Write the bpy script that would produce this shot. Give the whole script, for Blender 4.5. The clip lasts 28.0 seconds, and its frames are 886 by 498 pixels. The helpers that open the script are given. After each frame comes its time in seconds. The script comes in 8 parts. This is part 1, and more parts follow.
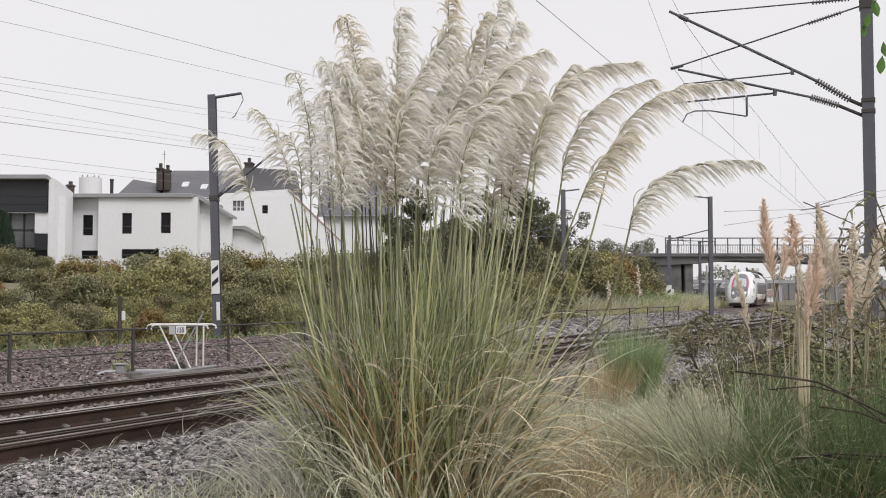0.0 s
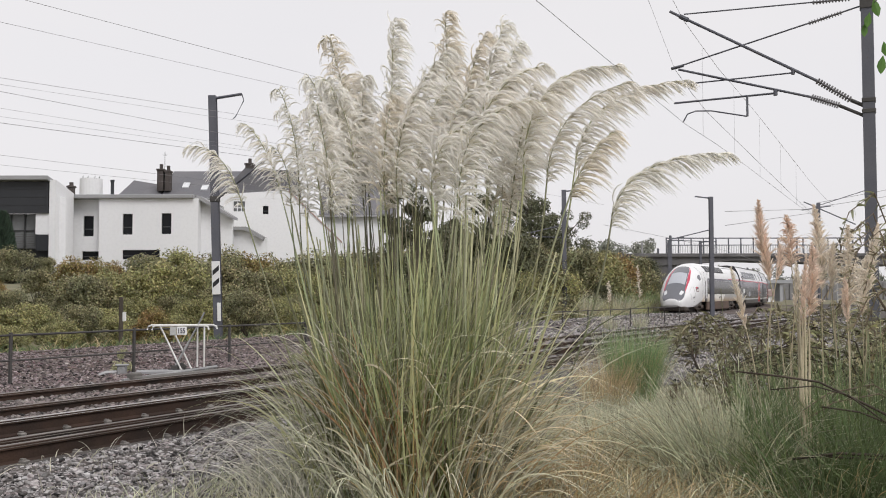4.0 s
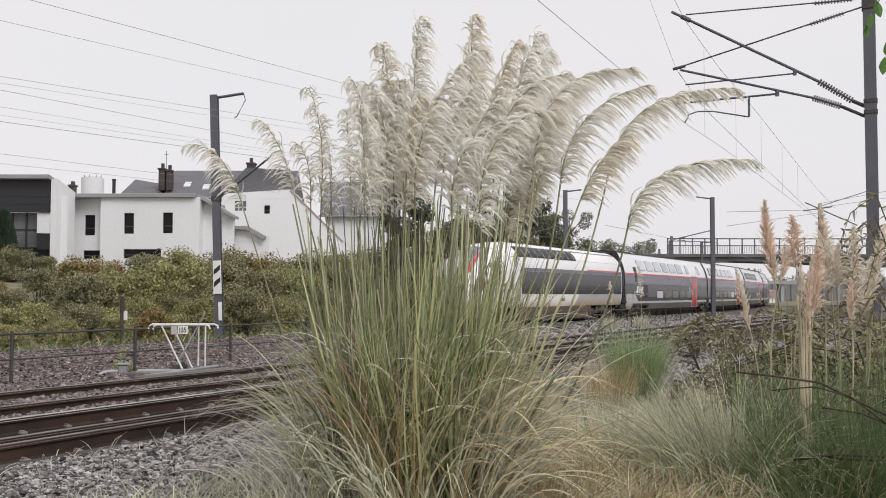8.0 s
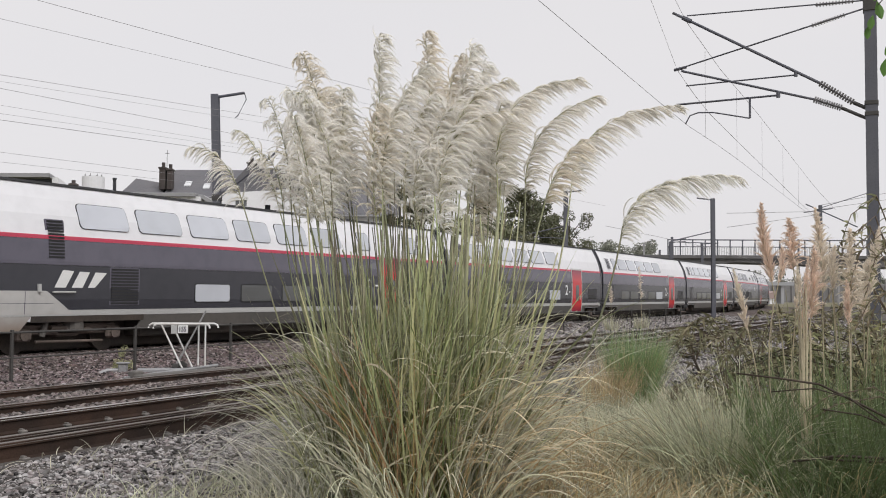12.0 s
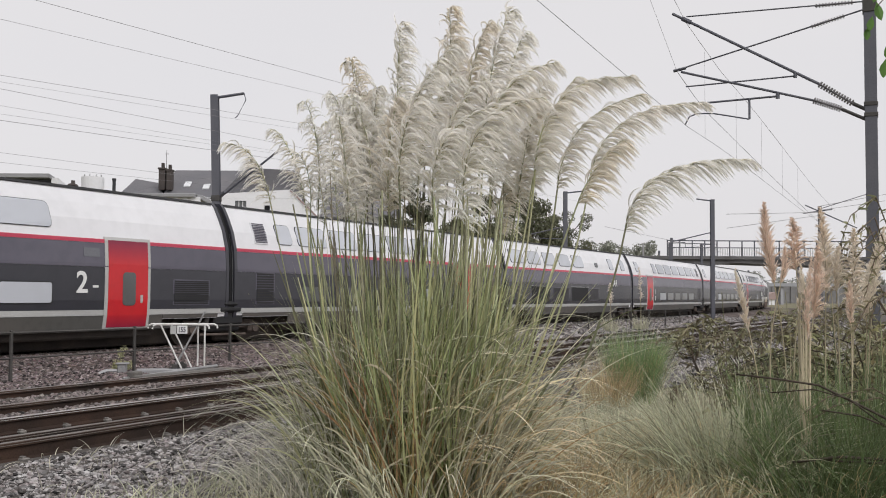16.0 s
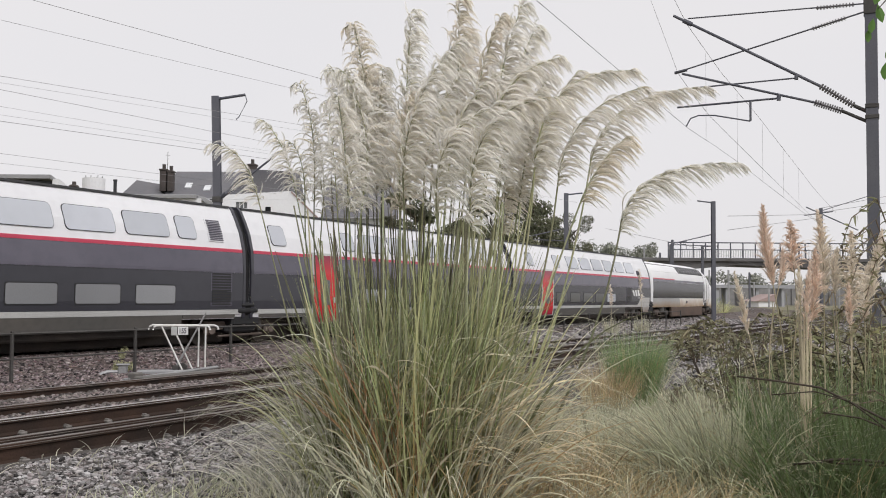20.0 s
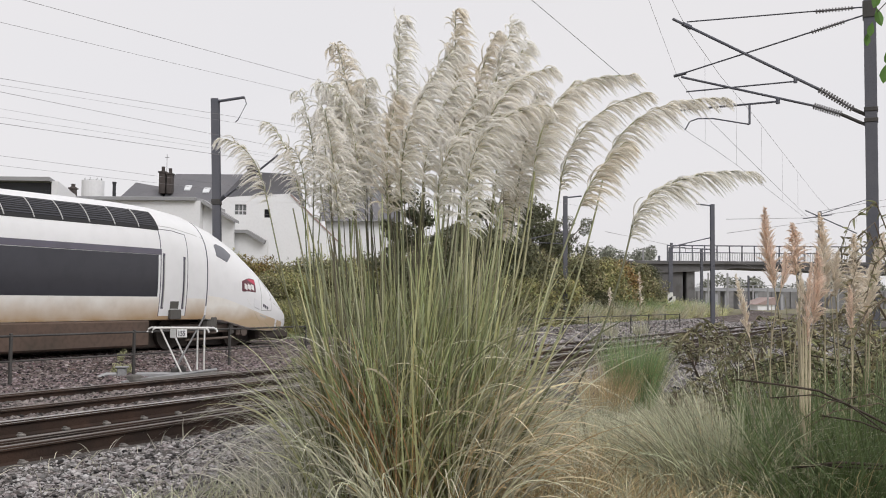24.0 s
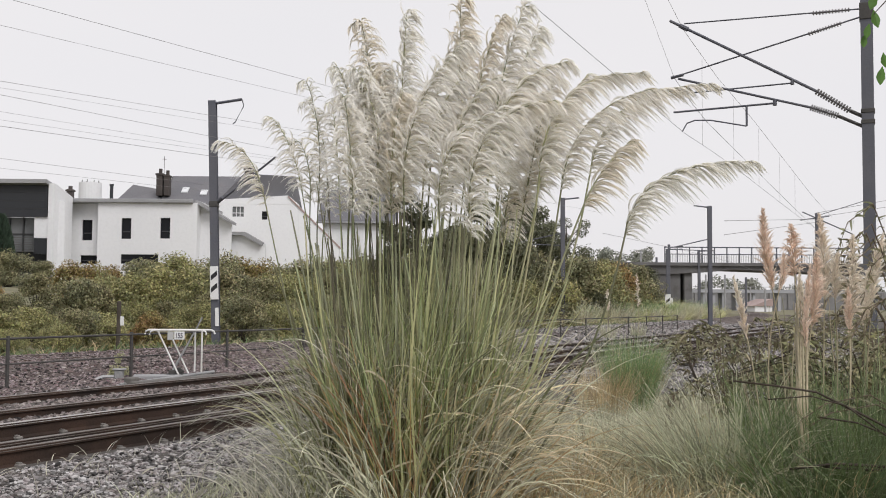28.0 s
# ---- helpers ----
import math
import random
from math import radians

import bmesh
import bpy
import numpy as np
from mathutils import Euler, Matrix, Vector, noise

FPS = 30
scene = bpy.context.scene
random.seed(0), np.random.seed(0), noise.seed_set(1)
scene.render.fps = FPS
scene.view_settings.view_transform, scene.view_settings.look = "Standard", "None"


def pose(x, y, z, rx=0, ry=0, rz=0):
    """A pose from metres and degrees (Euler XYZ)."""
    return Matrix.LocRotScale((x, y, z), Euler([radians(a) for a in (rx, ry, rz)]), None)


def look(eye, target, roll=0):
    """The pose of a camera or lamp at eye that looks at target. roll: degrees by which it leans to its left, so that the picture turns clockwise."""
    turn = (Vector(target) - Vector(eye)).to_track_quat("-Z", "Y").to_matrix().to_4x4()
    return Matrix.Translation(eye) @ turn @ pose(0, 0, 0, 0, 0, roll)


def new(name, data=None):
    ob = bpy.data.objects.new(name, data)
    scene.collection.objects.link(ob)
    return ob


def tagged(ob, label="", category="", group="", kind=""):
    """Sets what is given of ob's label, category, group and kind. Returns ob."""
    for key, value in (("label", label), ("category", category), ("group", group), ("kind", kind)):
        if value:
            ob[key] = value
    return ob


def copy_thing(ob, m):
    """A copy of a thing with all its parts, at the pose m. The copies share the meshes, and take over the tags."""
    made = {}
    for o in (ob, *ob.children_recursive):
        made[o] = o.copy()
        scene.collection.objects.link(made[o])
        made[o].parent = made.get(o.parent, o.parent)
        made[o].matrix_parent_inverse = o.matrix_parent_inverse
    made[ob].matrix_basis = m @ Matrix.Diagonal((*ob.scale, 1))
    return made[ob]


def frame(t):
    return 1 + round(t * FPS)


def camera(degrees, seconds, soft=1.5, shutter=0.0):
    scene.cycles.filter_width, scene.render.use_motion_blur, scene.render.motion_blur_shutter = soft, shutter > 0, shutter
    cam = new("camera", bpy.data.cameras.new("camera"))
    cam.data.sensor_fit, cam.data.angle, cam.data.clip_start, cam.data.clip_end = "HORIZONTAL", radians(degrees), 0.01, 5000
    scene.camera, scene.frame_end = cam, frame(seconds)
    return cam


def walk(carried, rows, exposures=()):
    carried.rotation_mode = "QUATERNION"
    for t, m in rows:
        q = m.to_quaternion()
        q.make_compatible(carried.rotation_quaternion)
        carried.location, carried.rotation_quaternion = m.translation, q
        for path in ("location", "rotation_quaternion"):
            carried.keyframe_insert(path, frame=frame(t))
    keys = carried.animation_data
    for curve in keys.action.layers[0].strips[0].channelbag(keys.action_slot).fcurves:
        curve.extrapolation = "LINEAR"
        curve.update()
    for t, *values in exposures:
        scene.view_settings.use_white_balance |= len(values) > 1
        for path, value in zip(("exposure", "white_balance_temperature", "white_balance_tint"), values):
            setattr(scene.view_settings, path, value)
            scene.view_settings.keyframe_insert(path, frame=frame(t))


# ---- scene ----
EYE = (0.0, 0.0, 1.33)


def aim(yaw, pitch, roll):
    """The camera's pose on its stand: degrees to the left, up, and of roll."""
    a, b = radians(yaw), radians(pitch)
    way = Vector((-math.sin(a) * math.cos(b), math.cos(a) * math.cos(b), math.sin(b)))
    return look(EYE, Vector(EYE) + way * 10, roll)


cam = camera(48.3, 28.0, soft=1.0)
walk(cam, [(t, aim(a, b, c)) for t, a, b, c in [
    (0, -0.00, 2.61, -0.00),
    (0.5, 0.00, 2.63, -0.06),
    (1, 0.01, 2.64, -0.08),
    (1.5, 0.01, 2.64, -0.08),
    (2, 0.02, 2.64, -0.08),
    (2.5, 0.04, 2.64, -0.09),
    (3, 0.05, 2.63, -0.10),
    (3.5, 0.05, 2.63, -0.09),
    (5.5, 0.01, 2.67, -0.03),
    (6, 0.03, 2.66, -0.01),
    (6.5, 0.06, 2.66, 0.01),
    (7, 0.08, 2.66, 0.02),
    (7.5, 0.09, 2.65, 0.04),
    (8, 0.11, 2.63, 0.07),
    (8.5, 0.13, 2.61, 0.08),
    (9, 0.17, 2.58, 0.12),
    (9.5, 0.18, 2.58, 0.17),
    (10, 0.16, 2.59, 0.20),
    (10.5, 0.13, 2.61, 0.23),
    (11, 0.12, 2.62, 0.27),
    (11.5, 0.13, 2.63, 0.30),
    (12, 0.13, 2.64, 0.29),
    (12.5, 0.11, 2.66, 0.24),
    (14.5, 0.12, 2.65, 0.38),
    (15, 0.08, 2.68, 0.33),
    (15.5, 0.08, 2.69, 0.32),
    (16, 0.10, 2.68, 0.33),
    (16.5, 0.11, 2.68, 0.33),
    (17, 0.11, 2.69, 0.32),
    (17.5, 0.11, 2.68, 0.33),
    (18, 0.11, 2.70, 0.32),
    (18.5, 0.11, 2.73, 0.34),
    (19, 0.11, 2.76, 0.38),
    (19.5, 0.13, 2.76, 0.41),
    (20, 0.15, 2.77, 0.41),
    (20.5, 0.15, 2.80, 0.40),
    (21, 0.16, 2.84, 0.38),
    (21.5, 0.19, 2.87, 0.32),
    (23.5, 0.09, 2.93, 0.50),
    (24, 0.10, 2.93, 0.48),
    (24.5, 0.09, 2.93, 0.47),
    (25, 0.04, 2.93, 0.47),
    (25.5, -0.01, 2.95, 0.49),
    (26, -0.02, 2.98, 0.50),
    (26.5, -0.01, 3.00, 0.48),
    (27, -0.04, 3.03, 0.47),
    (27.5, -0.07, 3.06, 0.46),
    (28, -0.04, 3.04, 0.41),
]], [(0, 0.11), (3, 0.10), (6, 0.08), (7.5, 0.08), (8.2, 0.06), (9, -0.04), (10, 0.01), (11, 0.02), (12, 0.0), (15, -0.03), (16, -0.03), (18, 0.01), (20, 0.04), (24, 0.05), (26, 0.10), (28, 0.10)])

# ---- world and light: a bright overcast noon ----
world = bpy.data.worlds.new("overcast_sky")
scene.world = world
world.use_nodes = True
wn, wl = world.node_tree.nodes, world.node_tree.links
sky = wn.new("ShaderNodeTexSky")
sky.sky_type, sky.sun_disc = "NISHITA", False
sky.sun_elevation, sky.sun_rotation = radians(52), radians(138)
sky.air_density, sky.dust_density, sky.ozone_density = 1.0, 4.0, 1.0
grey = wn.new("ShaderNodeHueSaturation")
grey.inputs["Saturation"].default_value = 0.12
cloud = wn.new("ShaderNodeMix")
cloud.data_type = "RGBA"
cloud.inputs[0].default_value = 0.82
# thin and thick places in the cloud, wide across and shallow
where, shape, veil, tone = (wn.new("ShaderNode" + k) for k in ("TexCoord", "Mapping", "TexNoise", "Mix"))
shape.inputs["Scale"].default_value = (1.1, 1.1, 3.2)
veil.inputs["Scale"].default_value, veil.inputs["Detail"].default_value = 1.6, 5.0
tone.data_type = "RGBA"
tone.inputs[6].default_value, tone.inputs[7].default_value = (9.47, 9.16, 9.24, 1), (8.56, 8.48, 8.86, 1)
wl.new(where.outputs["Generated"], shape.inputs["Vector"])
wl.new(shape.outputs[0], veil.inputs["Vector"])
wl.new(veil.outputs["Fac"], tone.inputs[0])
wl.new(tone.outputs[2], cloud.inputs[7])
wl.new(sky.outputs[0], grey.inputs["Color"])
wl.new(grey.outputs[0], cloud.inputs[6])
wl.new(cloud.outputs[2], wn["Background"].inputs["Color"])
wn["Background"].inputs["Strength"].default_value = 0.098
sun = new("sun", bpy.data.lights.new("sun", "SUN"))
sun.data.energy, sun.data.angle, sun.data.color = 1.5, radians(30), (1.0, 0.98, 0.955)
sun.matrix_world = look((22, -24, 40), (0, 8, 0))

# ---- materials ----
def mat(name, base, rough=0.7, vary=0.25, size=4.0, bump=0.0, metal=0.0, second=None, island=0.0, rand=0.0, fine=30.0,
        spots=None, spot_size=1.5, spot_at=0.6, spec=0.5, back=0.0, dirt=None, fade=None):
    """A material: base colour mixed with a second one by noise at two sizes, with variation by piece and fine relief."""
    m = bpy.data.materials.new(name)
    m.use_nodes = True
    nt = m.node_tree
    n, link = nt.nodes, nt.links.new
    b = n["Principled BSDF"]
    co = n.new("ShaderNodeTexCoord")

    def noise_at(scale, detail=4.0):
        t = n.new("ShaderNodeTexNoise")
        t.inputs["Scale"].default_value, t.inputs["Detail"].default_value = scale, detail
        link(co.outputs["Object"], t.inputs["Vector"])
        return t

    def mix(kind, fac, a, c):
        x = n.new("ShaderNodeMix")
        x.data_type, x.blend_type = "RGBA", kind
        for sock, val in ((x.inputs[0], fac), (x.inputs[6], a), (x.inputs[7], c)):
            if isinstance(val, (int, float)):
                sock.default_value = val
            elif isinstance(val, tuple):
                sock.default_value = (*val, 1)
            else:
                link(val, sock)
        return x.outputs[2]

    def ramp(val, lo, hi):
        r = n.new("ShaderNodeMapRange")
        r.inputs[1].default_value, r.inputs[2].default_value = lo, hi
        link(val, r.inputs[0])
        return r.outputs[0]

    second = second or tuple(c * (1 - vary) for c in base)
    big = noise_at(size / 4)
    col = mix("MIX", ramp(big.outputs["Fac"], 0.35, 0.65), base, second)
    small = noise_at(fine)
    dark = tuple(1 - vary * 0.7 for _ in range(3))
    col = mix("MULTIPLY", ramp(small.outputs["Fac"], 0.45, 0.7), col, dark)
    if spots:
        s = noise_at(spot_size, 6.0)
        col = mix("MIX", ramp(s.outputs["Fac"], spot_at, spot_at + 0.08), col, spots)
    if dirt:
        # dried dirt thrown up from below: thick at the lower edge, thinning upwards in uneven streaks
        xyz = n.new("ShaderNodeSeparateXYZ")
        link(co.outputs["Object"], xyz.inputs[0])
        ad = n.new("ShaderNodeMath")
        ad.operation = "MULTIPLY_ADD"
        ad.inputs[1].default_value = 0.5
        link(noise_at(1.4, 5.0).outputs["Fac"], ad.inputs[0])
        link(xyz.outputs[2], ad.inputs[2])
        col = mix("MIX", ramp(ad.outputs[0], dirt[1] + 0.25, dirt[2] + 0.25), col, dirt[0])
    if fade:
        # a painted fade into a second colour above and below the middle
        xyz = n.new("ShaderNodeSeparateXYZ")
        link(co.outputs["Object"], xyz.inputs[0])
        col = mix("MIX", ramp(xyz.outputs[2], fade[1], fade[2]), col, fade[0])
        col = mix("MIX", ramp(xyz.outputs[2], fade[3], fade[4]), col, fade[0])
    if island or rand:
        src = n.new("ShaderNodeNewGeometry").outputs["Random Per Island"] if island else n.new("ShaderNodeObjectInfo").outputs["Random"]
        hsv = n.new("ShaderNodeHueSaturation")
        amount = island or rand
        for k, name_, lo, hi in ((0, "Value", 1 - amount, 1 + amount), (1, "Hue", 0.5 - amount * 0.05, 0.5 + amount * 0.04)):
            r = n.new("ShaderNodeMapRange")
            r.inputs[3].default_value, r.inputs[4].default_value = lo, hi
            if k:
                w = n.new("ShaderNodeMath")
                w.operation, w.inputs[1].default_value = "MULTIPLY", 7.31
                fr = n.new("ShaderNodeMath")
                fr.operation = "FRACT"
                link(src, w.inputs[0])
                link(w.outputs[0], fr.inputs[0])
                link(fr.outputs[0], r.inputs[0])
            else:
                link(src, r.inputs[0])
            link(r.outputs[0], hsv.inputs[name_])
        link(col, hsv.inputs["Color"])
        col = hsv.outputs[0]
    link(col, b.inputs["Base Color"])
    b.inputs["Roughness"].default_value, b.inputs["Metallic"].default_value = rough, metal
    b.inputs["Specular IOR Level"].default_value = spec
    if back:
        tr = n.new("ShaderNodeBsdfTranslucent")
        link(col, tr.inputs["Color"])
        ms = n.new("ShaderNodeMixShader")
        ms.inputs[0].default_value = back
        link(b.outputs[0], ms.inputs[1])
        link(tr.outputs[0], ms.inputs[2])
        link(ms.outputs[0], n["Material Output"].inputs["Surface"])
    if bump:
        bp = n.new("ShaderNodeBump")
        bp.inputs["Strength"].default_value, bp.inputs["Distance"].default_value = min(1.0, bump * 20), bump
        link(small.outputs["Fac"], bp.inputs["Height"])
        link(bp.outputs[0], b.inputs["Normal"])
    return m


SOIL = mat("soil_and_dry_grass", (0.16, 0.155, 0.09), 0.95, 0.4, 2.0, 0.03, second=(0.21, 0.185, 0.115), fine=14)
BALLAST = mat("ballast_bed", (0.11, 0.10, 0.092), 0.95, 0.5, 3.0, 0.05, second=(0.075, 0.065, 0.058), fine=22)
BALLAST_RED = mat("rusty_ballast_bed", (0.075, 0.05, 0.045), 0.95, 0.5, 3.0, 0.05, second=(0.15, 0.125, 0.115), fine=16)
BALLAST_DARK = mat("dark_ballast_bed", (0.02, 0.017, 0.014), 0.9, 0.5, 5.0, 0.03, second=(0.035, 0.03, 0.026), fine=30, spec=0.2)
STONE = mat("ballast_stone", (0.30, 0.29, 0.29), 0.9, 0.3, 36.0, 0.004, second=(0.165, 0.143, 0.138), island=1.0, fine=40)
STONE_DARK = mat("oily_track_stone", (0.21, 0.185, 0.178), 0.9, 0.3, 36.0, 0.004, second=(0.105, 0.085, 0.078), island=0.9, fine=40)
STONE_RED = mat("rusty_stone", (0.085, 0.052, 0.05), 0.9, 0.3, 30.0, 0.004, second=(0.22, 0.19, 0.188), island=1.0, fine=40)
RUST = mat("rusty_rail_steel", (0.028, 0.021, 0.018), 0.8, 0.4, 6.0, 0.002, second=(0.062, 0.037, 0.027), fine=60, spec=0.25)
RAILTOP = mat("worn_rail_head", (0.50, 0.48, 0.47), 0.42, 0.3, 5.0, metal=0.3, second=(0.34, 0.32, 0.30), fine=25)
SLEEPER = mat("weathered_sleeper", (0.045, 0.038, 0.033), 0.9, 0.4, 5.0, 0.006, rand=0.25, fine=25)
RAILDULL = mat("dull_rail_head", (0.21, 0.185, 0.17), 0.5, 0.3, 5.0, metal=0.3, second=(0.13, 0.105, 0.09), fine=25)
CLIP = mat("pale_rail_clip", (0.30, 0.28, 0.26), 0.6, 0.4, 20.0, metal=0.3, rand=0.2)
CONCRETE = mat("concrete", (0.14, 0.134, 0.128), 0.9, 0.3, 3.0, 0.004, second=(0.165, 0.15, 0.135), rand=0.12, spots=(0.15, 0.135, 0.12), spot_at=0.63)
DARKCON = mat("bridge_concrete", (0.17, 0.165, 0.168), 0.9, 0.35, 1.2, 0.01, second=(0.12, 0.116, 0.118), spots=(0.10, 0.095, 0.092), spot_size=0.6)
STEEL = mat("dark_grey_mast_paint", (0.098, 0.102, 0.125), 0.6, 0.25, 3.0, 0.001, metal=0.2, second=(0.13, 0.13, 0.148), spots=(0.10, 0.07, 0.05), spot_size=4, spot_at=0.7)
DARKSTEEL = mat("dark_weathered_steel", (0.085, 0.08, 0.076), 0.7, 0.35, 5.0, 0.001, metal=0.2)
GALV = mat("galvanised_steel", (0.42, 0.42, 0.425), 0.5, 0.3, 6.0, metal=0.5)
WIRE = mat("dull_copper_wire", (0.30, 0.29, 0.30), 0.6, 0.2, 3.0, metal=0.3)
CERAMIC = mat("grey_insulator", (0.16, 0.15, 0.16), 0.35, 0.2, 10.0)
WHITEPIPE = mat("white_painted_pipe", (0.78, 0.78, 0.77), 0.5, 0.15, 8.0, second=(0.62, 0.60, 0.57), spots=(0.30, 0.22, 0.17), spot_size=14, spot_at=0.68)
WHITE = mat("white_sign_paint", (0.80, 0.80, 0.79), 0.5, 0.1, 4.0)
BLACK = mat("black_sign_paint", (0.02, 0.02, 0.022), 0.5, 0.2, 4.0)
RENDERW = mat("white_house_render", (0.78, 0.78, 0.80), 0.9, 0.06, 0.6, 0.002, second=(0.73, 0.73, 0.75), fine=6)
RENDERW2 = mat("old_white_render", (0.86, 0.86, 0.88), 0.9, 0.06, 0.6, 0.002, second=(0.80, 0.80, 0.82), fine=6)
FASCIA = mat("grey_zinc_edge", (0.36, 0.36, 0.37), 0.55, 0.15, 2.0, metal=0.3)
SLATE = mat("slate_roof", (0.135, 0.135, 0.15), 0.65, 0.3, 2.0, 0.01, second=(0.165, 0.16, 0.17), fine=12, rand=0.1)
CLAD = mat("anthracite_cladding", (0.028, 0.03, 0.036), 0.6, 0.2, 1.0, fine=8)
BRICKY = mat("old_chimney_brick", (0.09, 0.075, 0.07), 0.9, 0.4, 4.0, 0.01)
GLASS = mat("dark_window_glass", (0.014, 0.015, 0.018), 0.12, 0.2, 2.0, spec=0.15)
FRAMEM = mat("dark_window_frame", (0.03, 0.03, 0.033), 0.5, 0.1, 4.0)
CURTAIN = mat("grey_curtained_glass", (0.17, 0.175, 0.18), 0.25, 0.3, 3.0)

TWHITE = mat("train_white_paint", (0.80, 0.80, 0.812), 0.34, 0.06, 1.2, second=(0.765, 0.766, 0.776), fine=3)
TBROWN = mat("train_brown_dusty_fairing", (0.13, 0.085, 0.065), 0.8, 0.35, 2.0, second=(0.07, 0.052, 0.04), fine=8)
TROOF = mat("train_silver_grey_upper", (0.76, 0.76, 0.785), 0.34, 0.08, 1.0, second=(0.71, 0.71, 0.735), fine=3)
TGREY = mat("train_anthracite_paint", (0.10, 0.094, 0.124), 0.22, 0.18, 1.0, second=(0.118, 0.11, 0.142), fine=3)
TDARK = mat("train_charcoal_panel", (0.05, 0.05, 0.062), 0.22, 0.15, 1.0, fine=3)
TSTRIPE = mat("train_crimson_stripe", (0.55, 0.05, 0.10), 0.35, 0.1, 3.0)
TRED = mat("train_red_door", (0.55, 0.018, 0.028), 0.2, 0.12, 2.0, second=(0.62, 0.03, 0.035), fine=4, fade=((0.17, 0.018, 0.055), 2.2, 2.9, 0.95, 0.45))
TSILL = mat("train_pale_grey_line", (0.50, 0.50, 0.49), 0.4, 0.15, 2.0)
TSKIRT = mat("train_dusty_skirt", (0.085, 0.083, 0.078), 0.6, 0.25, 1.5, second=(0.11, 0.10, 0.09), fine=5)
TCREAM = mat("train_stained_cream_skirt", (0.82, 0.81, 0.785), 0.42, 0.1, 1.6, second=(0.80, 0.775, 0.73), fine=4, dirt=((0.42, 0.29, 0.17), 1.46, 0.84))
TCREAMF = mat("train_lightly_stained_skirt", (0.84, 0.83, 0.80), 0.42, 0.1, 1.6, second=(0.82, 0.79, 0.74), fine=4, dirt=((0.52, 0.40, 0.27), 1.22, 0.80))
TGREYSK = mat("train_stained_grey_skirt", (0.46, 0.455, 0.45), 0.45, 0.12, 1.6, fine=4, dirt=((0.36, 0.26, 0.16), 1.3, 0.86))
TSTAIN = mat("train_pale_stained_skirt", (0.52, 0.51, 0.495), 0.5, 0.12, 1.6, fine=4, dirt=((0.27, 0.215, 0.175), 1.0, 0.56))
TBOGIE = mat("train_brown_dusty_bogie", (0.17, 0.135, 0.115), 0.85, 0.45, 4.0, 0.01, second=(0.09, 0.07, 0.06))
TUNDER = mat("train_grimy_underframe", (0.035, 0.03, 0.027), 0.85, 0.5, 4.0, 0.01, second=(0.07, 0.055, 0.045))
# the pale base colour stands in for sky reflected in the panes
TGLASS = mat("train_glass_sky_reflection", (0.53, 0.55, 0.60), 0.12, 0.08, 1.0, rand=0.12, fine=1.5)
TGLASSD = mat("train_tinted_glass", (0.13, 0.133, 0.138), 0.08, 0.15, 1.0, rand=0.2)
TGLASSM = mat("train_grey_glass", (0.25, 0.255, 0.27), 0.1, 0.15, 1.0, rand=0.2)
# reflected sky is put into both base colours, most in the windscreen
TBAND = mat("train_black_glazing", (0.14, 0.143, 0.165), 0.06, 0.15, 1.0, spec=0.9)
TSCREEN = mat("train_windscreen_sky_reflection", (0.50, 0.52, 0.57), 0.06, 0.15, 1.0)
TRUBBER = mat("train_black_gangway", (0.016, 0.016, 0.018), 0.7, 0.2, 4.0)
LENS = mat("headlamp_lens", (0.75, 0.76, 0.78), 0.15, 0.1, 4.0)

BLADE = mat("pampas_blade", (0.40, 0.425, 0.23), 0.36, 0.2, 3.0, island=0.7, back=0.35, second=(0.45, 0.465, 0.27))
BLADE_DRY = mat("dry_straw_blade", (0.72, 0.62, 0.40), 0.7, 0.25, 3.0, island=0.35, back=0.3, second=(0.46, 0.34, 0.18))
BLADE_GREY = mat("grey_green_grass", (0.55, 0.56, 0.41), 0.42, 0.25, 3.0, island=0.55, back=0.35, second=(0.66, 0.63, 0.50))
BLADE_BRIGHT = mat("light_green_grass", (0.22, 0.345, 0.15), 0.5, 0.25, 3.0, island=0.35, back=0.35, second=(0.29, 0.40, 0.18))
BLADE_BANK = mat("yellow_green_bank_grass", (0.50, 0.54, 0.23), 0.6, 0.25, 0.8, island=0.4, back=0.35, second=(0.58, 0.55, 0.34), fine=4)
BLADE_LUSH = mat("lush_green_grass", (0.155, 0.22, 0.085), 0.55, 0.25, 3.0, island=0.4, back=0.3, second=(0.17, 0.215, 0.115))
CULM = mat("green_culm", (0.225, 0.255, 0.13), 0.5, 0.3, 5.0, second=(0.32, 0.315, 0.19), rand=0.5)
CULM_DARK = mat("old_brown_culm", (0.13, 0.115, 0.075), 0.6, 0.25, 5.0, second=(0.19, 0.18, 0.10), rand=0.4)
CULM_DRY = mat("straw_culm", (0.47, 0.41, 0.28), 0.6, 0.25, 5.0, rand=0.2)
PLUME = mat("cream_plume", (0.99, 0.985, 0.965), 0.7, 0.03, 3.0, island=0.24, back=0.6, second=(0.975, 0.955, 0.92), fine=14)
PLUME_WARM = mat("warm_cream_plume", (0.975, 0.95, 0.905), 0.7, 0.06, 3.0, island=0.22, back=0.6, second=(0.95, 0.91, 0.84), fine=14)
BLADE_BROWN = mat("brown_dead_blade", (0.42, 0.25, 0.125), 0.8, 0.25, 3.0, island=0.6, back=0.3, second=(0.50, 0.36, 0.20))
BLADE_YOUNG = mat("fresh_green_blade", (0.25, 0.32, 0.125), 0.42, 0.2, 3.0, island=0.5, back=0.4, second=(0.36, 0.42, 0.19))
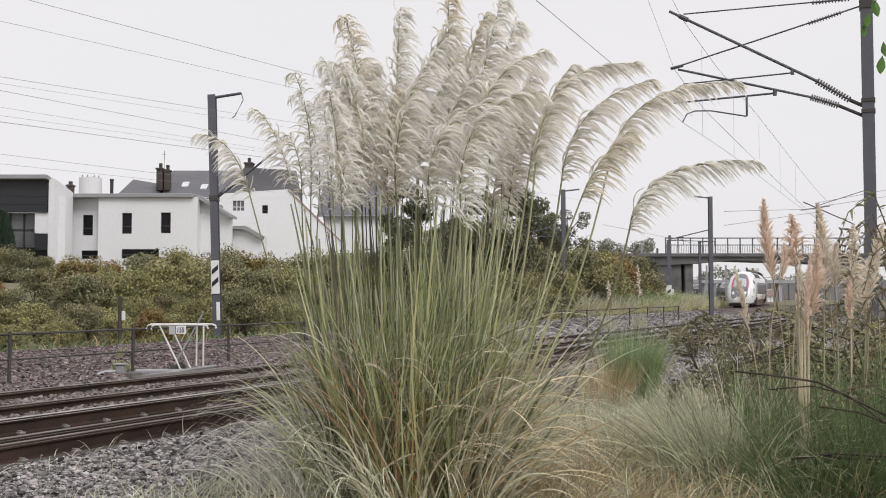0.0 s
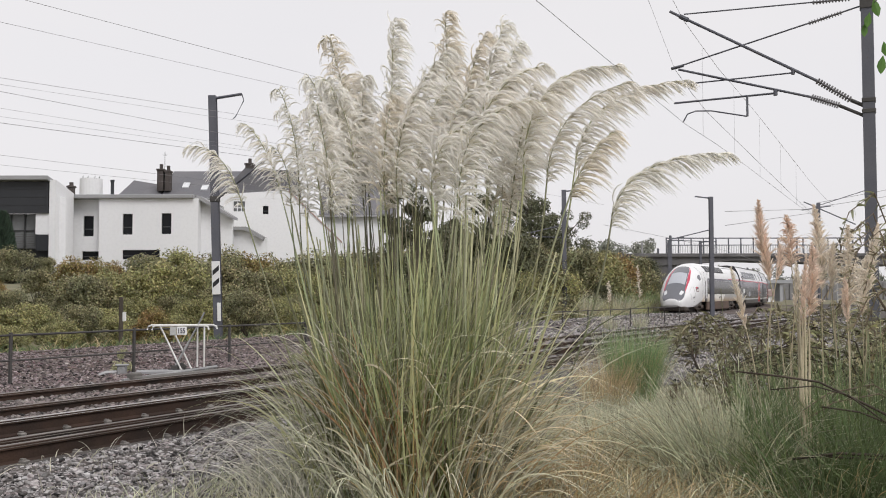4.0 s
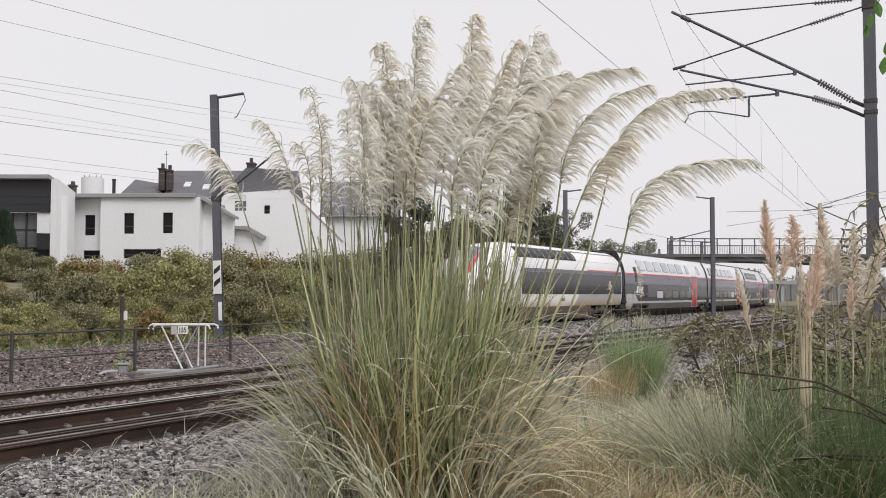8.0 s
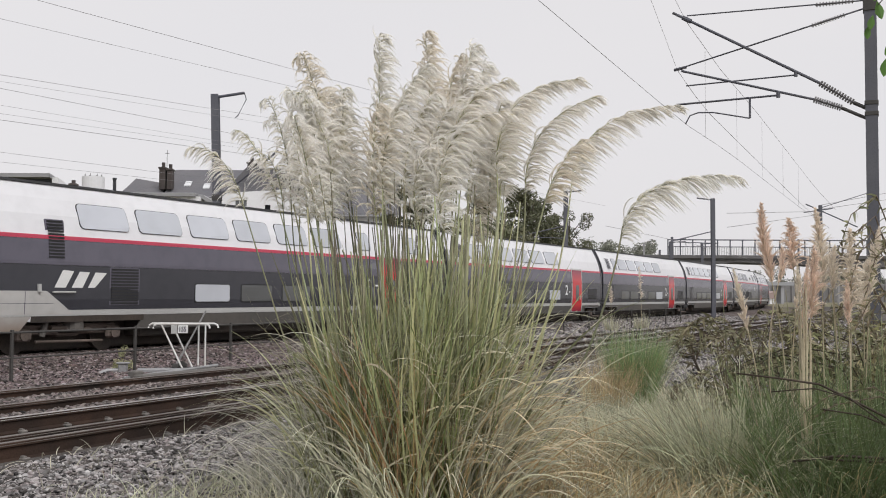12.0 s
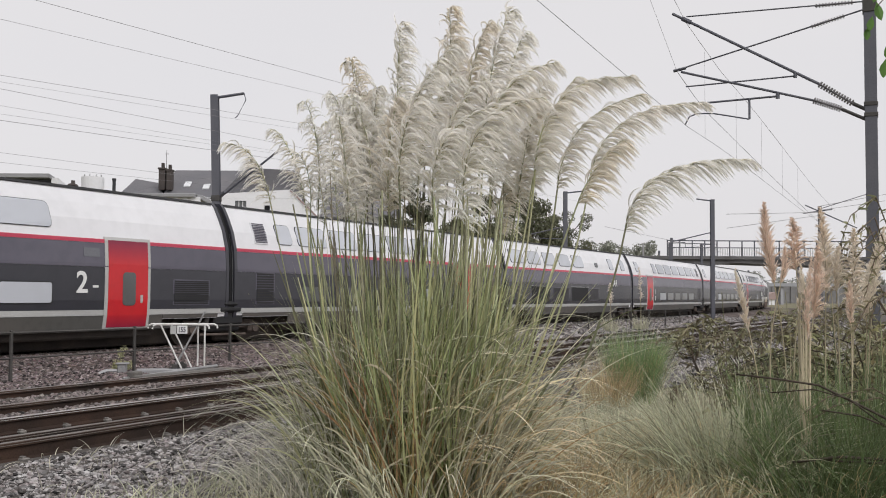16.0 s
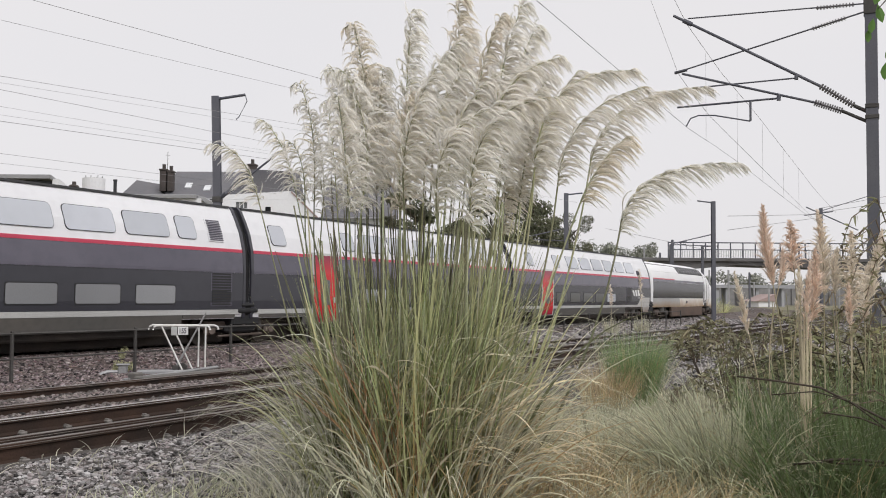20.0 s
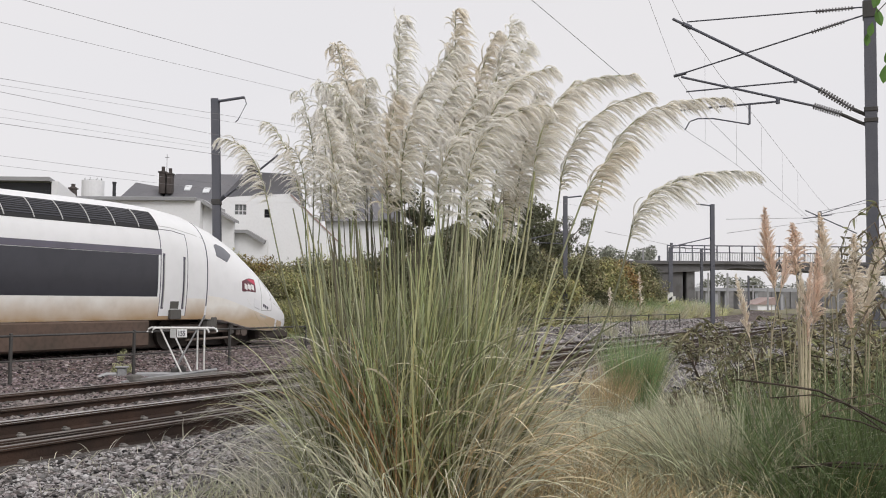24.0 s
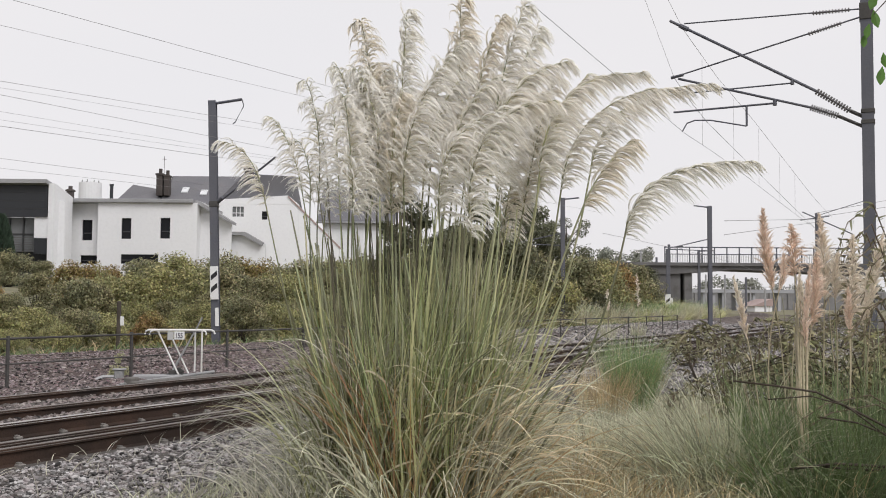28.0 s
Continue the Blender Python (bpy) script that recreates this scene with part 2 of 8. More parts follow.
BLADE_WHITE = mat("bleached_straw_blade", (0.84, 0.78, 0.62), 0.6, 0.2, 3.0, island=0.25, back=0.25, second=(0.70, 0.58, 0.38))
BLADE_PALE = mat("pale_grey_blade", (0.70, 0.68, 0.60), 0.6, 0.2, 3.0, island=0.4, back=0.3, second=(0.50, 0.48, 0.36))
PLUME_GREEN = mat("olive_inner_plume", (0.58, 0.56, 0.39), 0.7, 0.1, 3.0, island=0.3, back=0.45, second=(0.62, 0.58, 0.43))
PLUME_TAN = mat("tan_plume", (0.92, 0.81, 0.72), 0.8, 0.1, 3.0, island=0.28, back=0.5, second=(0.87, 0.745, 0.645))
PLUME_PALE = mat("pale_tan_plume", (0.93, 0.88, 0.80), 0.8, 0.1, 3.0, island=0.25, back=0.45, second=(0.90, 0.79, 0.68))
LEAF_PALE = mat("pale_weed_leaf", (0.50, 0.50, 0.30), 0.6, 0.2, 4.0, island=0.3, back=0.3)
LEAF = mat("shrub_leaf", (0.235, 0.243, 0.138), 0.45, 0.3, 1.2, island=0.8, back=0.35, second=(0.335, 0.305, 0.155), fine=3)
LEAF_YELLOW = mat("yellowing_shrub_leaf", (0.46, 0.435, 0.19), 0.5, 0.3, 1.2, island=0.7, back=0.4, second=(0.27, 0.28, 0.14), fine=3)
LEAF_RUSSET = mat("russet_shrub_leaf", (0.36, 0.24, 0.10), 0.5, 0.3, 1.2, island=0.7, back=0.35, second=(0.24, 0.24, 0.09), fine=3)
LEAF_DARK = mat("dark_tree_leaf", (0.105, 0.115, 0.065), 0.6, 0.3, 1.0, island=0.5, back=0.25, second=(0.165, 0.165, 0.09), fine=3)
LEAF_CONE = mat("conifer_needle", (0.045, 0.075, 0.048), 0.7, 0.3, 2.0, island=0.4, back=0.1)
LEAF_NEAR = mat("fresh_green_leaf", (0.14, 0.30, 0.05), 0.45, 0.2, 8.0, back=0.35)
BARK = mat("bark", (0.085, 0.07, 0.055), 0.9, 0.4, 6.0, 0.01)
BRAMBLE_DEAD = mat("dead_bramble_stem", (0.055, 0.042, 0.030), 0.85, 0.3, 6.0, island=0.3)
LEAF_DEAD = mat("withered_bramble_leaf", (0.10, 0.09, 0.045), 0.7, 0.3, 2.0, island=0.6, back=0.2, second=(0.06, 0.045, 0.028))
BRAMBLE = mat("brown_bramble", (0.15, 0.115, 0.08), 0.85, 0.3, 6.0, island=0.3)
# distance haze is mixed into this concrete's pale colour
HAZE = mat("haze_tinted_concrete", (0.40, 0.405, 0.425), 0.9, 0.2, 0.05, second=(0.33, 0.335, 0.36), fine=0.3)
REDROOF = mat("faded_red_roof", (0.42, 0.32, 0.30), 0.9, 0.2, 0.5)
FARWALL = mat("distant_retaining_wall", (0.20, 0.195, 0.195), 0.9, 0.3, 0.2, second=(0.27, 0.265, 0.27), fine=0.8)
# leaf green greyed in the base colour to imitate distance haze
LEAF_MIST = mat("haze_tinted_leaf", (0.25, 0.265, 0.215), 0.8, 0.3, 0.2, island=0.4, back=0.2, second=(0.33, 0.335, 0.29))
BLADE_FINE = mat("blue_green_fine_grass", (0.47, 0.49, 0.35), 0.5, 0.2, 3.0, island=0.55, back=0.35, second=(0.60, 0.57, 0.41))
TEMBLEM = mat("train_emblem_crimson", (0.15, 0.035, 0.05), 0.35, 0.2, 3.0, second=(0.08, 0.03, 0.04))
LEAF_BROWN = mat("brown_bramble_leaf", (0.27, 0.28, 0.16), 0.6, 0.3, 2.0, island=0.5, back=0.2, second=(0.23, 0.19, 0.12))
STONE_ONE = mat("single_ballast_stone", (0.30, 0.29, 0.288), 0.9, 0.3, 36.0, 0.004, second=(0.165, 0.143, 0.138), rand=0.9, fine=40)

# ---- geometry helpers ----
class Geo:
    """Collects vertices and faces for one mesh."""

    def __init__(self):
        self.v, self.f = [], []

    def add(self, verts, faces):
        k = len(self.v)
        self.v += [tuple(p) for p in verts]
        self.f += [tuple(i + k for i in q) for q in faces]
        return self

    def box(self, x0, x1, y0, y1, z0, z1, c=0.0):
        """A box with chamfered edges."""
        if c <= 0:
            p = [(x, y, z) for x in (x0, x1) for y in (y0, y1) for z in (z0, z1)]
            return self.add(p, [(0, 1, 3, 2), (4, 6, 7, 5), (0, 4, 5, 1), (2, 3, 7, 6), (0, 2, 6, 4), (1, 5, 7, 3)])
        rings = []
        for z, d in ((z0, c), (z0 + c, 0), (z1 - c, 0), (z1, c)):
            a, b, e, g = x0 + d, x1 - d, y0 + d, y1 - d
            k = c if d == 0 else c * 0.5
            rings.append([(a + k, e, z), (b - k, e, z), (b, e + k, z), (b, g - k, z), (b - k, g, z), (a + k, g, z), (a, g - k, z), (a, e + k, z)])
        return self.loft(rings)

    def loft(self, rings, caps=True, closed=True):
        n = len(rings[0])
        faces = []
        for i in range(len(rings) - 1):
            for j in range(n if closed else n - 1):
                k = (j + 1) % n
                faces.append((i * n + j, i * n + k, (i + 1) * n + k, (i + 1) * n + j))
        if caps:
            faces += [tuple(reversed(range(n))), tuple(range((len(rings) - 1) * n, len(rings) * n))]
        return self.add([p for r in rings for p in r], faces)

    def tube(self, pts, r, n=6, r2=None):
        """A round bar along a line of points, tapering from r to r2."""
        r2 = r if r2 is None else r2
        pts = [Vector(p) for p in pts]
        rings = []
        for i, p in enumerate(pts):
            d = (pts[min(i + 1, len(pts) - 1)] - pts[max(i - 1, 0)]).normalized()
            a = d.cross(Vector((0, 0, 1)) if abs(d.z) < 0.9 else Vector((1, 0, 0))).normalized()
            b = d.cross(a)
            w = r + (r2 - r) * i / max(1, len(pts) - 1)
            rings.append([p + (a * math.cos(6.2832 * j / n) + b * math.sin(6.2832 * j / n)) * w for j in range(n)])
        return self.loft(rings)

    def disc_bar(self, c, axis, r, h, n=16):
        """A drum round an axis."""
        c, axis = Vector(c), Vector(axis).normalized()
        return self.tube([c - axis * h / 2, c + axis * h / 2], r, n)

    def prism(self, poly, axis, a, b):
        """A polygon drawn out along an axis from a to b."""
        put = {"x": lambda p, t: (t, p[0], p[1]), "y": lambda p, t: (p[0], t, p[1]), "z": lambda p, t: (p[0], p[1], t)}[axis]
        return self.loft([[put(p, t) for p in poly] for t in (a, b)])

    def mesh(self, name, material, smooth=False, weld=False):
        me = bpy.data.meshes.new(name)
        me.from_pydata(self.v, [], self.f)
        me.validate()
        bm = bmesh.new()
        bm.from_mesh(me)
        if weld:
            bmesh.ops.remove_doubles(bm, verts=bm.verts[:], dist=1e-4)
            same = {}
            for q in bm.faces:
                same.setdefault(frozenset(v.index for v in q.verts), []).append(q)
            bmesh.ops.delete(bm, geom=[q for qs in same.values() if len(qs) > 1 for q in qs], context="FACES_ONLY")
        bmesh.ops.recalc_face_normals(bm, faces=bm.faces[:])
        bm.to_mesh(me)
        bm.free()
        if smooth:
            me.polygons.foreach_set("use_smooth", [True] * len(me.polygons))
        me.materials.append(material)
        return me


def fast_mesh(name, verts, faces, material, smooth=False):
    """A large mesh straight from arrays of points and of faces with equal corner counts."""
    me = bpy.data.meshes.new(name)
    faces = np.asarray(faces, np.int32)
    me.vertices.add(len(verts))
    me.vertices.foreach_set("co", np.asarray(verts, np.float32).ravel())
    me.loops.add(faces.size)
    me.loops.foreach_set("vertex_index", faces.ravel())
    me.polygons.add(len(faces))
    me.polygons.foreach_set("loop_start", np.arange(len(faces), dtype=np.int32) * faces.shape[1])
    me.polygons.foreach_set("use_smooth", np.full(len(faces), smooth))
    me.update(calc_edges=True)
    me.materials.append(material)
    return me


def thing(name, label, category, m=None, group="", kind=""):
    ob = new(name)
    ob.matrix_basis = m or Matrix()
    return tagged(ob, label, category, group, kind)


def part(name, geo, material, parent, label="", smooth=False, m=None):
    me = geo if isinstance(geo, bpy.types.Mesh) else geo.mesh(name, material, smooth)
    ob = new(name, me)
    ob.parent = parent
    if m is not None:
        ob.matrix_basis = m
    return tagged(ob, label) if label else ob


def setting(name, me, label, category):
    return tagged(new(name, me), label, category, kind="structure")


# ---- the railway's line: u metres along the far track, off metres to the near side of it ----
U = np.arange(-520.0, 420.0, 0.5)
KAP = -0.0001676 + 3.457e-5 * U + 5.31e-7 * U ** 2 - 6.06e-9 * U ** 3
KAP = np.where(U > 110, np.interp(110, U, KAP), KAP)
KAP = np.where(U < -20, np.interp(-20, U, KAP), KAP)
KAP[U > 300] = 0
ZERO = int(np.argmin(abs(U)))
HEAD = np.cumsum(KAP) * 0.5
HEAD += 1.0687 - HEAD[ZERO]
LX, LY = np.cumsum(np.cos(HEAD)) * 0.5, np.cumsum(np.sin(HEAD)) * 0.5
LX, LY = LX - LX[ZERO], LY - LY[ZERO] + 43.33
FAR_RAIL = -0.13


def on(u, off, z):
    a = np.interp(u, U, HEAD)
    return Vector((np.interp(u, U, LX) + off * math.sin(a), np.interp(u, U, LY) - off * math.cos(a), z))


def along(u, off, z):
    """The pose at a place by the line, x away along it, y to the far side."""
    return Matrix.Translation(on(u, off, z)) @ Matrix.Rotation(float(np.interp(u, U, HEAD)), 4, "Z")


def offsets(x, y):
    """How far points of the ground lie to the near side of the line."""
    out = np.empty(len(x))
    for i in range(0, len(x), 4000):
        a, b = x[i:i + 4000, None], y[i:i + 4000, None]
        j = np.argmin((a - LX[::4]) ** 2 + (b - LY[::4]) ** 2, axis=1) * 4
        out[i:i + 4000] = (a[:, 0] - LX[j]) * np.sin(HEAD[j]) - (b[:, 0] - LY[j]) * np.cos(HEAD[j])
    return out


GROUND_OFF = [-400, -40, -14, -9, -5, -2.6, -1.6, 1.6, 3.0, 5.0, 7.4, 8.2, 11.3, 11.55, 12.9, 13.1, 14.6, 18.0, 24.0, 60, 400]
GROUND_Z = [3.0, 2.6, 1.6, 0.6, -0.25, -0.38, -0.17, -0.17, -0.38, -0.30, -0.28, -0.125, -0.125, -0.20, -0.20, -0.13, -0.34, -0.36, -0.34, -0.1, 0.0]


def ground_z(x, y):
    z = np.interp(offsets(np.atleast_1d(np.asarray(x, float)), np.atleast_1d(np.asarray(y, float))), GROUND_OFF, GROUND_Z)
    return z


# ---- ground ----
def build_ground():
    def axis(lo, hi, step, far):
        a = list(np.arange(lo, hi, step))
        g = step
        while a[-1] < far:
            g *= 1.5
            a.append(a[-1] + g)
        g = step
        while a[0] > -far:
            g *= 1.5
            a.insert(0, a[0] - g)
        return np.array(a)
    xs, ys = axis(-26, 40, 0.5, 3000), axis(-4, 90, 0.5, 3000)
    gx, gy = np.meshgrid(xs, ys, indexing="ij")
    z = ground_z(gx.ravel(), gy.ravel())
    rng = np.random.RandomState(4)
    z = z - 0.02 + rng.normal(0, 0.012, len(z))
    n, k = len(xs), len(ys)
    i, j = np.meshgrid(np.arange(n - 1), np.arange(k - 1), indexing="ij")
    a = (i * k + j).ravel()
    me = fast_mesh("ground", np.stack([gx.ravel(), gy.ravel(), z], 1), np.stack([a, a + k, a + k + 1, a + 1], 1), SOIL, True)
    setting("ground", me, "dry grassy soil beside the railway", "ground")


def strip(name, off0, off1, u0, u1, lift, material, label, step=1.0):
    """A sheet of stone bed that follows the line."""
    us, offs = np.arange(u0, u1, step), np.linspace(off0, off1, int((off1 - off0) / 0.4) + 2)
    verts = []
    rng = np.random.RandomState(7)
    for u in us:
        for o in offs:
            p = on(u, o, 0)
            verts.append((p.x, p.y, float(np.interp(o, GROUND_OFF, GROUND_Z)) + lift + rng.normal(0, 0.008)))
    k = len(offs)
    faces = [(i * k + j, (i + 1) * k + j, (i + 1) * k + j + 1, i * k + j + 1) for i in range(len(us) - 1) for j in range(k - 1)]
    return setting(name, fast_mesh(name, verts, faces, material, True), label, "ballast")


ICO = [(0, 0, 1)] + [(0.894 * math.cos(1.2566 * i), 0.894 * math.sin(1.2566 * i), 0.447) for i in range(5)] + \
      [(0.894 * math.cos(1.2566 * i + 0.628), 0.894 * math.sin(1.2566 * i + 0.628), -0.447) for i in range(5)] + [(0, 0, -1)]
ICO_F = [(0, 1 + i, 1 + (i + 1) % 5) for i in range(5)] + [(1 + i, 6 + i, 1 + (i + 1) % 5) for i in range(5)] + \
        [(1 + (i + 1) % 5, 6 + i, 6 + (i + 1) % 5) for i in range(5)] + [(11, 6 + (i + 1) % 5, 6 + i) for i in range(5)]


def stones(name, n, u0, u1, off0, off1, r0, r1, material, label, seed, lift=0.0, low=False):
    """Loose broken stones strewn over a stretch of the bed."""
    rng = np.random.RandomState(seed)
    u, off = rng.uniform(u0, u1, n), rng.uniform(off0, off1, n)
    a = np.interp(u, U, HEAD)
    x, y = np.interp(u, U, LX) + off * np.sin(a), np.interp(u, U, LY) - off * np.cos(a)
    z = np.interp(off, GROUND_OFF, GROUND_Z) + lift
    r = r0 + (r1 - r0) * rng.rand(n) ** 1.6
    base = np.array([(1, 0, 0), (0, 1, 0), (-1, 0, 0), (0, -1, 0), (0, 0, 1), (0, 0, -1)]) if low else np.array(ICO)
    tri = [(0, 1, 4), (1, 2, 4), (2, 3, 4), (3, 0, 4), (1, 0, 5), (2, 1, 5), (3, 2, 5), (0, 3, 5)] if low else ICO_F
    k = len(base)
    pts = base[None] * (1 + rng.uniform(-0.42, 0.42, (n, k, 1))) * (r[:, None, None] * np.stack([rng.uniform(0.8, 1.4, n), rng.uniform(0.7, 1.1, n), rng.uniform(0.5, 0.8, n)], 1)[:, None])
    t = rng.uniform(0, 6.28, n)[:, None]
    q = rng.uniform(-0.6, 0.6, n)[:, None]
    px, py, pz = pts[..., 0], pts[..., 1], pts[..., 2]
    py, pz = py * np.cos(q) - pz * np.sin(q), py * np.sin(q) + pz * np.cos(q)
    px, py = px * np.cos(t) - py * np.sin(t), px * np.sin(t) + py * np.cos(t)
    verts = np.stack([px + x[:, None], py + y[:, None], pz + (z + r * 0.32)[:, None]], 2).reshape(-1, 3)
    faces = (np.array(tri)[None] + (np.arange(n) * k)[:, None, None]).reshape(-1, 3)
    return tagged(new(name, fast_mesh(name, verts, faces, material)), label, "ballast stones", kind="stuff")


def single_stones(bed):
    """The broken stones that lie nearest, each one by itself."""
    rng = random.Random(4)
    kinds = []
    for k in range(8):
        g = Geo()
        s = [rng.uniform(0.8, 1.4), rng.uniform(0.7, 1.1), rng.uniform(0.55, 0.85)]
        g.add([tuple(c * s[i] * 0.027 * rng.uniform(0.62, 1.34) for i, c in enumerate(p)) for p in ICO], ICO_F)
        kinds.append(g.mesh("stone", STONE_ONE))
    for k in range(300):
        p = on(rng.uniform(-33.0, -30.2), rng.uniform(13.35, 15.0), 0)
        z = float(ground_z(p.x, p.y)[0]) + 0.035
        m = Matrix.Translation((p.x, p.y, z)) @ Euler((rng.uniform(-0.5, 0.5), rng.uniform(-0.5, 0.5), rng.uniform(0, 6.28))).to_matrix().to_4x4() @ Matrix.Scale(rng.uniform(0.7, 1.25), 4)
        part("stone", kinds[k % 8], STONE_ONE, bed, m=m)


# ---- tracks ----
RAIL = [(-0.075, 0.0), (0.075, 0.0), (0.075, 0.012), (0.012, 0.03), (0.010, 0.125), (0.036, 0.135), (0.036, 0.168), (0.030, 0.172),
        (-0.030, 0.172), (-0.036, 0.168), (-0.036, 0.135), (-0.010, 0.125), (-0.012, 0.03), (-0.075, 0.012)]


def build_track(name, label, offs, u0, u1, top, sleeper_off, clips):
    base = along(u0, (offs[0] + offs[-1]) / 2, top - 0.172)
    inv = base.inverted()
    tr = thing(name, label, "railway track", base)
    for o in offs:
        rings, cap = [], []
        for u in np.arange(u0, u1 + 0.1, 2.0):
            m = along(u, o, top - 0.172)
            rings.append([inv @ (m @ Vector((0, a, b))) for a, b in RAIL])
            cap.append([inv @ (m @ Vector((0, a, b))) for a, b in ((-0.0375, 0.150), (0.0375, 0.150), (0.031, 0.1755), (-0.031, 0.1755))])
        r = part("rail", Geo().loft(rings), RUST, tr)
        part("rail_head", Geo().loft(cap), RAILTOP if 11 < o < 12 else RAILDULL, r, "worn running surface")
    half = (sleeper_off[1] - sleeper_off[0]) / 2
    sl = Geo().box(-0.12, 0.12, -half, half, -0.13, -0.002, 0.02).mesh("sleeper", SLEEPER)
    cl = Geo().box(-0.045, 0.045, 0.05, 0.11, 0.0, 0.03, 0.008).box(-0.018, 0.018, 0.035, 0.095, 0.025, 0.045, 0.006).mesh("rail_clip", CLIP)
    u, k = u0 + 0.4, 0
    while u < min(u1, u0 + 130):
        part("sleeper", sl, SLEEPER, tr, m=inv @ along(u, sum(sleeper_off) / 2, top - 0.174))
        if clips and u < u0 + 26:
            for o in offs[2:]:
                m = inv @ along(u, o, top - 0.172)
                part("rail_clip", cl, CLIP, tr, m=m @ Matrix.Rotation(math.pi, 4, "Z"))
        u += 0.6
    return tr

# ---- the train ----
WIDE = ([0.30, 0.45, 0.9, 1.3, 2.2, 2.8, 3.3, 3.7, 4.0, 4.13, 4.18, 4.20], [1.26, 1.36, 1.43, 1.45, 1.45, 1.41, 1.28, 1.10, 0.94, 0.82, 0.42, 0.0])


def half_width(z):
    return float(np.interp(z, *WIDE))


def side_band(x0, x1, z0, z1, proud, sides=(-1, 1), slant0=0.0, slant1=0.0):
    """A thin shell that follows the car's side between two heights."""
    g = Geo()
    zs = sorted({z0, z1, *[z for z in WIDE[0] if z0 < z < z1]})
    for s in sides:
        rings = []
        for z in zs:
            f = (z - z0) / max(1e-6, z1 - z0)
            w, a, b = half_width(z) + proud, x0 + slant0 * f, x1 + slant1 * f
            rings.append([(a, s * w, z), (b, s * w, z), (b, s * (w - proud - 0.03), z), (a, s * (w - proud - 0.03), z)])
        g.loft(rings)
    return g


def rounded(x0, x1, z0, z1, r, lean=0.0):
    out = []
    for cx, cz, a in ((x1 - r, z0 + r, -90), (x1 - r, z1 - r, 0), (x0 + r, z1 - r, 90), (x0 + r, z0 + r, 180)):
        for k in range(4):
            t = radians(a + 30 * k)
            x, z = cx + r * math.cos(t), cz + r * math.sin(t)
            out.append((x + lean * (z - z0), z))
    return out


def pane(x0, x1, z0, z1, r, side, proud, depth=0.03):
    g = Geo()
    p = rounded(x0, x1, z0, z1, r)
    g.loft([[(x, side * (half_width(z) - depth), z) for x, z in p], [(x, side * (half_width(z) + proud), z) for x, z in p]])
    return g


def bogie(parent, x):
    b = part("bogie", Geo().box(x - 1.5, x + 1.5, -1.1, -0.95, 0.45, 0.7, 0.03).box(x - 1.5, x + 1.5, 0.95, 1.1, 0.45, 0.7, 0.03)
             .box(x - 0.35, x + 0.35, -1.1, 1.1, 0.4, 0.75, 0.04).tube([(x - 0.6, -1.18, 0.62), (x + 0.6, -1.18, 0.55)], 0.07, 8), TBOGIE, parent, "dusty brown bogie")
    for dx in (-1.35, 1.35):
        for s in (-0.75, 0.75):
            part("wheel", Geo().disc_bar((x + dx, s, 0.44), (0, 1, 0), 0.44, 0.13, 20), TUNDER, b)
        for s in (-1, 1):
            part("axle_box", Geo().box(x + dx - 0.24, x + dx + 0.24, min(s * 1.1, s * 1.22), max(s * 1.1, s * 1.22), 0.32, 0.62, 0.05).disc_bar((x + dx, s * 1.23, 0.46), (0, 1, 0), 0.13, 0.05, 12), TBOGIE, b)
    for s in (-1, 1):
        part("air_spring", Geo().tube([(x + 0.1, s * 1.12, 0.58), (x + 0.1, s * 1.12, 0.90)], 0.27, 14), TSKIRT, b, "grey air spring")
        part("damper", Geo().tube([(x - 0.85, s * 1.20, 0.42), (x - 0.72, s * 1.22, 0.88)], 0.075, 10), TSKIRT, b)
        part("brake_rod", Geo().tube([(x - 1.0, s * 1.16, 0.30), (x + 1.0, s * 1.16, 0.27)], 0.035, 8), TBOGIE, b)


def lettering(words, size, parent, x, z, side, material, label=""):
    """Raised letters on a car's side."""
    cu = bpy.data.curves.new("lettering", "FONT")
    cu.body, cu.size, cu.extrude, cu.offset = words, size, 0.004, size * 0.018
    ob = bpy.data.objects.new("lettering", cu)
    scene.collection.objects.link(ob)
    bpy.context.view_layer.update()
    me = bpy.data.meshes.new_from_object(ob.evaluated_get(bpy.context.evaluated_depsgraph_get()))
    bpy.data.objects.remove(ob)
    me.materials.clear()
    me.materials.append(material)
    o = new("lettering", me)
    o.parent = parent
    if side < 0:
        o.matrix_basis = Matrix.Translation((x, -(half_width(z + 0.2) + 0.012), z)) @ Matrix.Rotation(radians(90), 4, "X")
    else:
        o.matrix_basis = Matrix.Translation((x, half_width(z + 0.2) + 0.012, z)) @ Matrix.Rotation(radians(180), 4, "Z") @ Matrix.Rotation(radians(90), 4, "X")
    return tagged(o, label) if label else o


def louvre(parent, x0, x1, z0, z1, side, slats, frame_mat, slat_mat):
    fr = part("louvre", pane(x0, x1, z0, z1, 0.03, side, 0.008), frame_mat, parent)
    g = Geo()
    for k in range(slats):
        z = z0 + 0.05 + (z1 - z0 - 0.1) * k / (slats - 1)
        w = half_width(z)
        h = (z1 - z0) / slats * 0.28
        g.box(x0 + 0.05, x1 - 0.05, min(side * (w + 0.006), side * (w + 0.022)), max(side * (w + 0.006), side * (w + 0.022)), z - h, z + h)
    part("slats", g, slat_mat, fr)


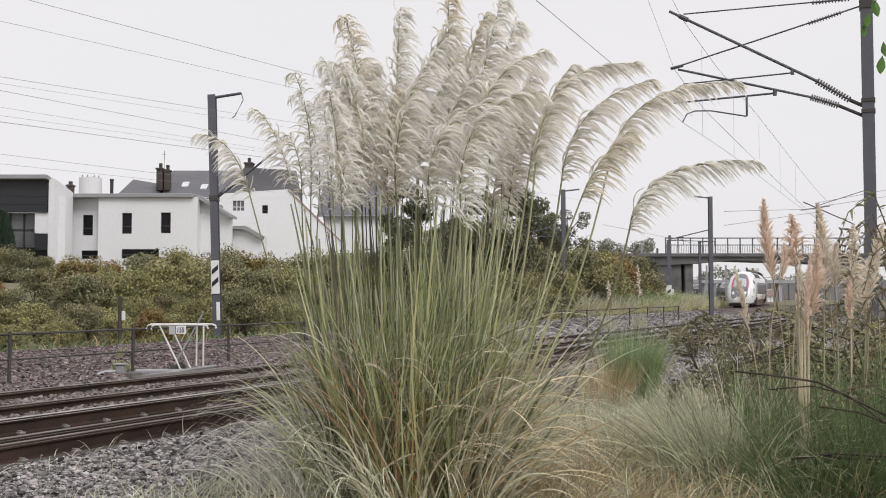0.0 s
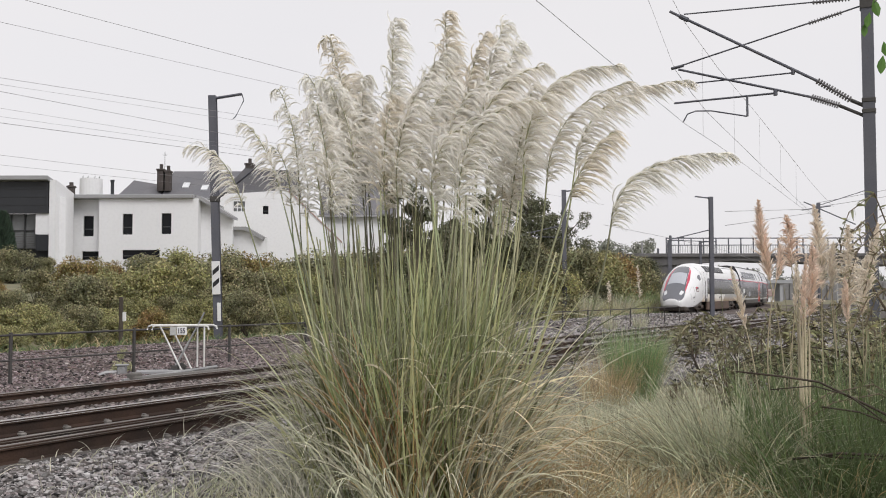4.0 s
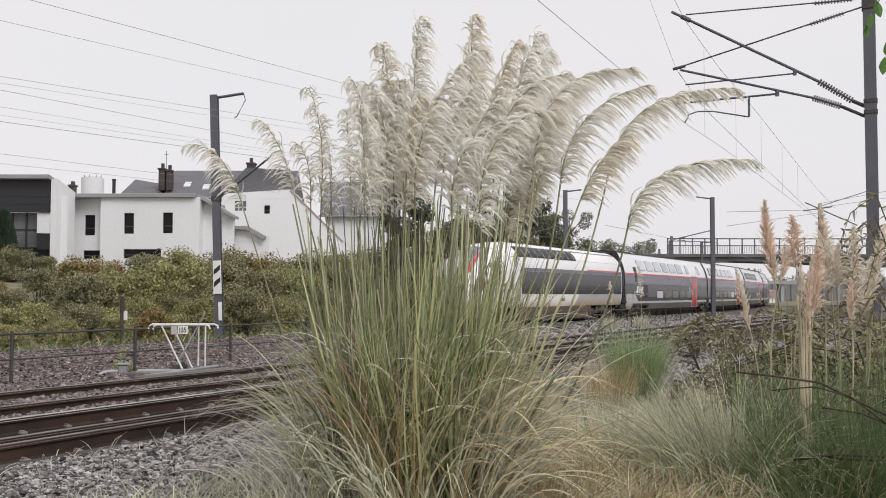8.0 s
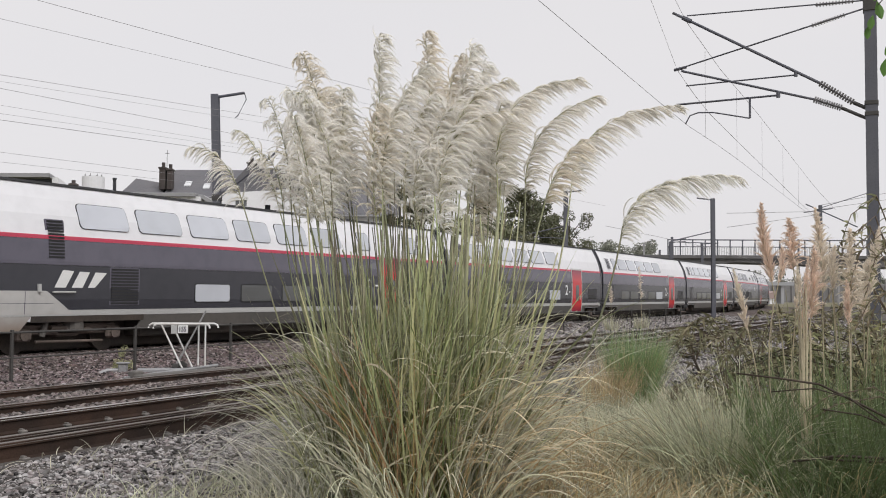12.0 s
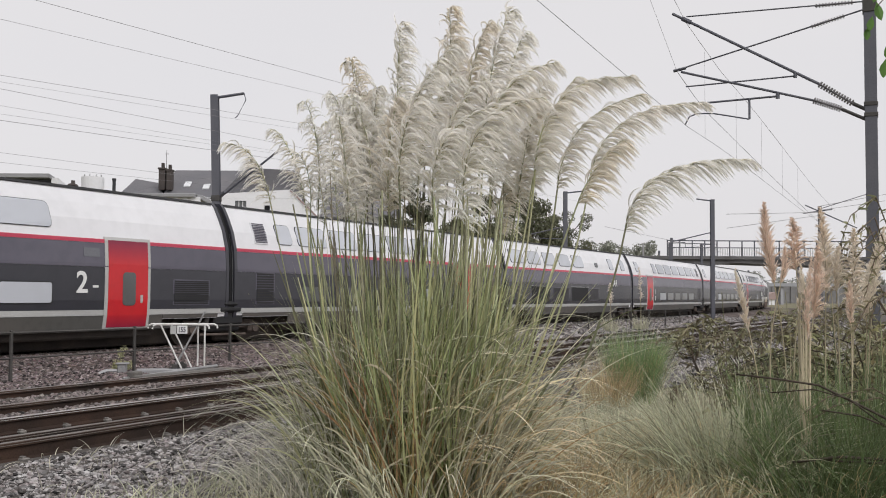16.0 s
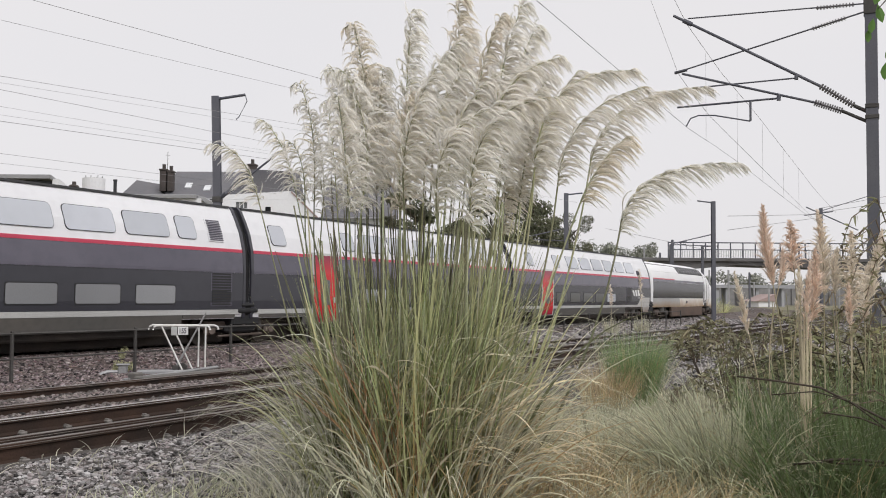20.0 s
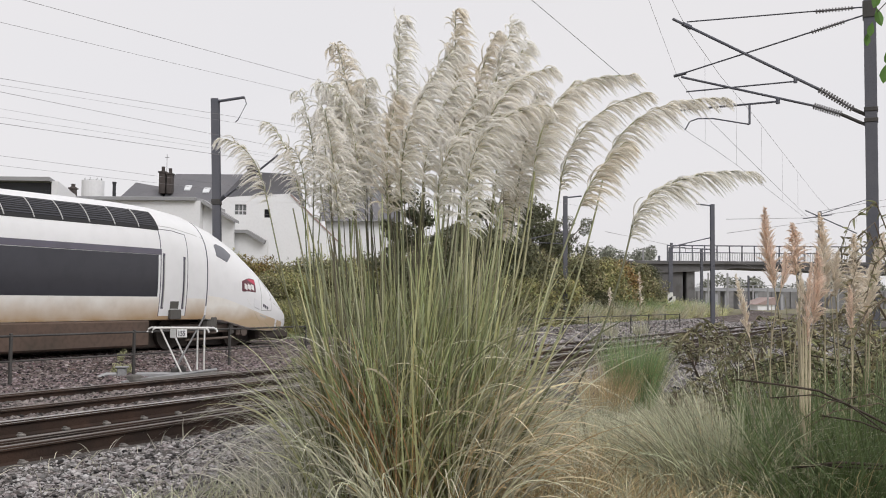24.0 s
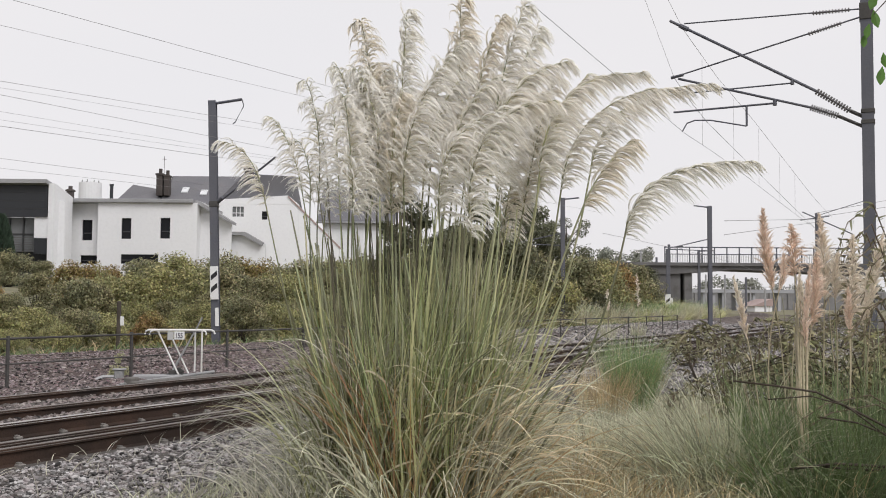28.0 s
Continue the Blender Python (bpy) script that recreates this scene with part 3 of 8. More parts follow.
def car_shell(parent, x0, x1, upper, own_bogie=False):
    """Body of a passenger car in its bands: upper shell, stripe, dark side, pale line, skirt, roof ribs."""
    zs = [0.78, 0.9, 1.3, 2.2, 2.8, 3.3, 3.7, 4.0, 4.13, 4.18]
    ring = [(half_width(z) - 0.02, z) for z in zs]
    loop = [(-y, z) for y, z in ring] + [(0.0, 4.20)] + [(y, z) for y, z in reversed(ring)]
    ends = [(x0, 0.93), (x0 + 0.04, 0.985), (x0 + 0.09, 1.0), (x1 - 0.09, 1.0), (x1 - 0.04, 0.985), (x1, 0.93)]
    body = part("body", Geo().loft([[(x, y * k, 0.78 + (z - 0.78) * (0.5 + 0.5 * k)) for y, z in loop] for x, k in ends]), upper, parent, smooth=False)
    for s in (-1, 1):
        part("side_panel", side_band(x0 + 0.10, x1 - 0.10, 2.115, 2.715, 0.004, (s,)), TGREY, parent, "anthracite upper side")
        part("lower_panel", side_band(x0 + 0.10, x1 - 0.10, 1.05, 2.112, 0.004, (s,)), TDARK, parent, "charcoal lower side")
        part("stripe", side_band(x0 + 0.11, x1 - 0.11, 2.72, 2.815, 0.006, (s,)), TSTRIPE, parent, "crimson line along the side")
        part("sill_line", side_band(x0 + 0.13, x1 - 0.13, 0.91, 1.045, 0.008, (s,)), TSILL, parent, "pale grey line above the skirt")
        part("skirt", side_band(x0 + (4.9 if own_bogie else 2.6), x1 - 2.6, 0.52, 0.905, 0.0, (s,), 0.25 if own_bogie else 0, 0), TSKIRT, parent, "dusty grey skirt")
        if own_bogie:
            part("end_skirt", side_band(x0 + 0.2, x0 + 1.35, 0.54, 0.905, 0.0, (s,), 0, 0.3), TSTAIN, parent, "pale stained end skirt")
            part("bogie_arch", side_band(x0 + 1.66, x0 + 5.14, 0.76, 0.908, 0.004, (s,)), TUNDER, parent, "dark edge over the bogie")
        else:
            part("end_skirt", side_band(x0 + 0.4, x0 + 2.58, 0.80, 0.905, 0.0, (s,)), TSKIRT, parent)
        part("end_skirt", side_band(x1 - 2.58, x1 - 0.4, 0.80, 0.905, 0.0, (s,)), TSKIRT, parent)
        part("crease", side_band(x0 + 0.4, x1 - 0.4, 2.12, 2.145, 0.016, (s,)), TGREY, parent)
        part("gutter", side_band(x0 + 0.12, x1 - 0.12, 4.065, 4.14, 0.03, (s,)), TRUBBER, parent, "black gutter along the roof edge")
    for a, b in ((x0 - 0.03, x0 + 0.09), (x1 - 0.09, x1 + 0.03)):
        lp = [(-half_width(z) - 0.012, z) for z in zs] + [(0.0, 4.215)] + [(half_width(z) + 0.012, z) for z in reversed(zs)]
        inn = [(y * 0.95, 0.82 + (z - 0.82) * 0.97) for y, z in lp]
        n = len(lp)
        g = Geo().add([(x, y, z) for x in (a, b) for y, z in lp] + [(x, y, z) for x in (a, b) for y, z in inn],
                      [(i, i + 1, n + i + 1, n + i) for i in range(n - 1)] + [(i, i + 1, 2 * n + i + 1, 2 * n + i) for i in range(n - 1)] + [(n + i, n + i + 1, 3 * n + i + 1, 3 * n + i) for i in range(n - 1)]
                      + [(2 * n + i, 2 * n + i + 1, 3 * n + i + 1, 3 * n + i) for i in range(n - 1)])
        part("end_collar", g, TDARK, parent, "dark collar round the car's end")
    # dark block added for the shade under the car, down near the rails
    part("inner_frame", Geo().box(x0, x1, -0.66, 0.66, 0.06, 0.82, 0.05), TUNDER, parent)
    part("underframe", Geo().box(x0 + (5.2 if own_bogie else 2.7), x1 - 2.7, -1.2, 1.2, 0.32, 0.8, 0.05), TUNDER, parent)
    return body


def gangway(parent, x, d):
    """Black bellows beyond a car's end."""
    zs = [0.85, 1.3, 2.2, 2.8, 3.3, 3.7, 4.0, 4.11]
    for k, s in ((0, 0.93), (1, 0.86)):
        ring = [(half_width(z) * s, z * 0.985) for z in zs]
        loop = [(-y, z) for y, z in ring] + [(y, z) for y, z in reversed(ring)]
        a, b = x + d * (0.0 + 0.13 * k), x + d * (0.12 + 0.13 * k)
        part("gangway_bellows", Geo().loft([[(q, y, z) for y, z in loop] for q in sorted((a, b))]), TRUBBER, parent)


def passenger_car(length, name, label, doors, uppers, smalls, lowers, louvres, text=(), upper=TROOF, glass=None):
    c = thing(name, label, "train car", group="cars of the train")
    own = name == "end_passenger_car"
    car_shell(c, 0.16, length - 0.16, upper, own)
    gangway(c, 0.16, -1)
    gangway(c, length - 0.16, 1)
    bogie(c, 3.15 if own else 0.0)
    part("coupling_box", Geo().box(-0.62, 0.62, -1.40, 1.40, 0.56, 0.92, 0.06).box(-0.5, 0.5, -1.48, 1.48, 0.90, 1.12, 0.08).box(-0.34, 0.34, -1.49, 1.49, 1.08, 1.26, 0.08).box(-0.7, 0.7, -1.2, 1.2, 0.36, 0.55, 0.05), TRUBBER, c, "black coupling box between the cars")
    for s in (-1, 1):
        for x in uppers:
            w = part("upper_window", pane(x, x + 1.60, 3.02, 3.66, 0.13, s, 0.004), TRUBBER, c)
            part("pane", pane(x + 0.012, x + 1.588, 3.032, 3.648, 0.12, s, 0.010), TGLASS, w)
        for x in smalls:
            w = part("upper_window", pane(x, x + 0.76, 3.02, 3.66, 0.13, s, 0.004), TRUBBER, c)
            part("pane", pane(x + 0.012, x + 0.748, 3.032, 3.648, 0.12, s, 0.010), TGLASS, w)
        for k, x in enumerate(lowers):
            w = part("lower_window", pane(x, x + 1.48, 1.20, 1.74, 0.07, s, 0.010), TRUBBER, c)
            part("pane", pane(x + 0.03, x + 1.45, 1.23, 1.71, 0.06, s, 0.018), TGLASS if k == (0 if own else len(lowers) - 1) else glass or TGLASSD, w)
        for x in doors:
            fr = part("door", side_band(x - 0.05, x + 1.5, 0.56, 2.88, 0.014, (s,)), TSILL, c, "red entrance door in a pale frame")
            part("door_leaf", side_band(x + 0.06, x + 1.40, 0.60, 2.80, 0.024, (s,)), TRED, fr)
            part("door_handle", pane(x + 1.14 if s < 0 else x + 0.22, x + 1.22 if s < 0 else x + 0.30, 1.22, 1.42, 0.02, s, 0.034), TSILL, fr)
            part("display", pane(x - 0.72, x - 0.22, 2.36, 2.58, 0.02, s, 0.012), TBAND, fr, "small dark destination display")
            part("door_window", pane(x + 0.53, x + 0.97, 1.15, 2.0, 0.10, s, 0.034), TGLASSD, fr)
        for x0, x1, z0, z1, dark in louvres:
            louvre(c, x0, x1, z0, z1, s, 12, TGREY if dark else upper, TRUBBER if dark else TGREY)
    for words, x, z, size, side in text:
        lettering(words, size, c, x, z, side, WHITE, "white lettering")
        if words == "2" and side < 0:
            part("class_mark", pane(x + 0.52, x + 0.70, z + 0.12, z + 0.18, 0.01, side, 0.012, 0.02), WHITE, c, "small white dash")
    return c


NOSE_X = [0.38, 0.43, 0.60, 0.92, 1.45, 2.08, 2.72, 3.46, 4.3, 5.3, 6.4, 7.6]
NOSE_TOP = [0.98, 1.09, 1.23, 1.47, 1.88, 2.34, 2.75, 3.20, 3.54, 3.84, 3.97, 4.02]
NOSE_W = [0.24, 0.54, 0.74, 0.88, 1.09, 1.26, 1.40, 1.44, 1.45, 1.45, 1.45, 1.45]
NOSE_LOW = [0.72, 0.58, 0.50, 0.46, 0.45, 0.45, 0.50, 0.62, 0.80, 0.86, 0.86, 0.86]


def nose_point(x, a, proud=0.0):
    """A point of the power car's skin: a goes from 0 at the lower edge of the near side over the roof to 1 at the far one."""
    top, w, low = np.interp(x, NOSE_X, NOSE_TOP), np.interp(x, NOSE_X, NOSE_W), np.interp(x, NOSE_X, NOSE_LOW)
    t = (a - 0.5) * 2
    s = -1 if t < 0 else 1
    t = abs(t)
    mid = low + (top - low) * (0.40 - 0.0 * x)
    if t > 0.62:
        k = (t - 0.62) / 0.38
        return (x, s * (w * (1 - 0.07 * k * k) + proud), mid + (low - mid) * k)
    k = t / 0.62 * math.pi / 2
    e = float(np.interp(x, [3.0, 6.4], [0.92, 0.62]))
    return (x, s * (w * math.sin(k) ** 0.95 + proud * math.sin(k)), mid + (top - mid) * math.cos(k) ** e + proud * math.cos(k))


def skin_patch(x0, x1, a0, a1, proud, nx=14, na=8, shape=None):
    """A thin shell lying on the power car's skin."""
    g = Geo()
    rows = []
    for i in range(nx + 1):
        x = x0 + (x1 - x0) * i / nx
        lo, hi = shape(x) if shape else (a0, a1)
        rows.append([nose_point(x, lo + (hi - lo) * j / na, proud) for j in range(na + 1)])
    k = na + 1
    outer = [p for r in rows for p in r]
    n = len(outer)
    f = [(i * k + j, i * k + j + 1, (i + 1) * k + j + 1, (i + 1) * k + j) for i in range(nx) for j in range(na)]
    edge = [j for j in range(k)] + [i * k + na for i in range(1, nx + 1)] + [nx * k + j for j in range(na - 1, -1, -1)] + [i * k for i in range(nx - 1, 0, -1)]
    e = len(edge)
    rim = [outer[i] for i in edge]
    low = [(x, y * 0.975, z - 0.02) for x, y, z in rim]
    f += [(n + i, n + (i + 1) % e, n + e + (i + 1) % e, n + e + i) for i in range(e)]
    return g.add(outer + rim + low, f)


def power_car(label, rear=False):
    L = 22.15
    c = thing("power_car", label, "train car", group="cars of the train")
    xs = [0.38, 0.40, 0.44, 0.51, 0.60, 0.75, 0.92, 1.2, 1.5, 1.75, 2.0, 2.25, 2.6, 3.0, 3.4, 3.85, 4.3, 4.8, 5.3, 5.85, 6.4, 7.0, 7.6, 12.0, 17.0, L - 0.5, L - 0.2]
    rings = [[nose_point(x, j / 40) for j in range(41)] for x in xs]
    rings[-1] = [(x, y * 0.96, z * 0.985) for x, y, z in rings[-1]]
    part("body", Geo().loft(rings), TWHITE, c, "white body with a long sloping nose", smooth=True)
    k0 = 0.75 if rear else 1.0
    bx, bw = [0.46, 1.0, 1.45, 1.7, 2.26, 2.86, 4.05, 4.75], [q * k0 for q in (0.23, 0.217, 0.168, 0.137, 0.116, 0.096, 0.082, 0.055)]
    part("windscreen_band", skin_patch(0.46, 4.75, 0, 0, 0.014, 48, 24, lambda x: (0.5 - np.interp(x, bx, bw), 0.5 + np.interp(x, bx, bw))), TBAND, c, "black glazed band over the nose", smooth=True)
    part("windscreen", skin_patch(2.05, 3.40, 0, 0, 0.026, 24, 24, lambda x: (0.5 - np.interp(x, [2.05, 3.40], [0.104 * k0, 0.078 * k0]), 0.5 + np.interp(x, [2.05, 3.40], [0.104 * k0, 0.078 * k0]))), TSCREEN, c, "windscreen with reflected sky in its colour", smooth=True)
    for s in (-1, 1):
        if rear:
            part("stained_nose", skin_patch(0.95, 5.06, *sorted((0.5 + s * 0.39, 0.5 + s * 0.497)), 0.004, 12, 5), TCREAMF, c, "cream lower nose with rusty stains", smooth=True)
        else:
            part("nose_stripe", skin_patch(1.42, 4.72, 0, 0, 0.016, 40, 4, lambda x: tuple(sorted((0.5 + s * np.interp(x, bx, bw) + s * 0.003, 0.5 + s * np.interp(x, [1.42, 1.6, 2.13, 2.96, 4.02, 4.72], [0.168, 0.160, 0.143, 0.128, 0.101, 0.058]))))), TSTRIPE, c, "crimson stripe beside the windscreen", smooth=True)
        part("headlamp", skin_patch(1.0, 1.40, 0.5 + s * 0.125 - 0.026, 0.5 + s * 0.125 + 0.026, 0.022, 8, 6), LENS, c, smooth=True)
        part("cab_window", skin_patch(3.93, 4.66, 0, 0, 0.014, 10, 6, lambda x: tuple(sorted((0.5 + s * np.interp(x, [3.93, 4.22, 4.66], [0.206, 0.249, 0.246]), 0.5 + s * np.interp(x, [3.93, 4.2, 4.56, 4.66], [0.200, 0.188, 0.192, 0.204]))))), TBAND, c, "dark cab side window", smooth=True)
        em = part("emblem", skin_patch(2.91, 3.58, 0, 0, 0.012, 6, 4, lambda x: tuple(sorted((0.5 + s * np.interp(x, [2.91, 3.58], [0.290, 0.314]), 0.5 + s * np.interp(x, [2.91, 3.2, 3.58], [0.238, 0.252, 0.284]))))), TEMBLEM, c, "small dark emblem plate with a crimson corner and white bars", smooth=True)
        part("emblem_corner", skin_patch(2.93, 3.30, 0, 0, 0.014, 6, 2, lambda x: tuple(sorted((0.5 + s * np.interp(x, [2.93, 3.30], [0.262, 0.266]), 0.5 + s * np.interp(x, [2.93, 3.2, 3.30], [0.242, 0.254, 0.262]))))), TSTRIPE, em, smooth=True)
        for k in range(3):
            part("emblem_bar", skin_patch(3.0 + 0.17 * k, 3.14 + 0.17 * k, *sorted((0.5 + s * (0.289 + 0.007 * k), 0.5 + s * (0.270 + 0.008 * k))), 0.016, 2, 2), WHITE, em)
        part("hatch_outline", skin_patch(1.89, 1.905, *sorted((0.5 + s * 0.21, 0.5 + s * 0.33)), 0.006, 1, 8), TSILL, c)
        part("hatch_outline", skin_patch(2.57, 2.585, *sorted((0.5 + s * 0.215, 0.5 + s * 0.368)), 0.006, 1, 8), TSILL, c)
        part("hatch_outline", skin_patch(1.89, 2.585, 0, 0, 0.006, 8, 1, lambda x: tuple(sorted((0.5 + s * np.interp(x, [1.89, 2.43, 2.585], [0.210, 0.193, 0.215]), 0.5 + s * np.interp(x, [1.89, 2.43, 2.585], [0.214, 0.197, 0.219]))))), TSILL, c)
        part("hatch_outline", skin_patch(1.89, 2.585, 0, 0, 0.006, 8, 1, lambda x: tuple(sorted((0.5 + s * np.interp(x, [1.89, 2.585], [0.330, 0.368]), 0.5 + s * np.interp(x, [1.89, 2.585], [0.333, 0.371]))))), TSILL, c)
        part("small_hatch", skin_patch(2.70, 2.98, *sorted((0.5 + s * 0.315, 0.5 + s * 0.368)), 0.008, 2, 2), TROOF, c)
        part("cab_seam", skin_patch(5.08, 5.12, 0.5 + s * 0.10 if s > 0 else 0.06, 0.94 if s > 0 else 0.40, 0.004, 1, 14), TGREY, c)
        d = part("cab_door", skin_patch(5.92, 6.92, *sorted((0.5 + s * 0.215, 0.5 + s * 0.485)), 0.006, 6, 20), TWHITE, c, "white cab door", smooth=True)
        for x in (5.90, 6.92):
            part("door_seam", skin_patch(x, x + 0.018, *sorted((0.5 + s * 0.215, 0.5 + s * 0.485)), 0.010, 1, 20), TGREY, d)
        part("door_seam", skin_patch(5.90, 6.94, *sorted((0.5 + s * 0.213, 0.5 + s * 0.2155)), 0.010, 4, 1), TGREY, d)
        for x in (6.00, 6.78):
            gr = part("grip_recess", skin_patch(x, x + 0.085, *sorted((0.5 + s * 0.285, 0.5 + s * 0.455)), 0.012, 1, 14), TGREY, d, "dark handrail recess")
            part("handrail", Geo().tube([Vector(nose_point(x + 0.045, 0.5 + s * q, 0.04)) for q in (0.29, 0.31, 0.33, 0.36, 0.39, 0.42, 0.45)], 0.014, 6), TSILL, gr)
        part("step_recess", skin_patch(6.20, 6.52, *sorted((0.5 + s * 0.425, 0.5 + s * 0.455)), 0.012, 2, 2), TSKIRT, d)
        part("step", Geo().box(6.16, 6.56, min(s * 1.38, s * 1.50), max(s * 1.38, s * 1.50), 0.86, 1.13, 0.02), TSKIRT, d)
        part("roof_seam", skin_patch(5.1, 6.9, *sorted((0.5 + s * 0.199, 0.5 + s * 0.2015)), 0.006, 4, 1), TSILL, c)
        part("roof_gutter", skin_patch(14.52, 21.6, *sorted((0.5 + s * 0.118, 0.5 + s * 0.130)), 0.012, 3, 2), TDARK, c, "black gutter along the roof edge", smooth=True)
        part("panel_line", skin_patch(14.6, 21.6, *sorted((0.5 + s * 0.2165, 0.5 + s * 0.218)), 0.006, 3, 1), TSILL, c)
        part("side_panel", skin_patch(7.02, 21.62, *sorted((0.5 + s * 0.289, 0.5 + s * 0.4065)), 0.006, 2, 12), TDARK, c, "charcoal side panel", smooth=True)
        part("upper_trim", skin_patch(6.9, 16.1, *sorted((0.5 + s * 0.2755, 0.5 + s * 0.288)), 0.007, 2, 2), TGREY, c, smooth=True)
        part("rear_trim", skin_patch(16.0, 21.6, *sorted((0.5 + s * 0.2765, 0.5 + s * 0.288)), 0.007, 2, 2), TGREY, c, smooth=True)
        part("stripe", skin_patch(16.0, 21.6, *sorted((0.5 + s * 0.2695, 0.5 + s * 0.2757)), 0.009, 2, 2), TSTRIPE, c, "crimson line", smooth=True)
        part("stained_skirt", skin_patch(5.14, 14.0, *sorted((0.5 + s * 0.4075, 0.5 + s * 0.499)), 0.004, 4, 6), TCREAM if rear else TCREAMF, c, "cream skirt with rusty stains", smooth=True)
        part("stained_skirt", skin_patch(14.0, 14.6, 0, 0, 0.004, 6, 4, lambda x: tuple(sorted((0.5 + s * 0.4075, 0.5 + s * np.interp(x, [14.0, 14.6], [0.499, 0.411]))))), TCREAM if rear else TCREAMF, c, smooth=True)
        part("grey_skirt", skin_patch(14.0, 14.6, 0, 0, 0.005, 6, 4, lambda x: tuple(sorted((0.5 + s * np.interp(x, [14.0, 14.6], [0.4985, 0.4095]), 0.5 + s * 0.499)))), TGREYSK, c, smooth=True)
        part("grey_skirt", skin_patch(14.6, 21.6, *sorted((0.5 + s * 0.4075, 0.5 + s * 0.499)), 0.004, 4, 6), TGREYSK, c, smooth=True)
        gr = part("roof_grille", skin_patch(6.9, 14.5, *sorted((0.5 + s * 0.1255, 0.5 + s * 0.219)), 0.016, 6, 12), TRUBBER, c, "black cooling grille", smooth=True)
        for k in range(9):
            x = 7.6 + k * 0.82
            part("grille_post", skin_patch(x, x + 0.03, *sorted((0.5 + s * 0.128, 0.5 + s * 0.216)), 0.03, 1, 8), TSILL, gr)
        for k in range(8):
            q = 0.134 + 0.0095 * k
            part("grille_slat", skin_patch(6.98, 14.42, *sorted((0.5 + s * q, 0.5 + s * (q + 0.004))), 0.026, 4, 1), TDARK, gr)
        part("fairing", Geo().box(7.2, 16.6, min(s * 1.18, s * 1.38), max(s * 1.18, s * 1.38), 0.16, 0.86, 0.05), TBROWN, c, "brown dusty underframe")
        for k in range(3):
            part("number_bar", skin_patch(2.14 + 0.12 * k, 2.22 + 0.12 * k, *sorted((0.5 + s * 0.338, 0.5 + s * 0.318)), 0.008, 2, 2), TGREY, c)
        part("small_writing_bar", skin_patch(2.22, 2.62, *sorted((0.5 + s * 0.400, 0.5 + s * 0.408)), 0.006, 2, 1), TSILL, c)
        part("maker_plate", skin_patch(12.1, 12.55, *sorted((0.5 + s * 0.438, 0.5 + s * 0.462)), 0.01, 2, 2), TGREY, c)
    part("pantograph", Geo().box(20.1, 21.3, -0.5, 0.5, 4.0, 4.06, 0.02).tube([(20.2, -0.35, 4.08), (21.2, -0.12, 4.12)], 0.025).tube([(20.2, 0.35, 4.08), (21.2, 0.12, 4.12)], 0.025), TUNDER, c, "folded dark pantograph")
    bogie(c, 4.6)
    bogie(c, 18.6)
    # drawn down near the rails as a dark block for the shade beneath
    part("underframe", Geo().box(2.2, 21.9, -0.66, 0.66, 0.06, 0.95, 0.04), TUNDER, c)
    part("snow_plough", Geo().box(0.7, 2.3, -1.0, 1.0, 0.16, 0.52, 0.08), TUNDER, c)
    gangway(c, L - 0.2, 1)
    return c


def travelled(t):
    t = t - 12
    return 11.851 * t + 0.3795 * t * t / 2 - 0.007845 * t ** 3 / 6 - 0.0023414 * t ** 4 / 24 - 0.75 * math.exp(-((t + 6) / 1.8) ** 2) + 0.17 * math.exp(-((t - 4) / 0.75) ** 2)


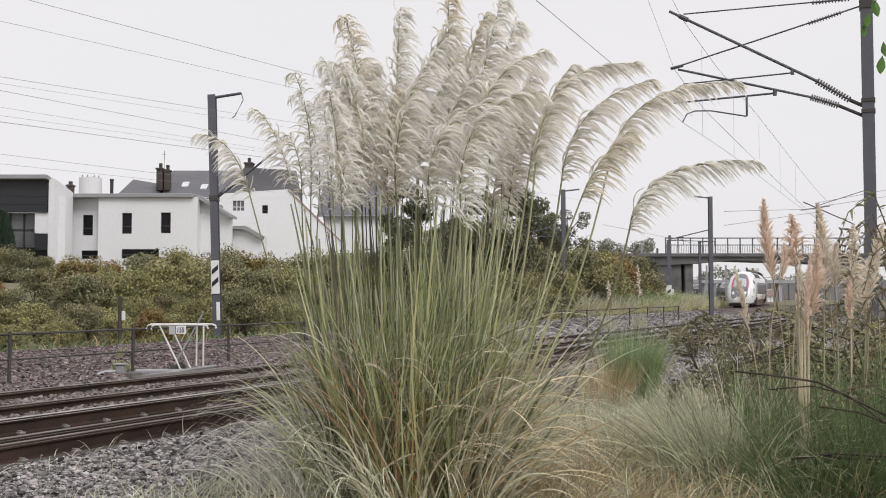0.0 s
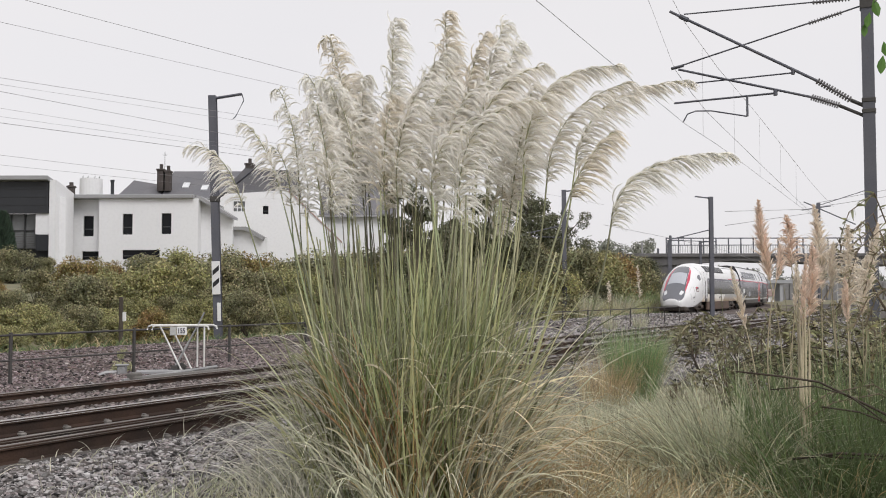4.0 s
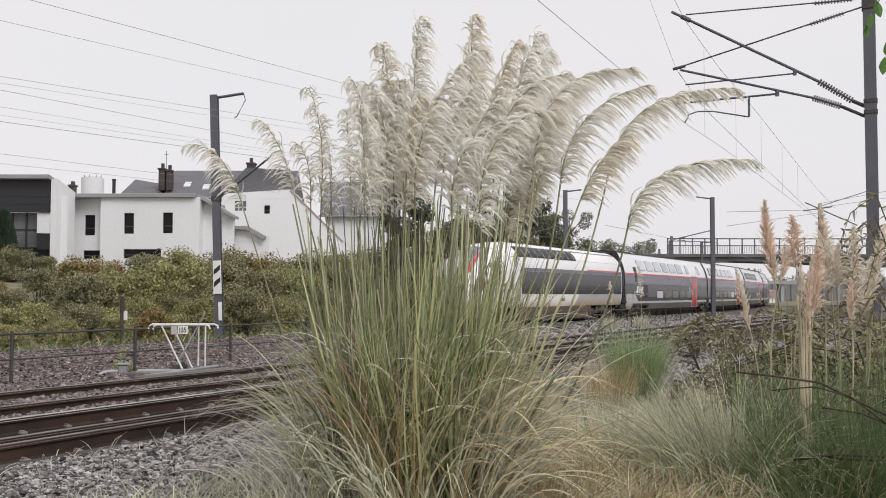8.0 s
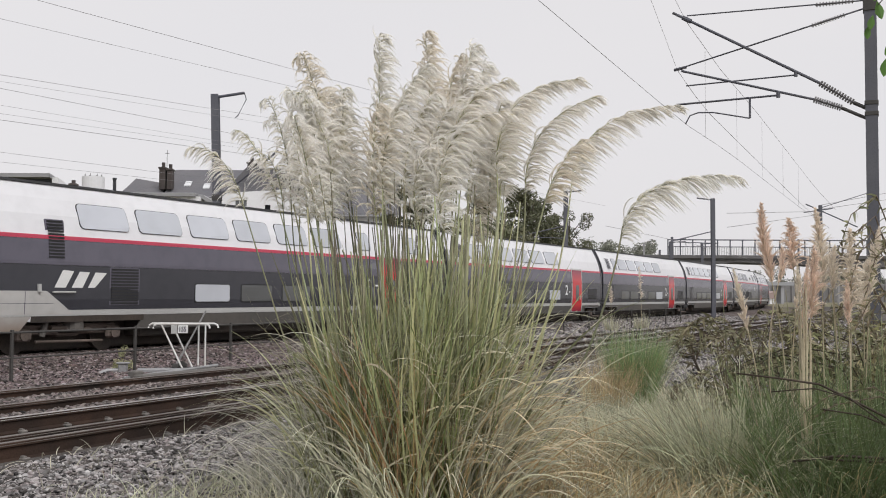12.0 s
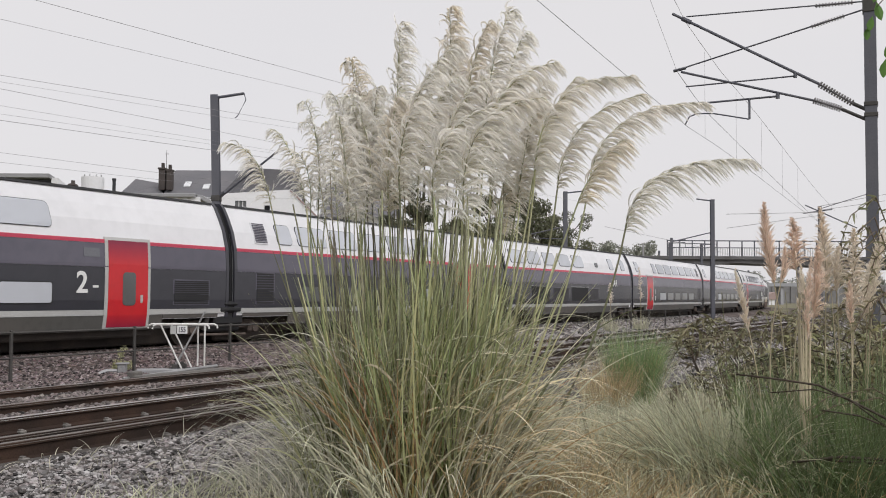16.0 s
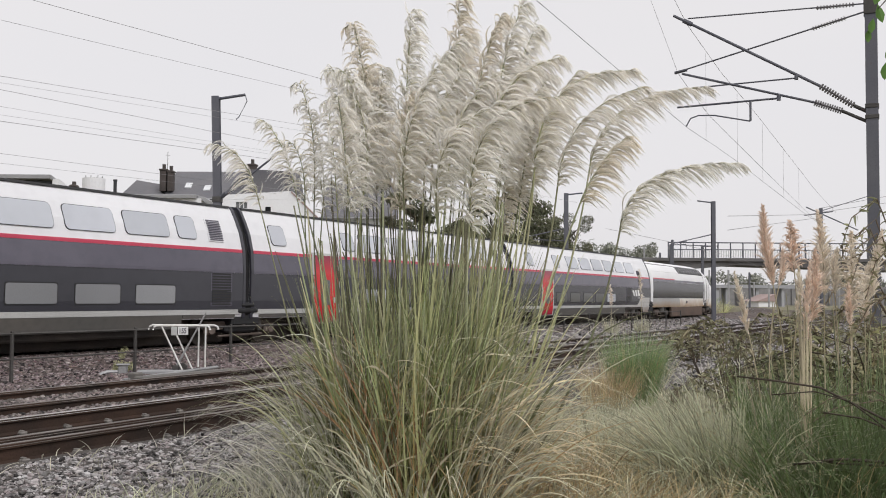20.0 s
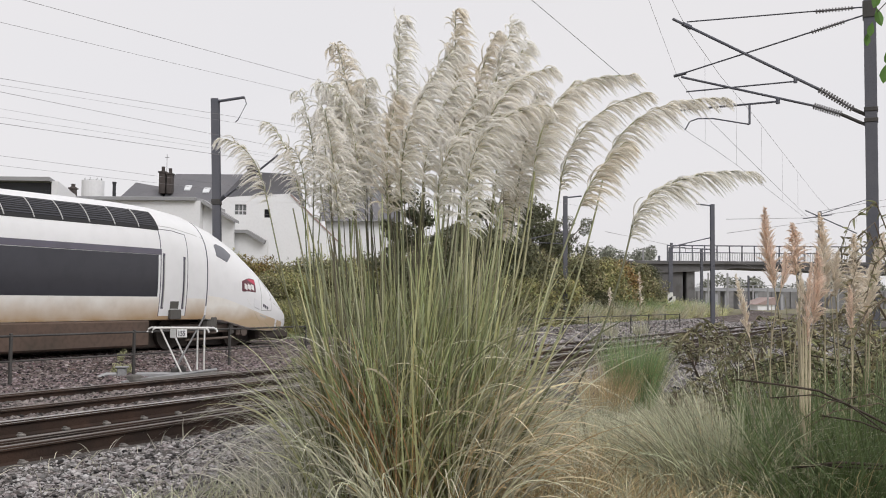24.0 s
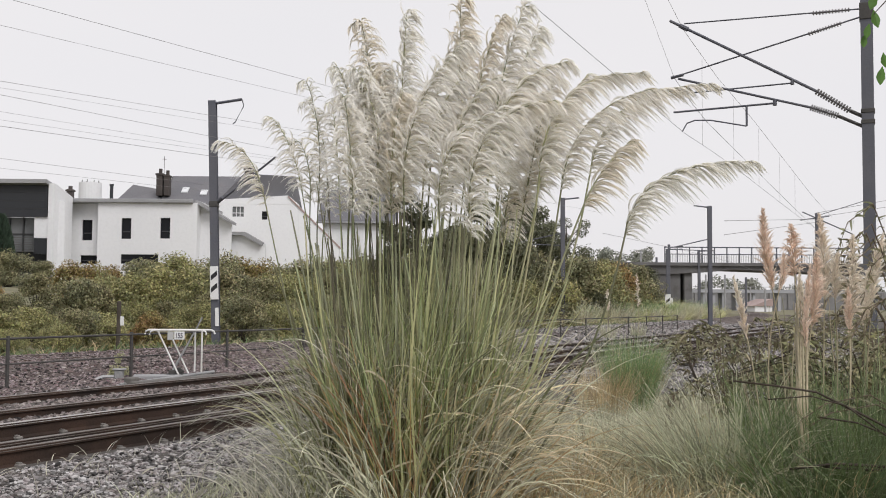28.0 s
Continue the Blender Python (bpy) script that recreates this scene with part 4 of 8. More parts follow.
def build_train():
    """Ten cars: each is (object, near end, far end, turned round)."""
    front, rear = power_car("white train power car with crimson stripe and black glazing"), None
    rear = power_car("white rear power car with rusty stains on its lower side", True)
    ups = [3.34 + 1.855 * k for k in range(5)]
    lows = [3.38 + 1.865 * k for k in range(5)]
    std = passenger_car(18.7, "passenger_car", "anthracite and silver double-deck train car with red door", [13.95], ups, [2.28], lows,
                        [(1.15, 1.80, 3.0, 3.66, False), (1.1, 2.0, 1.15, 2.12, True), (16.3, 17.75, 1.15, 1.85, True)], [("2", 13.0, 1.48, 0.74, -1)])
    first = passenger_car(18.7, "passenger_car", "anthracite and silver double-deck train car with a leading red door", [14.0], [3.18 + 1.92 * k for k in range(5)], [2.12, 12.82, 16.72], [3.05 + 1.96 * k for k in range(5)],
                          [(1.0, 1.65, 3.0, 3.66, False), (0.75, 1.65, 1.15, 2.12, True)], [("1", 13.6, 1.62, 0.45, 1), ("2", 13.6, 1.22, 0.35, 1)], glass=TGLASSM)
    end = passenger_car(21.85, "end_passenger_car", "double-deck end car with a white emblem beside the power car", [16.8], [3.24 + 1.93 * k for k in range(6)], [15.6, 19.0],
                        [7.15 + 1.95 * k for k in range(5)], [(2.2, 2.75, 2.25, 3.2, True), (4.1, 5.1, 1.15, 2.1, True)], [("2", 15.95, 1.62, 0.55, -1)])
    for s in (-1, 1):
        lo, hi = min(s * 1.452, s * 1.466), max(s * 1.452, s * 1.466)
        mark = part("emblem", Geo().prism([(2.42, 1.58), (2.74, 1.58), (2.98, 1.98), (2.66, 2.00)], "y", lo, hi), WHITE, end, "plain white slanting emblem shapes")
        part("emblem_block", Geo().prism([(2.92, 1.58), (3.24, 1.58), (3.46, 1.96), (3.16, 1.97)], "y", lo, hi), WHITE, mark)
        part("emblem_block", Geo().prism([(3.42, 1.58), (3.62, 1.58), (4.00, 1.95), (3.64, 1.96)], "y", lo, hi), WHITE, mark)
    for s in (-1, 1):
        part("pale_corner", side_band(0.37, 3.0, 0.95, 1.50, 0.010, (s,), 0, -0.8), TSTAIN, end, "pale grey corner panel")
        part("corner_seam", side_band(1.60, 1.615, 0.96, 1.49, 0.013, (s,)), TGREY, end)
        part("corner_seam", side_band(0.40, 2.40, 1.20, 1.21, 0.013, (s,)), TGREY, end)
        part("step_rail", Geo().tube([(2.35, s * 1.50, 1.47), (3.0, s * 1.50, 1.47)], 0.025, 8), TSILL, end)
        part("side_lamp", Geo().tube([(1.98, s * 1.48, 1.48), (1.98, s * 1.48, 1.66)], 0.05, 10), TSILL, end, "small pale side lamp")
    bar = passenger_car(18.7, "bar_car", "anthracite and silver double-deck bar car lettered BAR", [], [0.97 + 2.01 * k for k in range(5)], [14.8, 16.9], [],
                        [(11.2, 12.6, 1.2, 1.9, True), (5.85, 8.05, 1.2, 1.9, True), (1.2, 1.65, 1.25, 2.0, True)], [("BAR", 14.85, 2.05, 0.54, -1)])
    for s in (-1, 1):
        for a, b in ((3.15, 5.35), (8.4, 10.9)):
            part("service_panel", pane(a, b, 1.2, 1.92, 0.02, s, 0.010), TRUBBER, bar, "black service panel")
            part("panel_lip", side_band(a - 0.1, b + 0.1, 1.94, 1.955, 0.012, (s,)), TSILL, bar)
        part("hatch_window", pane(12.4, 12.85, 3.1, 3.36, 0.08, s, 0.008), TGLASSD, bar)
    bogie(bar, 18.7)
    cars, ends = [], [0, 22.15, 44.0]
    for k in range(6):
        ends.append(ends[-1] + 18.7)
    ends += [ends[-1] + 21.85, ends[-1] + 44.0]
    made = [front, end, std, copy_thing(std, Matrix()), copy_thing(std, Matrix()), bar, first, copy_thing(first, Matrix()), copy_thing(end, Matrix()), rear]
    for k, ob in enumerate(made):
        cars.append((ob, ends[k], ends[k + 1], k > 5))
    return cars


def car_pose(s, e, turned, t):
    u = -46.559 - travelled(t)
    a, b = on(u + s, 0, FAR_RAIL), on(u + e, 0, FAR_RAIL)
    if turned:
        a, b = b, a
    d = b - a
    return Matrix.Translation(a) @ Matrix.Rotation(math.atan2(d.y, d.x), 4, "Z")

# ---- lineside things ----
def fence():
    """A low rail fence between the tracks, a post every three metres."""
    base = along(-29.08, 5.2, -0.30)
    inv = base.inverted()
    f = thing("fence", "low dark steel fence with two rails between the tracks", "fence", base)
    post = Geo().box(-0.026, 0.026, -0.026, 0.026, 0.0, 0.95, 0.005).mesh("fence_post", DARKSTEEL)
    us = [-29.08 + 3.0 * k for k in range(17)]
    for u in us:
        part("post", post, DARKSTEEL, f, m=inv @ along(u, 5.2, -0.30))
    for z, r in ((0.90, 0.024), (0.44, 0.018)):
        part("fence_rail", Geo().tube([inv @ on(u, 5.2, -0.30 + z) for u in us], r, 6), DARKSTEEL, f)


def trough():
    """Concrete cable trough lids beside the track."""
    base = along(-32, 7.0, -0.29)
    inv = base.inverted()
    t = thing("cable_trough", "row of weathered concrete cable trough lids", "cable trough", base)
    lid = Geo().box(-0.49, 0.49, -0.22, 0.22, 0.0, 0.10, 0.015).mesh("lid", CONCRETE)
    for k in range(60):
        part("lid", lid, CONCRETE, t, m=inv @ along(-32 + k * 1.0, 7.0, -0.365 + 0.012 * ((k * 7) % 3)) @ Matrix.Rotation(radians(((k * 5) % 7 - 3) * 0.3), 4, "Z"))
    beam = thing("concrete_beam", "pale concrete beam lying beside the points", "beam", along(-24.2, 7.75, -0.24))
    part("beam", Geo().box(-1.3, 1.2, -0.12, 0.12, 0.0, 0.14, 0.02), CONCRETE, beam)
    part("slab", Geo().box(-0.2, 0.9, -0.42, -0.14, 0.0, 0.10, 0.02), CONCRETE, beam)


def point_barrier():
    """The white tubular trestle over the points lever."""
    b = thing("white_trestle", "white tubular trestle with a number plate at the points", "trestle", pose(-5.42, 20.5, -0.27, 0, 0, 8))
    H = 0.97

    for y, x0, x1 in ((-0.16, -0.58, 0.56), (0.16, -0.72, 0.70)):
        part("top_bar", Geo().tube([(x0 - 0.0, y, H - 0.09), (x0 + 0.02, y, H - 0.03), (x0 + 0.08, y, H), (x1 - 0.08, y, H), (x1 - 0.02, y, H - 0.03), (x1, y, H - 0.09)], 0.020, 8), WHITEPIPE, b)
    part("leg", Geo().tube([(-0.42, -0.16, H), (0.02, -0.18, 0.06)], 0.018, 8), WHITEPIPE, b)
    part("leg", Geo().tube([(-0.25, 0.16, H), (0.20, 0.12, 0.03)], 0.018, 8), WHITEPIPE, b)
    part("leg", Geo().tube([(0.30, 0.16, H), (0.30, 0.16, 0.1)], 0.018, 8), WHITEPIPE, b)
    part("leg", Geo().tube([(0.47, -0.16, H), (0.47, -0.16, 0.02)], 0.018, 8), WHITEPIPE, b)
    part("crossbar", Geo().tube([(-0.42, -0.16, H - 0.02), (-0.25, 0.16, H - 0.02)], 0.014, 6), WHITEPIPE, b)
    part("crossbar", Geo().tube([(0.30, 0.16, H - 0.02), (0.47, -0.16, H - 0.02)], 0.014, 6), WHITEPIPE, b)
    part("side_plate", Geo().box(-0.22, -0.10, -0.175, -0.16, H - 0.20, H - 0.025, 0.004), TSILL, b, "weathered grey plate")
    pl = part("number_plate", Geo().box(-0.085, 0.12, -0.178, -0.163, H - 0.19, H - 0.025, 0.004), WHITE, b, "white plate with dark digits")
    dg = lettering("155", 0.145, pl, 0, 1.0, -1, TGREY, "faded dark digits")
    dg.matrix_basis = Matrix.Translation((-0.068, -0.184, H - 0.155)) @ Matrix.Rotation(radians(90), 4, "X") @ Matrix.Diagonal((0.72, 1.0, 1.0, 1.0))
    lv = thing("points_lever", "grey galvanised points lever leaning under the trestle", "lever", pose(-5.50, 20.62, -0.27, 0, 0, 8))
    part("handle", Geo().tube([(-0.06, -0.27, 0.10), (0.42, -0.27, 1.02)], 0.027, 8, 0.014), GALV, lv)
    part("handle_tip", Geo().tube([(0.41, -0.27, 1.00), (0.53, -0.27, 1.24)], 0.018, 6), GALV, lv)
    part("lever_box", Geo().box(-0.20, 0.45, -0.34, 0.16, 0.0, 0.07, 0.015).box(-0.12, 0.02, -0.33, -0.20, 0.06, 0.16, 0.02).box(-0.06, 0.14, -0.05, 0.12, 0.06, 0.15, 0.02).disc_bar((0.05, -0.06, 0.13), (0, 1, 0), 0.07, 0.05, 14), DARKSTEEL, lv)
    rod = thing("points_rod", "pale steel points rod beside the rail", "rod", Matrix.Translation(on(-25.6, 7.5, -0.16)) @ Matrix.Rotation(1.07, 4, "Z"))
    part("rod", Geo().tube([(0, 0, 0), (2.9, 0.45, 0.04)], 0.03, 8), GALV, rod)
    part("marker_block", Geo().box(0.15, 0.35, -0.12, 0.08, -0.1, 0.12, 0.02), CONCRETE, rod)


def point_fittings():
    """Small steel and concrete pieces beside the points, and a timber post in the bushes."""
    bx = thing("junction_box", "grey steel junction box on the ballast by the points", "junction box", pose(-6.55, 20.2, -0.30, 0, 0, 12))
    part("box_body", Geo().box(-0.09, 0.09, -0.09, 0.09, 0.0, 0.19, 0.015), GALV, bx)
    part("box_cap", Geo().box(-0.13, 0.13, -0.12, 0.12, 0.19, 0.22, 0.01), FASCIA, bx)
    part("duct", Geo().tube([(-0.05, 0, 0.06), (-0.3, -0.06, 0.06), (-0.45, -0.12, 0.0)], 0.04, 8), FASCIA, bx, "grey cable duct")
    sl = thing("cover_slab", "grey cover slab between the junction box and the points", "slab", pose(-6.25, 20.15, -0.33, 0, 0, 14))
    part("slab", Geo().box(0, 0.95, -0.2, 0.12, 0.0, 0.13, 0.02), FASCIA, sl)
    part("dark_edge", Geo().box(0.97, 1.5, -0.18, 0.1, 0.0, 0.10, 0.02), DARKSTEEL, sl)
    p = on(-16.0, -2.6, 0)
    po = thing("timber_post", "dark old timber post among the bushes", "post", pose(p.x, p.y, float(ground_z(p.x, p.y)[0]) - 0.1))
    part("shaft", Geo().box(-0.055, 0.055, -0.055, 0.055, 0, 1.75, 0.02), BARK, po)
    part("white_marker", Geo().box(0.06, 0.17, -0.06, -0.02, 1.0, 1.28, 0.01), WHITE, po)


def mast_h(name, label, x, y, z0, height, w=0.24, lean=0.0, turn=0.0):
    m = thing(name, label, "catenary mast", pose(x, y, z0, 0, lean, turn), group="catenary masts")
    part("flange", Geo().box(-w / 2, w / 2, -w / 2, -w / 2 + 0.02, 0, height), STEEL, m)
    part("flange", Geo().box(-w / 2, w / 2, w / 2 - 0.02, w / 2, 0, height), STEEL, m)
    part("web", Geo().box(-0.01, 0.01, -w / 2 + 0.02, w / 2 - 0.02, 0, height), STEEL, m)
    part("foot", Geo().box(-w, w, -w, w, -0.3, 0.12, 0.03), CONCRETE, m)
    return m


def insulator(a, b, parent, n=9, r=0.06):
    g = Geo()
    a, b = Vector(a), Vector(b)
    d = b - a
    g.tube([a, b], 0.022, 8)
    for k in range(n):
        c = a + d * ((k + 0.5) / n)
        g.disc_bar(c, d, r, d.length / n * 0.35, 10)
    part("insulator", g, CERAMIC, parent)


def lineside_masts():
    m = mast_h("catenary_mast", "dark leaning catenary mast with a striped sign", -7.73, 34.0, -0.32, 8.55, 0.26, -1.9)
    part("bracket", Geo().tube([(0.0, 0, 8.45), (1.02, 0, 8.58)], 0.05, 6).tube([(1.02, 0, 8.58), (1.08, 0, 8.35), (0.78, 0, 7.80)], 0.018, 6), STEEL, m)
    part("wire_hook", Geo().tube([(0.78, 0, 7.80), (0.70, -0.05, 7.72)], 0.02, 6), STEEL, m)
    part("cantilever", Geo().tube([(0.1, -0.05, 4.95), (2.35, -1.2, 6.35)], 0.035, 6).tube([(0.1, -0.05, 5.0), (0.35, -0.2, 5.15)], 0.07, 8), STEEL, m)
    s = part("striped_sign", Geo().box(-0.13, 0.15, -0.20, -0.17, 1.66, 2.80, 0.006), WHITE, m, "white sign with two black slanting bars")
    for z in (2.02, 2.44):
        part("bar", Geo().prism([(-0.10, z - 0.13), (0.12, z + 0.05), (0.12, z + 0.22), (-0.10, z + 0.04)], "y", -0.206, -0.2015), BLACK, s)
    part("small_sign", Geo().box(0.02, 0.14, -0.17, -0.15, 0.75, 1.38, 0.004), WHITE, m, "small white plate")
    part("band", Geo().box(-0.15, 0.15, -0.15, 0.15, 4.85, 5.05, 0.01), DARKSTEEL, m)

    for x, y, z0, h, label in ((7.57, 62.0, -0.3, 8.2, "dark catenary mast beyond the far track"), (17.9, 66.0, -0.35, 8.2, "dark catenary mast between the tracks"),
                              (24.4, 107.0, -0.2, 7.4, "distant dark catenary mast with a small sign"), (28.6, 110.0, -0.2, 7.4, "distant dark catenary mast by the bridge")):
        k = mast_h("catenary_mast", label, x, y, z0, h, 0.26)
        if y < 70:
            part("top_arm", Geo().tube([(0, 0, h - 0.1), (1.0 if x < 10 else -1.1, -0.2, h)], 0.05, 6), STEEL, k)
            part("cantilever", Geo().tube([(0, 0, 6.0), (-2.9, -0.5, 5.3)], 0.04, 6).tube([(0, 0, 5.2), (-2.9, -0.5, 5.25)], 0.03, 6), STEEL, k)
        else:
            part("top_arm", Geo().tube([(0, 0, h - 0.1), (1.6, -0.2, h)], 0.05, 6).tube([(1.6, -0.2, h), (1.65, -0.2, h - 0.5)], 0.03, 6), STEEL, k)
            if x < 26:
                part("sign", Geo().box(-0.3, 0.3, -0.2, -0.17, 1.1, 2.5, 0.01), WHITE, k, "white plate with a black bar")
                part("sign_bar", Geo().prism([(-0.2, 1.5), (0.2, 1.8), (0.2, 2.1), (-0.2, 1.8)], "y", -0.22, -0.205), BLACK, k)

    # the tall mast beside the camera's side of the line, with its cantilever
    M = mast_h("catenary_mast", "tall grey catenary mast with a hinged cantilever over the track", 10.15, 23.4, -0.35, 9.4, 0.275, 0.0, -23.2)
    turned = Matrix.Rotation(radians(23.2), 4, "Z")

    def at(f, z):
        return turned @ Vector((-3.775 * f - 0.13, 2.055 * f, z + 0.35))
    part("hinge_band", Geo().box(-0.155, 0.155, -0.155, 0.155, 5.98, 6.08, 0.01), DARKSTEEL, M)
    part("hinge_band", Geo().box(-0.155, 0.155, -0.155, 0.155, 6.24, 6.34, 0.01), DARKSTEEL, M)
    part("hinge_band", Geo().box(-0.16, 0.16, -0.16, 0.16, 8.50, 8.90, 0.01), DARKSTEEL, M)
    part("stay_tube", Geo().tube([at(0.242, 6.53), at(1.08, 8.74)], 0.036, 8), STEEL, M)
    part("stay_clamp", Geo().tube([at(0.97, 8.45), at(1.02, 8.58)], 0.06, 8), STEEL, M)
    insulator(at(0.065, 5.98), at(0.242, 6.53), M, 13, 0.082)
    part("hinge_rod", Geo().tube([at(-0.03, 5.75), at(0.065, 5.98)], 0.045, 8), DARKSTEEL, M)
    part("hinge_rod", Geo().tube([at(-0.03, 5.51), at(0.125, 5.87)], 0.04, 8), DARKSTEEL, M)
    insulator(at(0.125, 5.87), at(0.274, 6.14), M, 12, 0.082)
    part("bracket_tube", Geo().tube([at(0.274, 6.14), at(1.03, 7.18)], 0.030, 8), STEEL, M)
    part("top_tie", Geo().tube([at(-0.03, 8.42), at(0.994, 8.616)], 0.018, 6), STEEL, M)
    part("second_tie", Geo().tube([at(-0.03, 8.26), at(1.067, 7.225)], 0.020, 6), STEEL, M)
    part("tie_end", Geo().tube([at(1.0, 7.27), at(1.075, 7.22)], 0.04, 6), STEEL, M)
    insulator(at(0.055, 8.436), at(0.259, 8.464), M, 12, 0.052)
    insulator(at(0.101, 8.132), at(0.282, 7.959), M, 12, 0.052)
    part("drop_tube", Geo().tube([at(0.37, 6.783), at(1.0, 6.778)], 0.020, 6), STEEL, M)
    part("registration_tube", Geo().tube([at(0.468, 6.318), at(1.06, 6.305)], 0.026, 8), STEEL, M)
    part("tube_joint", Geo().disc_bar(at(0.468, 6.33), (0, 0, 1), 0.05, 0.14, 8), STEEL, M)
    part("tube_joint", Geo().disc_bar(at(0.37, 6.80), (0, 0, 1), 0.045, 0.12, 8), STEEL, M)
    part("registration_drop", Geo().tube([at(0.628, 6.314), at(0.628, 5.80)], 0.028, 8), STEEL, M)
    part("registration_arm", Geo().tube([at(0.63, 5.80), at(0.838, 6.02), at(0.93, 6.05), at(0.98, 5.99), at(1.008, 5.777)], 0.018, 8), STEEL, M)
    far = thing("catenary_mast", "distant catenary masts with wires beyond the plumes", "catenary mast", pose(36.5, 96.0, -0.3), group="catenary masts")
    part("column", Geo().box(-0.14, 0.14, -0.14, 0.14, 0, 10.5), STEEL, far)
    part("crossarm", Geo().tube([(-1.6, 0, 9.8), (1.2, 0, 10.2)], 0.06, 6).tube([(-1.4, 0, 10.6), (3.6, 0, 8.4)], 0.06, 6).tube([(0.2, 0, 10.3), (5.5, 0, 12.0)], 0.04, 6), STEEL, far)


def wires():
    """Overhead wires, each one a thing."""
    def run(label, pts, r):
        w = thing("overhead_wire", label, "wire", Matrix.Translation(pts[0]), group="overhead wires")
        part("wire", Geo().tube([Vector(p) - Vector(pts[0]) for p in pts], r, 5), WIRE, w)
        return w

    def lined(off, za, zb, u0, u1, sag=0.0, r=0.012, label="thin overhead wire along the railway", n=14):
        pts = []
        for k in range(n + 1):
            f = k / n
            pts.append(on(u0 + (u1 - u0) * f, off, za + (zb - za) * f - sag * 4 * f * (1 - f)))
        return run(label, pts, r)

    def past(off, ua, za, ub, zb, u0, u1, sag=0.0, r=0.005, label="thin overhead wire along the railway"):
        k = (zb - za) / (ub - ua)
        return lined(off, za + k * (u0 - ua), zb + k * (u1 - ub), u0, u1, sag, r, label)
    w = past(9.2, -29.1, 5.38, -23.2, 5.61, -44, -12, r=0.0037, label="contact wire over the points")
    q = [on(-44 + 2 * k, 9.2, 4.98 + (2 * k - 14.5) * 0.0467) for k in range(17)]
    part("lower_wire", Geo().tube([p - w.matrix_basis.translation for p in q], 0.0027, 5), WIRE, w)
    past(0.2, -22.6, 6.52, -15.4, 6.94, -34, -10, label="messenger wire over the far track")
    past(0.2, -22.6, 6.36, -15.5, 6.75, -34, -10, r=0.0034)
    past(0.3, -22.6, 6.17, -13.8, 6.31, -34, 20, r=0.0054)
    past(0.3, -22.6, 5.77, -12.9, 6.04, -34, 0, r=0.0034)
    past(0.4, -22.7, 5.55, -15.5, 5.83, -34, 0, r=0.0034)
    past(0.4, -22.7, 5.40, -12.8, 5.76, -34, 10, r=0.0061, label="contact wire over the far track")
    past(-3.0, -20.1, 5.19, -13.8, 5.31, -34, -8, r=0.0048)
    past(-3.0, -20.1, 4.92, -15.1, 5.05, -34, -8, r=0.0041)
    lined(0.3, 5.6, 5.3, 20, 90, 0.0, 0.012)
    # wires held by the tall mast
    def bent(off, rows, r, label="overhead wire held by the tall mast"):
        us = np.linspace(rows[0][0], rows[-1][0], 16)
        zs = np.interp(us, [p[0] for p in rows], [p[1] for p in rows])
        run(label, [on(u, off, float(z)) for u, z in zip(us, zs)], r)
    bent(14.02, [(-30, 6.9), (-22.5, 6.44), (-12.7, 5.78), (-7.9, 5.69), (5.0, 5.05), (14, 4.7)], 0.0055, "contact wire held by the tall mast")
    bent(13.81, [(-12.7, 7.22), (-10.0, 6.7), (7.3, 5.3), (14, 4.8)], 0.0065)
    bent(14.05, [(-12.7, 8.48), (-8.9, 7.99), (-4.0, 7.62), (9.5, 6.24), (16, 5.8)], 0.006, "messenger wire held by the tall mast")
    bent(14.05, [(-16, 9.4), (-12.7, 8.48)], 0.005)
    bent(13.81, [(-18, 10.0), (-15.0, 8.44), (-12.7, 7.22)], 0.004)
    for u in (-10.5, -6.5, -2.5, 1.5, 5.0):
        z = float(np.interp(u, [-12.7, -8.9, -4.0, 9.5], [8.48, 7.99, 7.62, 6.24]))
        run("thin dropper wire between the overhead wires", [on(u, 14.0, z), on(u, 14.0, float(np.interp(u, [-12.7, -7.9, 5.0], [5.78, 5.69, 5.05])))], 0.0035)
    for x, y, z, x2, y2, z2 in ((36.4, 96, 10.2, 60, 92, 14.5), (36.4, 96, 9.8, 60, 92, 13.2), (36.4, 96, 9.6, 20, 70, 7.2), (36.4, 96, 9.3, 20, 70, 6.2)):
        run("distant overhead wire near the road bridge", [Vector((x, y, z)), Vector((x2, y2, z2))], 0.02)


# ---- buildings ----
def window(parent, x, z, w, h, y, cross=False, glass=None, wood=None):
    """A window let into a wall that faces the railway."""
    wood = wood or FRAMEM
    f = part("window", Geo().box(x - 0.05, x + w + 0.05, y - 0.03, y + 0.05, z - 0.05, z).box(x - 0.05, x + w + 0.05, y - 0.03, y + 0.05, z + h, z + h + 0.05)
             .box(x - 0.05, x, y - 0.03, y + 0.05, z, z + h).box(x + w, x + w + 0.05, y - 0.03, y + 0.05, z, z + h), wood, parent)
    part("pane", Geo().box(x, x + w, y + 0.01, y + 0.03, z, z + h), glass or GLASS, f)
    part("glazing_bar", Geo().box(x, x + w, y - 0.01, y + 0.02, z + h * 0.33, z + h * 0.33 + 0.06), wood, f)
    if cross:
        part("glazing_bar", Geo().box(x + w / 3 - 0.03, x + w / 3 + 0.03, y - 0.012, y + 0.02, z, z + h).box(x + 2 * w / 3 - 0.03, x + 2 * w / 3 + 0.03, y - 0.012, y + 0.02, z, z + h), wood, f)
    return f


